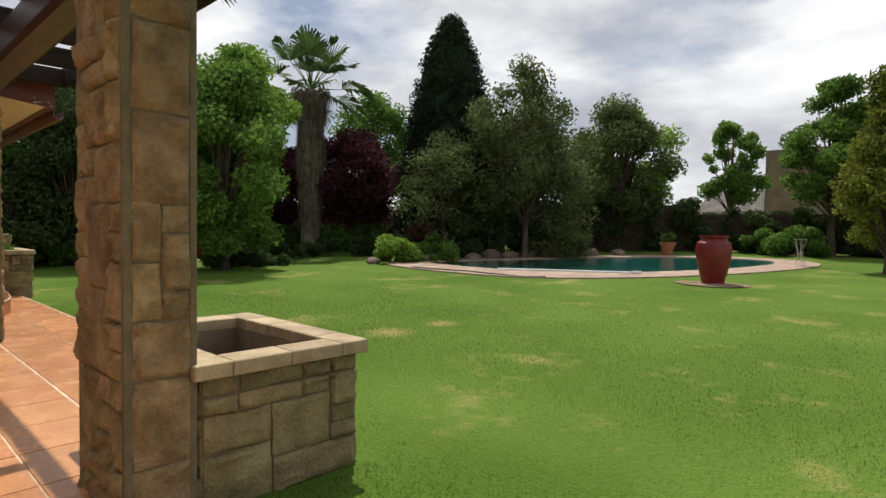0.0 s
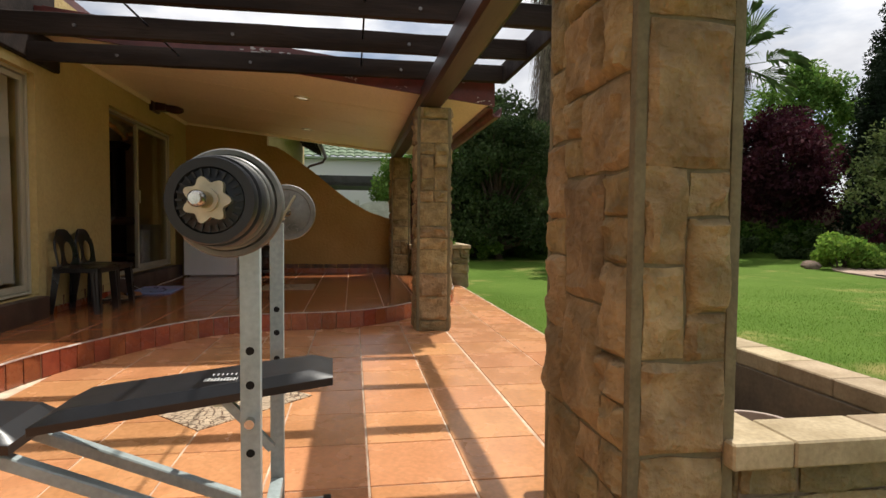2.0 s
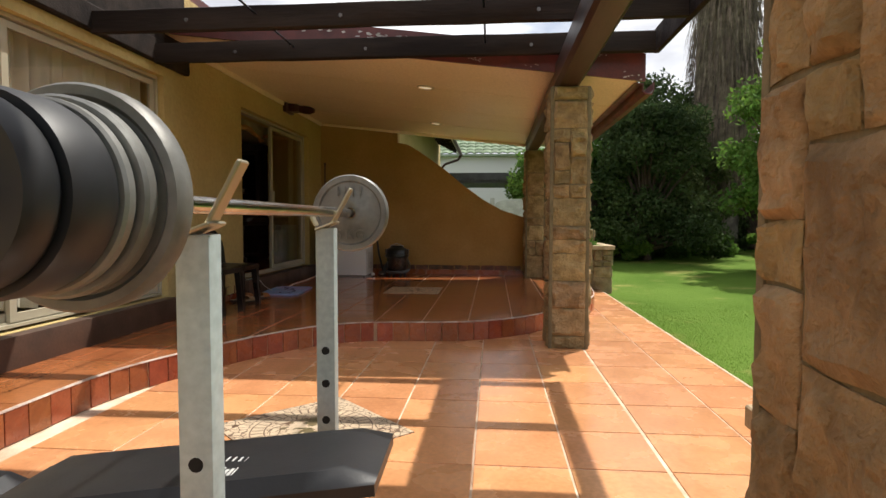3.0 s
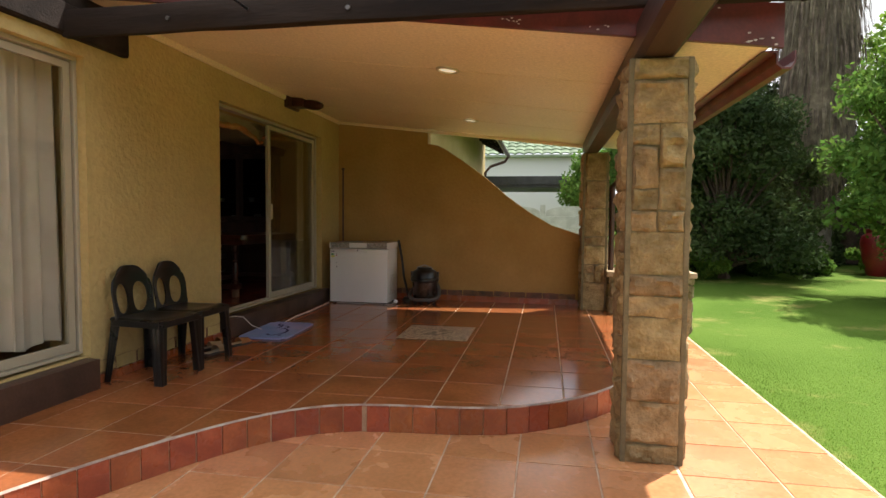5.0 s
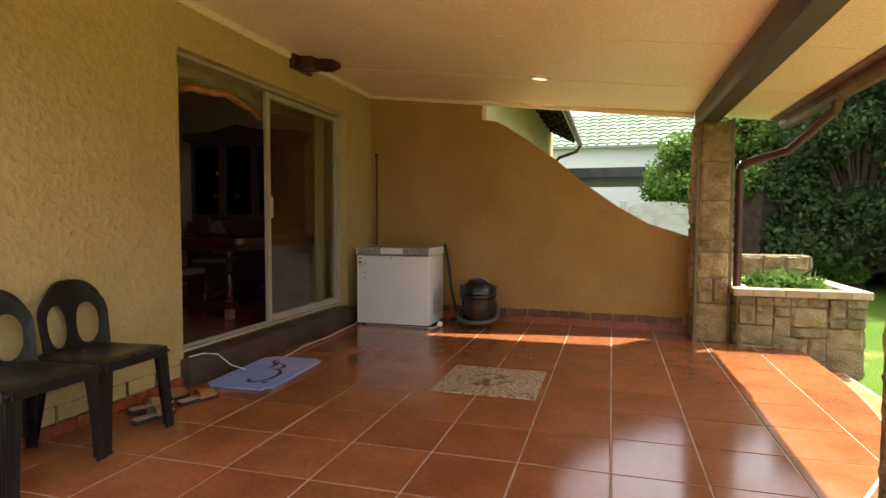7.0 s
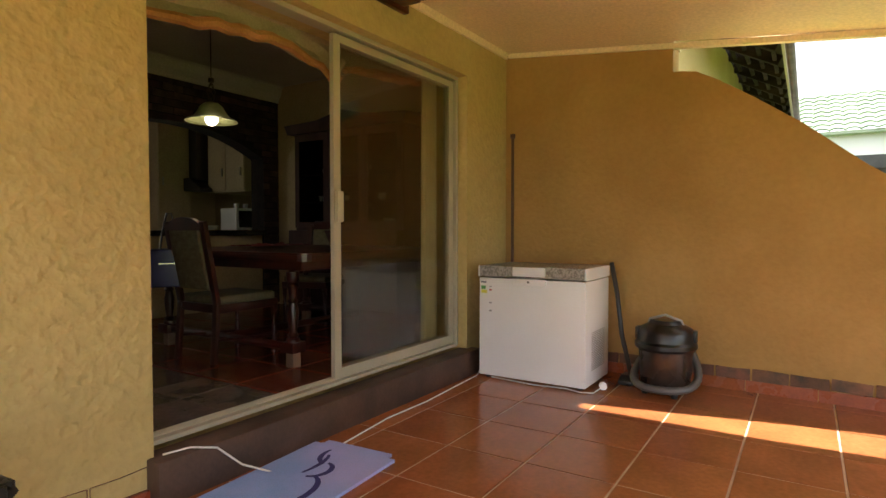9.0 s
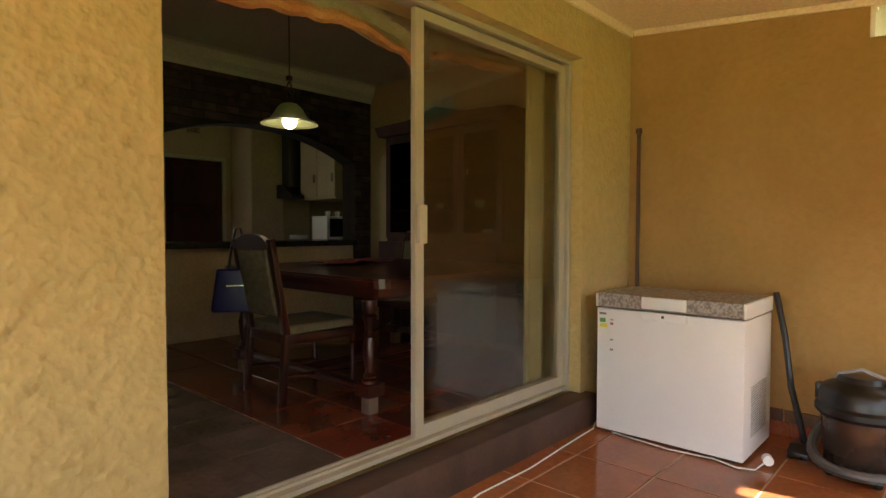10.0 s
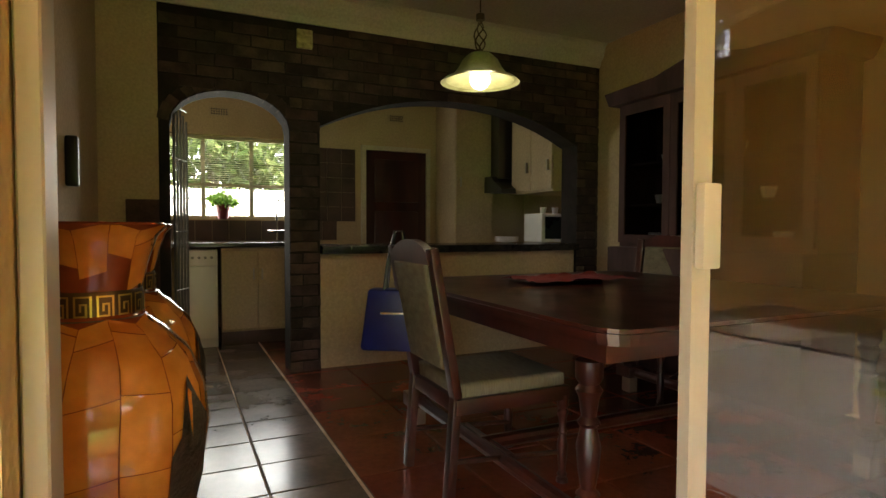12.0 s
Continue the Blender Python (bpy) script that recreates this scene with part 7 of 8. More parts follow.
for s in (-1, 1):
    part("clip", bevelled(boxes((-0.03, 0.03, s * 0.185 - 0.012, s * 0.185 + 0.012, 0.36, 0.44)), 0.006, 2), M_PLASTIC, head)
bm = bmesh.new()
pts = []
for k in range(60):
    a = -2.6 + k * 5.2 / 59
    z = 0.065 + 0.26 * (abs(a) / 2.6) ** 3
    pts.append((0.205 * math.cos(a), 0.205 * math.sin(a), z))
radii = [0.024 + 0.003 * (k % 2) for k in range(60)]
tube(bm, pts, 0.025, 10, radii=radii)
part("hose", bm, plain("hose_grey", (0.085, 0.08, 0.078), 0.45), vac, "dark grey ribbed hose")
for k in range(4):
    a = k * 1.57 + 0.6
    bm = bmesh.new()
    lathe(bm, [(0.02, 0), (0.025, 0.02), (0.02, 0.045)], 12, (0.14 * math.cos(a), 0.14 * math.sin(a), 0))
    part("castor", bm, M_PLASTIC, vac)
wand = thing("vacuum_wand", "black vacuum wand with floor head leaning on the wall", "vacuum wand", (-10.52, -1.36, P + 0.008))
bm = bmesh.new()
tube(bm, [(0.02, 0.02, 0.04), (0.0, -0.06, 0.35), (-0.03, -0.10, 0.62), (-0.08, -0.16, 0.86)], 0.017, 10)
part("tube", bm, M_PLASTIC, wand)
bm = bmesh.new()
prism(bm, [(-0.08, 0), (0.13, 0), (0.13, 0.03), (0.06, 0.06), (-0.08, 0.05)], "y", -0.05, 0.05)
part("floor_head", bevelled(bm, 0.008, 2), M_PLASTIC, wand)
pipe = thing("wall_pipe", "thin brown painted pipe with cap up the wall", "pipe", (-10.785, -2.43, P + 0.008))
bm = bmesh.new()
tube(bm, [(0, 0, 0), (0, 0, 1.89)], 0.013, 10)
tube(bm, [(0, 0, 1.89), (0, 0, 1.925)], 0.022, 10)
part("pipe", bm, M_PIPE, pipe)

# plug and cable
cable = thing("power_cable", "thin white extension cable trailing along the door step", "cable", (-7.62, WALL_Y + 0.03, F - 0.01))
bm = bmesh.new()
way = [(-0.0, 0.0, 0.0), (-0.10, 0.03, 0.004), (-0.2, 0.075, -0.02), (-0.3, 0.11, -0.12), (-0.42, 0.17, -0.185), (-0.6, 0.22, -0.188), (-0.9, 0.19, -0.188), (-1.3, 0.14, -0.188), (-1.7, 0.15, -0.188), (-2.1, 0.12, -0.188), (-2.45, 0.10, -0.188), (-2.6, 0.04, -0.19), (-2.72, 0.08, -0.195), (-2.9, 0.12, -0.195)]
fine = []
for a, b in zip(way, way[1:]):
    for t in (0, 0.25, 0.5, 0.75):
        fine.append(tuple(p + (q - p) * t for p, q in zip(a, b)))
tube(bm, fine, 0.0042, 6)
part("cable", bm, plain("cable_white", (0.7, 0.68, 0.64), 0.5), cable)
plug = thing("power_plug", "white plug on a loop of cable beside the freezer", "plug", (-10.2, -1.46, P + 0.01))
bm = bmesh.new()
tube(bm, [(0.0, 0, 0.03), (0.05, 0.02, 0.035)], 0.026, 10)
part("plug", bm, M_WHITE, plug)
bm = bmesh.new()
tube(bm, [(0.05, 0.0, 0.02), (0.14, -0.02, 0.006), (0.17, -0.10, 0.005), (0.13, -0.22, 0.005), (0.16, -0.45, 0.005), (0.12, -0.8, 0.005)], 0.004, 6)
part("cord", bm, bpy.data.materials["cable_white"], plug)

# bath mat with printed loops
mat_ob = thing("bath_mat", "lilac blue bath mat with dark printed curls", "mat", (-8.045, -2.14, P + 0.009), turn=3.5)
bm = boxes((-0.425, 0.425, -0.245, 0.245, 0, 0.014))
bmesh.ops.bevel(bm, geom=[e for e in bm.edges if abs(e.verts[0].co.z - e.verts[1].co.z) > 0.01], offset=0.05, segments=5, affect="EDGES")
part("pad", bm, surf("lilac_pile", (0.36, 0.36, 0.66), (0.22, 0.33, 0.62), 0.95, 2.2, 200, 0.5, 0.003), mat_ob)
navy = plain("navy_print", (0.03, 0.025, 0.14), 0.9)


def ribbon(pts, w):
    """A printed stroke that swells in the middle."""
    bm = bmesh.new()
    pts = [Vector(p) for p in pts]
    prev = None
    for i, p in enumerate(pts):
        way = (pts[min(i + 1, len(pts) - 1)] - pts[max(i - 1, 0)]).normalized()
        n = Vector((-way.y, way.x)) * w * (0.5 + 0.5 * math.sin(math.pi * (i + 0.6) / len(pts)))
        q = (bm.verts.new((p.x + n.x, p.y + n.y, 0.0152)), bm.verts.new((p.x - n.x, p.y - n.y, 0.0152)))
        if prev:
            bm.faces.new((prev[0], prev[1], q[1], q[0]))
        prev = q
    part("printed_curl", bm, navy, mat_ob, "dark blue printed curl")


def curl(cx, cy, rx, ry, a0, a1, n=24):
    return [(cx + rx * math.cos(math.radians(a0 + (a1 - a0) * k / n)), cy + ry * math.sin(math.radians(a0 + (a1 - a0) * k / n))) for k in range(n + 1)]


ribbon(curl(0.12, 0.02, 0.17, 0.11, 175, 20), 0.015)
ribbon(curl(0.24, 0.04, 0.05, 0.05, 60, -110), 0.014)
ribbon(curl(-0.11, -0.01, 0.08, 0.07, 10, 175), 0.014)
ribbon(curl(-0.13, -0.10, 0.16, 0.07, 150, 60), 0.012)
ribbon(curl(-0.30, 0.0, 0.13, 0.10, -100, -10), 0.013)
bm = bmesh.new()
lathe(bm, [(0.022, 0.0145), (0.002, 0.0155)], 14, (0.28, 0.13, 0), close=False)
part("printed_dot", bm, bpy.data.materials["navy_print"], mat_ob)

# shoes by the wall
for i, (x, y, turn, col) in enumerate(((-7.12, -2.33, 150, (0.35, 0.25, 0.15)), (-7.30, -2.36, 165, (0.25, 0.10, 0.03)), (-7.34, -2.18, 160, (0.3, 0.12, 0.035)), (-7.0, -2.2, 170, (0.30, 0.2, 0.12)))):
    sh = thing("sandal", "worn slip-on sandal lying beside the wall", "shoe", (x, y, P + 0.009), "sandals", turn)
    bm = bmesh.new()
    outline = [(-0.13, -0.02), (-0.12, -0.035), (-0.03, -0.03), (0.06, -0.045), (0.12, -0.03), (0.135, 0.0), (0.12, 0.03), (0.05, 0.042), (-0.03, 0.03), (-0.12, 0.035), (-0.13, 0.02)]
    prism(bm, outline, "z", 0, 0.022)
    part("sole", bm, plain("sole_%d" % i, (0.03, 0.025, 0.022), 0.7), sh, smooth=False)
    bm = bmesh.new()
    prism(bm, [(x * 0.94, y * 0.9) for x, y in outline], "z", 0.0225, 0.027)
    part("insole", bm, plain("insole_%d" % i, (0.42, 0.33, 0.24), 0.8), sh, smooth=False)
    bm = bmesh.new()
    rows = []
    for j in range(5):
        xx = -0.01 + j * 0.026
        rows.append([bm.verts.new((xx, 0.048 * math.cos(a), 0.02 + (0.055 - j * 0.004) * math.sin(a))) for a in np.linspace(0, math.pi, 9)])
    for a, b in zip(rows, rows[1:]):
        for k in range(8):
            bm.faces.new((a[k], a[k + 1], b[k + 1], b[k]))
    part("strap", bm, plain("strap_%d" % i, col, 0.6), sh)

# plastic monobloc chairs
def back_shape(u, v):
    """A point of the chair's shell back: u across (-1..1), v up (0..1)."""
    half = 0.200 + 0.012 * v - 0.055 * max(0, v - 0.5) ** 2 * 4
    y = u * half
    z = 0.45 + 0.365 * v * (1 - 0.20 * abs(u) ** 3.2 * v)
    x = -0.180 - 0.045 * v + 0.035 * u * u + 0.012 * max(0, v - 0.85) / 0.15
    return Vector((x, y, z))


def plastic_chair():
    ob = thing("plastic_chair", "black moulded plastic chair with two openings in its back", "chair", (0, 0, 0), "plastic chairs")
    bm = bmesh.new()
    N, M = 56, 48
    spot = {}
    grid = []
    for j in range(M + 1):
        row = []
        for i in range(N + 1):
            u, v = -1 + 2 * i / N, j / M
            w = bm.verts.new(back_shape(u, v))
            spot[w] = (u, v)
            row.append(w)
        grid.append(row)

    def inside(u, v):
        c = 0.43 + 0.06 * v
        return abs((abs(u) - c) / 0.32) ** 2.4 + abs((v - 0.35) / 0.30) ** 2.4
    for j in range(M):
        for i in range(N):
            if inside(-1 + 2 * (i + 0.5) / N, (j + 0.5) / M) >= 1:
                bm.faces.new((grid[j][i], grid[j][i + 1], grid[j + 1][i + 1], grid[j + 1][i]))
    bmesh.ops.delete(bm, geom=[v for v in bm.verts if not v.link_faces], context="VERTS")
    for w in bm.verts:
        u, v = spot[w]
        k = inside(u, v)
        if w.is_boundary and abs(u) < 0.95 and 0.01 < v < 0.9:
            c = math.copysign(0.43 + 0.06 * v, u)
            g = k ** (-1 / 2.4)
            w.co = back_shape(c + (u - c) * g, 0.35 + (v - 0.35) * g)
    bmesh.ops.recalc_face_normals(bm, faces=bm.faces[:])
    bmesh.ops.solidify(bm, geom=bm.faces[:], thickness=0.012)
    part("backrest", bm, M_PLASTIC, ob)
    bm = bmesh.new()
    N = 18
    grid = []
    for j in range(N + 1):
        row = []
        for i in range(N + 1):
            u, v = -1 + 2 * i / N, j / N
            half = 0.19 + 0.035 * v
            x = -0.20 + 0.44 * v
            dip = 0.018 * (1 - u * u) * math.sin(v * math.pi)
            lip = 0.025 * max(0, v - 0.88) / 0.12 + 0.014 * max(0, abs(u) - 0.86) / 0.14
            row.append(bm.verts.new((x, u * half, 0.458 - dip - lip)))
        grid.append(row)
    for j in range(N):
        for i in range(N):
            bm.faces.new((grid[j][i], grid[j][i + 1], grid[j + 1][i + 1], grid[j + 1][i]))
    bmesh.ops.recalc_face_normals(bm, faces=bm.faces[:])
    bmesh.ops.solidify(bm, geom=bm.faces[:], thickness=0.012)
    part("seat", bm, M_PLASTIC, ob)
    for a, b, name in (((-0.18, -0.195), (0.22, -0.222), "seat_skirt"), ((-0.18, 0.195), (0.22, 0.222), "seat_skirt"), ((0.236, -0.20), (0.236, 0.20), "seat_skirt")):
        bm = bmesh.new()
        bar(bm, (*a, 0.42), (*b, 0.42), 0.010, 0.045)
        part(name, bevelled(bm, 0.003, 1), M_PLASTIC, ob)
    for sx, sy in ((1, 1), (1, -1), (-1, 1), (-1, -1)):
        x0, x1 = (0.225, 0.245) if sx > 0 else (-0.19, -0.225)
        y0, y1 = (0.215 * sy, 0.235 * sy) if sx > 0 else (0.185 * sy, 0.22 * sy)
        bm = bmesh.new()
        rings = []
        for t in (0, 0.06, 0.55, 0.97, 1):
            cx, cy, z = x0 + (x1 - x0) * t, y0 + (y1 - y0) * t, 0.445 * (1 - t)
            w = (0.088 if sx > 0 else 0.07) - 0.026 * t
            if t == 1:
                w += 0.004
            ring = [(0, 0), (-0.18, 0.04), (-0.36, 0), (-0.54, 0.04), (-0.75, 0), (-1, 0.05), (-1, 0.18), (-0.2, 0.18), (-0.18, 1), (0, 1), (-0.03, 0.6), (0, 0.3)]
            rings.append([bm.verts.new((cx + a * w * sx, cy - b * w * 0.8 * sy, z)) for a, b in ring])
        m = len(rings[0])
        for a, b in zip(rings, rings[1:]):
            for k in range(m):
                bm.faces.new((a[k], a[(k + 1) % m], b[(k + 1) % m], b[k]))
        bm.faces.new(rings[0])
        bm.faces.new(rings[-1][::-1])
        part("leg", bm, M_PLASTIC, ob, smooth=False)
    return ob


pc = plastic_chair()
copy_thing(pc, pose(-6.715, -2.262, P + 0.008, 0, 0, 91))
pc.matrix_world = pose(-6.268, -2.25, P + 0.008, 0, 0, 89)

# brick plinth course
pr = thing("plinth_course", "row of rough clinker bricks along the end wall foot", "plinth", (end_x(-1.95) + 0.004, -1.95, P), turn=-3.5)
plinth_run(pr, (0, 0, 0), 90, 2.95, random.Random(3))
sk = thing("skirting_tiles", "red glazed skirting tiles below the brick course", "skirting", (end_x(-2.3) + 0.002, -2.3, P + 0.006), turn=-3.5)
for k in range(8):
    part("tile", boxes((0, 0.012, k * 0.42 + 0.003, k * 0.42 + 0.417, 0, 0.078)), M_RISER, sk, smooth=False)
pr = thing("plinth_course", "row of rough clinker bricks along the house wall foot", "plinth", (-7.58, WALL_Y + 0.004, P))
plinth_run(pr, (0, 0, 0), 0, 1.62, random.Random(4), 0.09, 0.07)
sk = thing("skirting_tiles", "red glazed skirting tiles along the house wall", "skirting", (-7.58, WALL_Y + 0.002, P + 0.006))
for k in range(4):
    part("tile", boxes((k * 0.41 + 0.003, k * 0.41 + 0.407, 0, 0.02, 0, 0.062)), M_RISER, sk, smooth=False)

# weight bench with a loaded barbell
M_STEELP = surf("grey_powder_coat", (0.36, 0.42, 0.42), (0.29, 0.34, 0.34), 0.35, 5, 60, 0.06, 0.001)
M_VINYL = surf("black_vinyl", (0.012, 0.012, 0.014), (0.008, 0.008, 0.009), 0.36, 6, 160, 0.25, 0.001)
M_CHROME = surf("worn_chrome", (0.70, 0.68, 0.64), (0.45, 0.40, 0.33), 0.18, 10, 60, 0.1, 0.001, metal=1.0)
bench = thing("weight_bench", "grey steel weight bench with a black padded board", "weight bench", (-1.95, 0.11, 0.008), turn=2.0)
hole_m = plain("hole_black", (0.004, 0.004, 0.004), 0.9)
for sx in (-1, 1):
    px = sx * 0.345
    bm = bevelled(boxes((px - 0.0195, px + 0.0195, -0.024, 0.024, 0.03, 1.08)), 0.004, 2)
    post = part("upright", bm, M_STEELP, bench)
    face = 0.0245
    for z in (0.51, 0.585, 0.68, 0.765):
        for fx in (-1, 1):
            bm = bmesh.new()
            tube(bm, [(px + fx * 0.0190, 0, z), (px + fx * 0.0202, 0, z)], 0.0105, 16)
            part("pin_hole", bm, hole_m, post, "dark round pin hole")
    bm = bmesh.new()
    bar(bm, (px, -0.024, 1.075), (px, 0.028, 1.095), 0.055, 0.006)
    bar(bm, (px, 0.016, 1.09), (px, 0.065, 1.18), 0.030, 0.007)
    bar(bm, (px, -0.026, 1.085), (px, -0.042, 1.12), 0.030, 0.007)
    part("bar_cradle", bevelled(bm, 0.002, 1), plain("worn_cradle", (0.42, 0.38, 0.28), 0.4, 0.7) if "worn_cradle" not in bpy.data.materials else bpy.data.materials["worn_cradle"], post, "worn steel bar cradle")
    part("foot_rail", bevelled(boxes((px - 0.025, px + 0.025, -0.20, 0.17, 0.0, 0.04)), 0.004, 2), M_STEELP, bench)
    part("end_cap", bevelled(boxes((px - 0.028, px + 0.028, 0.165, 0.195, 0.0, 0.045)), 0.004, 2), M_PLASTIC, bench)
part("cross_rail", bevelled(boxes((-0.32, 0.32, -0.022, 0.022, 0.10, 0.145)), 0.004, 2), M_STEELP, bench)
bm = bmesh.new()
tube(bm, [(0.33, 0, 0.59), (0.39, 0, 0.59)], 0.012, 12)
tube(bm, [(-0.38, 0, 0.59), (-0.33, 0, 0.59)], 0.012, 12)
part("locking_pin", bm, M_CHROME, bench)
for x in (-0.10, 0.10):
    bm = bmesh.new()
    bar(bm, (x, 0.02, 0.13), (x, -0.72, 0.45), 0.038, 0.038, (1, 0, 0))
    bar(bm, (x, -0.72, 0.45), (x, -1.35, 0.44), 0.038, 0.038, (1, 0, 0))
    part("frame_tube", bevelled(bm, 0.004, 1), M_STEELP, bench)
bm = bmesh.new()
bar(bm, (0, -1.2, 0.43), (0, -1.3, 0.02), 0.04, 0.04, (1, 0, 0))
bar(bm, (-0.25, -1.3, 0.02), (0.25, -1.3, 0.02), 0.04, 0.04)
part("rear_leg", bevelled(bm, 0.004, 1), M_STEELP, bench)
bm = bmesh.new()
bar(bm, (0.05, -0.12, 0.56), (0.05, 0.02, 0.40), 0.025, 0.025, (1, 0, 0))
part("back_support", bm, M_STEELP, bench)


def pad(p0, p1, w0, w1, thick, name):
    bm = bmesh.new()
    N, M = 12, 12
    top, bot = [], []
    a, b = Vector(p0), Vector(p1)
    for j in range(M + 1):
        v = j / M
        ev = min(1, min(v, 1 - v) * 9)
        rowt, rowb = [], []
        for i in range(N + 1):
            u = -1 + 2 * i / N
            eu = min(1, (1 - abs(u)) * 5)
            w = w0 + (w1 - w0) * v
            c = a + (b - a) * v
            e = math.sqrt(max(0, min(ev, 1) * (2 - ev))) * math.sqrt(max(0, eu * (2 - eu)))
            rowt.append(bm.verts.new((c.x + u * w / 2, c.y, c.z + thick * (0.45 + 0.55 * e))))
            rowb.append(bm.verts.new((c.x + u * w / 2 * 0.98, c.y, c.z)))
        top.append(rowt)
        bot.append(rowb)
    for j in range(M):
        for i in range(N):
            bm.faces.new((top[j][i], top[j][i + 1], top[j + 1][i + 1], top[j + 1][i]))
            bm.faces.new((bot[j][i + 1], bot[j][i], bot[j + 1][i], bot[j + 1][i + 1]))
    for j in range(M):
        bm.faces.new((top[j][0], top[j + 1][0], bot[j + 1][0], bot[j][0]))
        bm.faces.new((top[j + 1][N], top[j][N], bot[j][N], bot[j + 1][N]))
    for i in range(N):
        bm.faces.new((top[0][i + 1], top[0][i], bot[0][i], bot[0][i + 1]))
        bm.faces.new((top[M][i], top[M][i + 1], bot[M][i + 1], bot[M][i]))
    return part(name, bm, M_VINYL, bench, "glossy black vinyl pad")


backpad = pad((-0.02, 0.20, 0.598), (0, -0.60, 0.505), 0.25, 0.29, 0.052, "back_pad")
pad((0, -0.64, 0.46), (0, -1.12, 0.50), 0.30, 0.27, 0.06, "seat_pad")
bm = bmesh.new()
rngp = random.Random(2)
for k in range(14):
    y = -0.05 - k * 0.009
    bar(bm, (0.04 + 0.004 * (k % 3), y, 0.6175), (0.075, y, 0.6175), 0.006, 0.0006)
for k in range(9):
    y = -0.05 - k * 0.013
    bar(bm, (-0.01, y, 0.6175), (0.012, y, 0.6175), 0.004, 0.0006)
part("printed_mark", bm, plain("faded_white_print", (0.45, 0.45, 0.44), 0.7), backpad, "faded white print")

# barbell
bell = thing("barbell", "chrome barbell loaded with worn weight plates", "barbell", (-1.95, 0.115, 1.128))
def along_x(pts, r, seg=16):
    bm = bmesh.new()
    tube(bm, pts, r, seg)
    return bm
part("bar", along_x([(-0.72, 0, 0), (0.80, 0, 0)], 0.0125), M_CHROME, bell)
bm = bmesh.new()
k = 0
x = 0.70
while x < 0.80:
    tube(bm, [(x, 0, 0), (x + 0.003, 0, 0)], 0.0145, 14)
    x += 0.0062
part("thread", bm, plain("brass_thread", (0.42, 0.33, 0.17), 0.35, 0.8), bell, "brass coloured screw thread")
bm = bmesh.new()
tube(bm, [(0.80, 0, 0), (0.815, 0, 0), (0.824, 0, 0)], 0.014, 16, radii=[0.0145, 0.014, 0.010])
part("bar_end", bm, M_CHROME, bell)


def plate(x0, x1, r, material, label, dish=0.75):
    bm = bmesh.new()
    w = x1 - x0
    prof = [(0.016, w * 0.15), (0.035, 0), (0.045, w * 0.12), (r * dish, w * 0.18), (r * (dish + 0.04), 0.0), (r * 0.97, 0.0), (r, w * 0.2), (r, w * 0.8), (r * 0.97, w), (r * (dish + 0.04), w), (r * dish, w * 0.82), (0.045, w * 0.88), (0.035, w), (0.016, w * 0.85)]
    lathe(bm, prof, 48, close=False)
    for v in bm.verts:
        v.co = (x0 + v.co.z, v.co.x, v.co.y)
    return part("weight_plate", bm, material, bell, label)


M_IRON = surf("worn_grey_iron", (0.20, 0.20, 0.19), (0.11, 0.105, 0.095), 0.45, 7, 60, 0.3, 0.002, metal=0.35)
M_BLACKP = surf("black_vinyl_plate", (0.010, 0.011, 0.014), (0.007, 0.007, 0.009), 0.45, 6, 60, 0.1, 0.001)
plate(0.545, 0.575, 0.113, M_IRON, "large worn grey iron plate", 0.85)
plate(0.58, 0.60, 0.096, M_IRON, "worn grey iron plate", 0.85)
plate(0.605, 0.62, 0.090, M_IRON, "worn grey iron plate", 0.85)
plate(0.625, 0.68, 0.088, M_BLACKP, "thick black vinyl plate", 0.72)
front_plate = plate(0.683, 0.72, 0.081, M_BLACKP, "black vinyl plate", 0.72)
bm = bmesh.new()
bar(bm, (0.7215, 0.046, 0), (0.7215, 0.058, 0), 0.004, 0.006, (1, 0, 0))
rib_mesh = mesh_of(bm, "rib", M_BLACKP)
for k in range(24):
    rib = new("rib", rib_mesh)
    rib.parent = front_plate
    rib.rotation_euler = (k * math.tau / 24, 0, 0)
pf = plate(-0.545, -0.515, 0.110, M_IRON, "worn grey iron plate with raised lettering", 0.80)
bm = bmesh.new()
n = 8
prism(bm, [((0.037 + 0.0055 * math.cos(k * math.tau / 8)) * math.cos(k * math.tau / 56), (0.037 + 0.0055 * math.cos(k * math.tau / 8)) * math.sin(k * math.tau / 56)) for k in range(56)], "x", 0.725, 0.745)
tube(bm, [(0.722, 0, 0), (0.755, 0, 0)], 0.022, 16)
part("star_collar", bm, surf("zinc_collar", (0.55, 0.48, 0.36), (0.42, 0.36, 0.27), 0.4, 8, 60, 0.1, 0.001, metal=0.7), bell, "zinc star shaped collar")
for word, zc in (("I I I I", 0.060), ("5 KG", -0.062)):
    cu = bpy.data.curves.new("text", "FONT")
    cu.body = word
    cu.size = 0.04
    cu.extrude = 0.002
    cu.align_x, cu.align_y = "CENTER", "CENTER"
    tx = new("raised_lettering", cu)
    dg = bpy.context.evaluated_depsgraph_get()
    me = bpy.data.meshes.new_from_object(tx.evaluated_get(dg))
    bpy.data.objects.remove(tx)
    me.materials.clear()
    me.materials.append(M_IRON)
    o = new("raised_lettering", me)
    o.parent = pf
    o.matrix_local = Matrix.Translation((-0.514, 0.0, zc)) @ Matrix(((0, 0, 1, 0), (1, 0, 0, 0), (0, 1, 0, 0), (0, 0, 0, 1)))

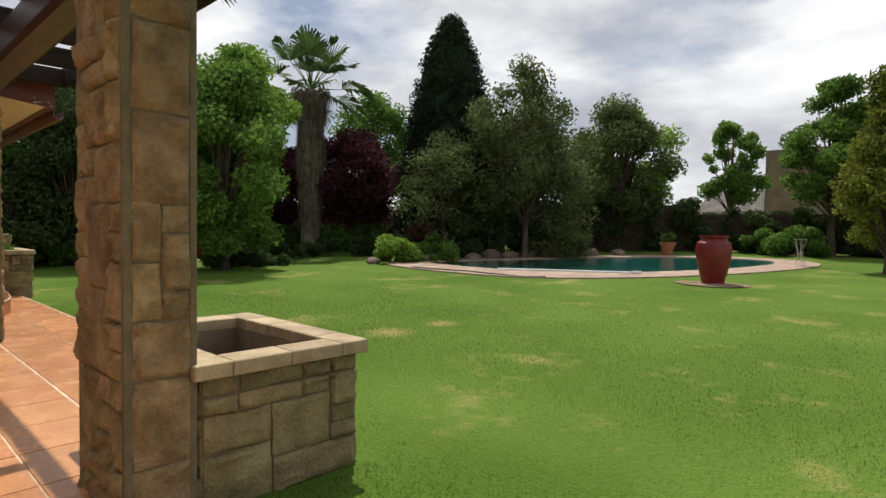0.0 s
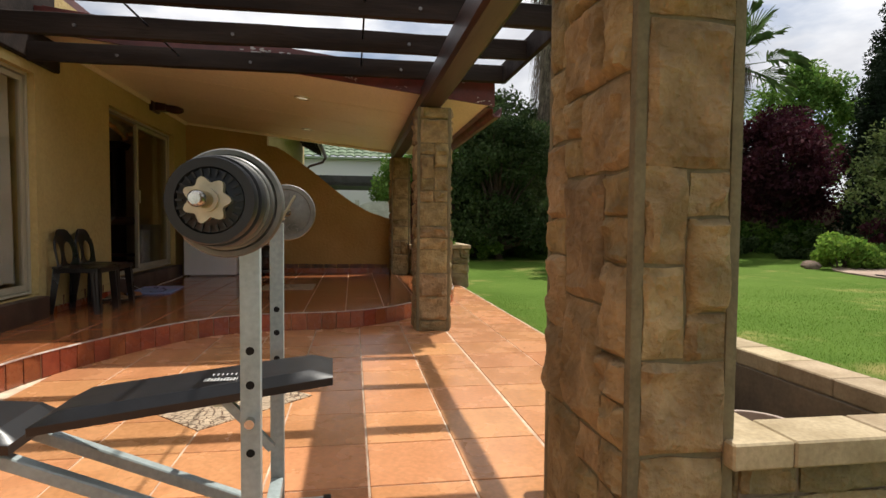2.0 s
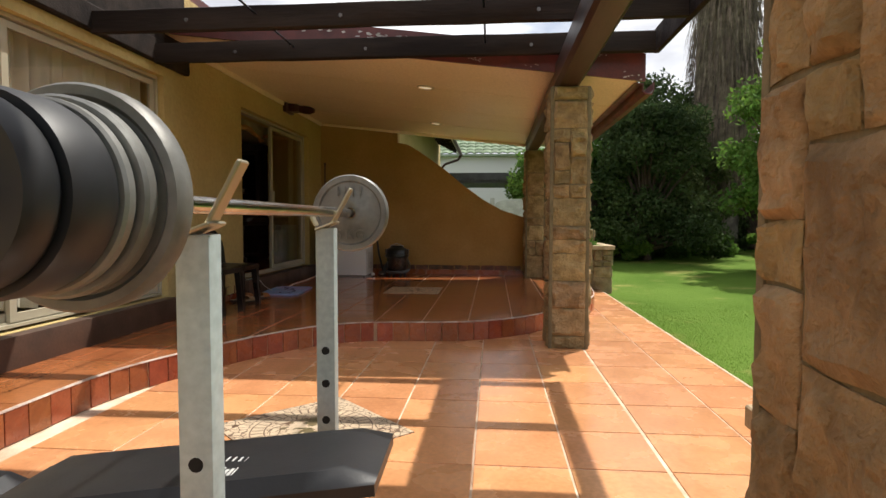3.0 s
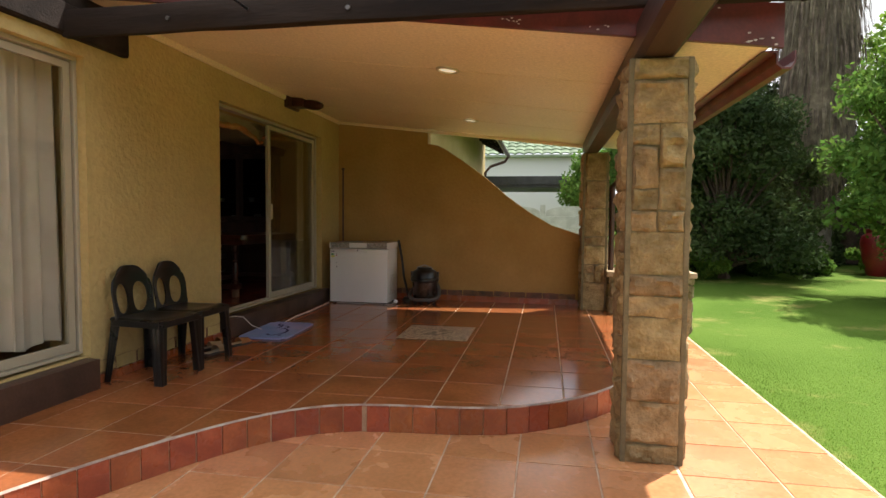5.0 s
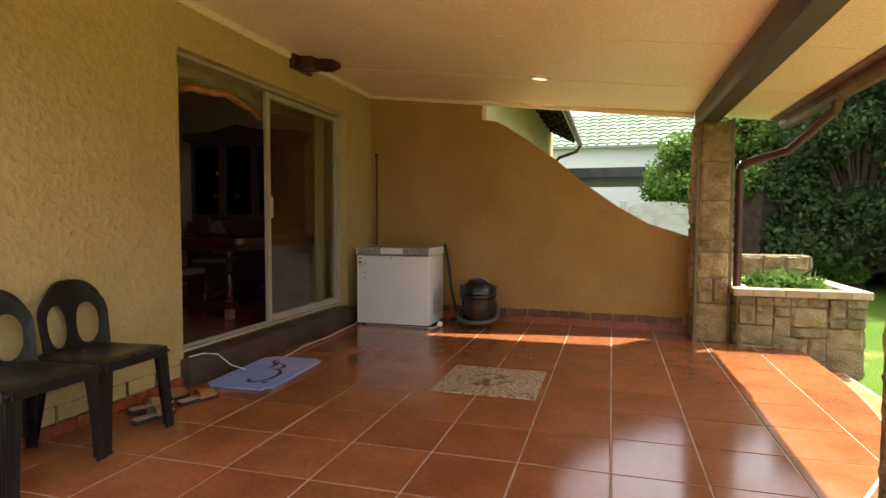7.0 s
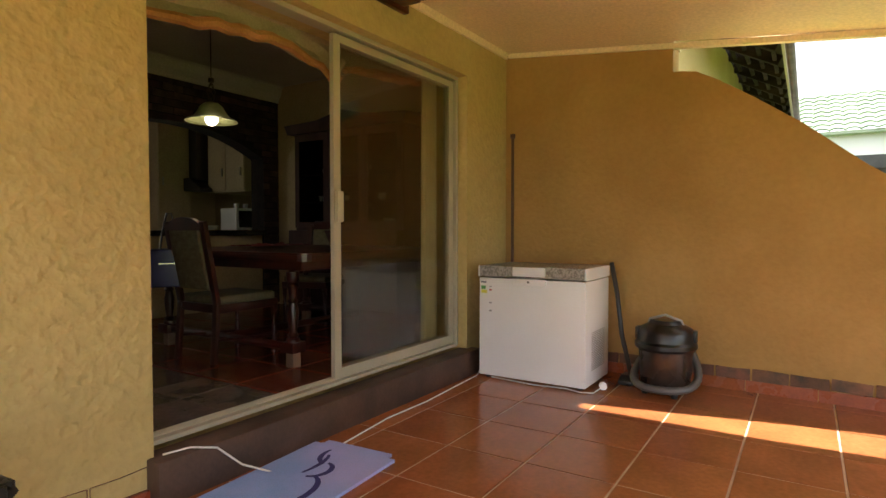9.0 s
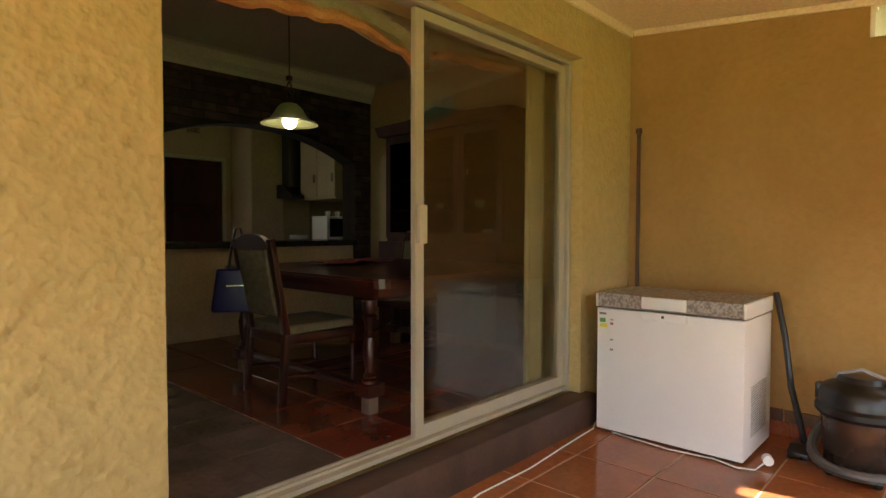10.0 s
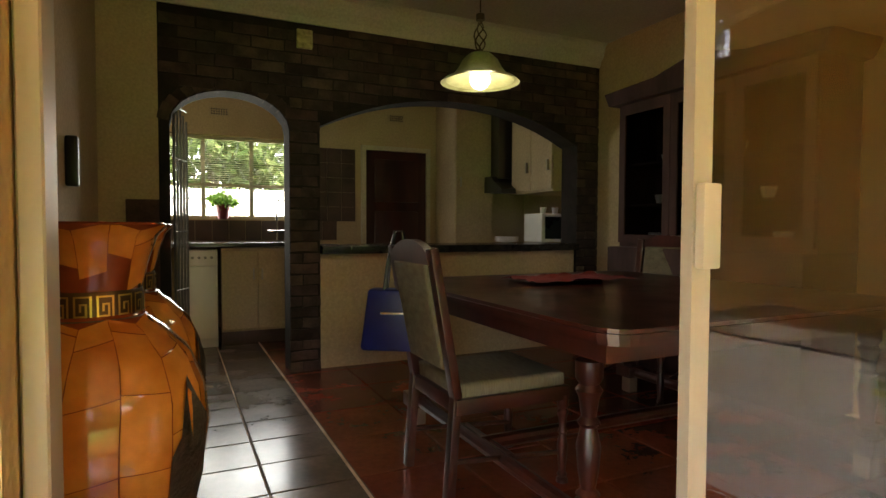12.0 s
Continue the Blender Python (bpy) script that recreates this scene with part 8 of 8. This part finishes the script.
# neighbour side: house eave, green roofed house, precast wall, carport
eav = thing("side_house", "ochre plastered house wing with open dark tiled eaves", "house", (-10.9, -1.15, 0))
part("wall", boxes((-8.0, -0.01, -1.4, 0, 0, 3.45)), M_PLASTER, eav, smooth=False)
bm = bmesh.new()
prism(bm, [(-1.4, 4.24), (0.62, 3.20), (0.62, 3.26), (-1.4, 4.32)], "x", -7.6, -0.05)
part("roof", bm, plain("under_tile_dark", (0.035, 0.025, 0.02), 0.8), eav, "dark tile underside", smooth=False)
for k in range(12):
    bm = bmesh.new()
    bar(bm, (-0.3 - k * 0.62, -0.02, 3.47), (-0.3 - k * 0.62, 0.58, 3.16), 0.05, 0.11)
    part("rafter", bm, M_TIMBER, eav, smooth=False)
for k in range(4):
    bm = bmesh.new()
    y = 0.08 + 0.15 * k
    bar(bm, (-7.6, y, 3.46 - (y + 0.02) * 0.515), (-0.05, y, 3.46 - (y + 0.02) * 0.515), 0.04, 0.03)
    part("batten", bm, M_TIMBER, eav, smooth=False)
bm = bmesh.new()
bar(bm, (-7.65, 0.63, 3.19), (-0.03, 0.63, 3.19), 0.025, 0.16)
part("fascia_board", bm, plain("barge_grey", (0.42, 0.38, 0.33), 0.6), eav, "pale grey fascia board", smooth=False)
bm = bmesh.new()
tube(bm, [(-0.03, 0.69, 3.14), (-7.65, 0.69, 3.12)], 0.045, 10)
tube(bm, [(-7.5, 0.69, 3.10), (-7.5, 0.60, 2.95), (-7.5, 0.2, 2.82), (-7.5, 0.06, 2.65), (-7.5, 0.06, 0)], 0.04, 10)
part("gutter", bm, M_PIPE, eav)

M_GREEN = surf("green_concrete_tile", (0.14, 0.20, 0.115), (0.10, 0.15, 0.08), 0.7, 3, 40, 0.4, 0.01, island=0.2)
nh = thing("neighbour_house", "white house with a green tiled roof over the wall", "house", (-23.0, -6.0, 0))
part("wall", boxes((-6, 0, 0, 8.4, 0, 3.6)), plain("neighbour_white", (0.72, 0.72, 0.70), 0.8), nh, smooth=False)
roof_n = part("roof", boxes((-6.4, 0.3, -0.4, 8.8, 3.55, 3.62)), plain("soffit_green", (0.35, 0.42, 0.30), 0.7), nh, "green eave board", smooth=False)
bm = bmesh.new()
for r in range(9):
    for c in range(30):
        y0 = -0.4 + c * 0.31
        xa, xb = 0.35 - r * 0.33, 0.35 - (r + 1) * 0.33 - 0.04
        za, zb = 3.62 + r * 0.16, 3.62 + (r + 1) * 0.16 + 0.015
        pts = []
        for xx, zz in ((xa, za + 0.03), (xb, zb + 0.0)):
            pts.append([bm.verts.new((xx, y0 + 0.31 * t, zz + 0.045 * math.sin(t * math.pi) ** 1.0)) for t in (0, 0.25, 0.5, 0.75, 1)])
        for i in range(4):
            bm.faces.new((pts[0][i], pts[0][i + 1], pts[1][i + 1], pts[1][i]))
        lo = [bm.verts.new((v.co.x, v.co.y, v.co.z - 0.04)) for v in pts[0]]
        for i in range(4):
            bm.faces.new((lo[i], lo[i + 1], pts[0][i + 1], pts[0][i]))
tagged(part("roof_tiles", bm, M_GREEN, nh, "weathered green roof tiles"), kind="stuff")
cp = thing("carport", "low dark carport roof beside the boundary wall", "carport", (-18.0, -3.0, 0.0))
part("roof_sheet", boxes((-2.5, 0, 0, 5.4, 2.22, 2.30), (-0.05, 0.05, 0, 5.4, 2.30, 2.52)), surf("carport_dark", (0.06, 0.06, 0.058), (0.04, 0.04, 0.038), 0.6, 3, 30, 0.2, 0.01), cp, smooth=False)
for y in (0.3, 5.2):
    part("post", boxes((-0.1, 0.0, y, y + 0.1, 0, 2.2)), M_PLASTIC, cp, smooth=False)
pw = thing("precast_wall", "white precast concrete panel wall with arched top panels", "wall", (-16.6, -4.0, -0.05))
M_PRE = surf("white_precast", (0.62, 0.62, 0.59), (0.48, 0.48, 0.45), 0.85, 4, 50, 0.3, 0.005)
for k in range(4):
    y = k * 1.5
    part("post", bevelled(boxes((-0.06, 0.06, y - 0.06, y + 0.06, 0, 1.78)), 0.006, 1), M_PRE, pw)
    for j in range(5):
        part("panel", bevelled(boxes((-0.025, 0.025, y + 0.065, y + 1.435, j * 0.3 + 0.003, j * 0.3 + 0.297)), 0.006, 1), M_PRE, pw)
    bm = bmesh.new()
    prism(bm, [(y + 0.065, 1.502)] + [(y + 0.75 - 0.68 * math.cos(t * math.pi / 10), 1.60 + 0.15 * math.sin(t * math.pi / 10)) for t in range(11)] + [(y + 1.435, 1.502)], "x", -0.025, 0.025)
    part("arched_panel", bm, M_PRE, pw, smooth=False)
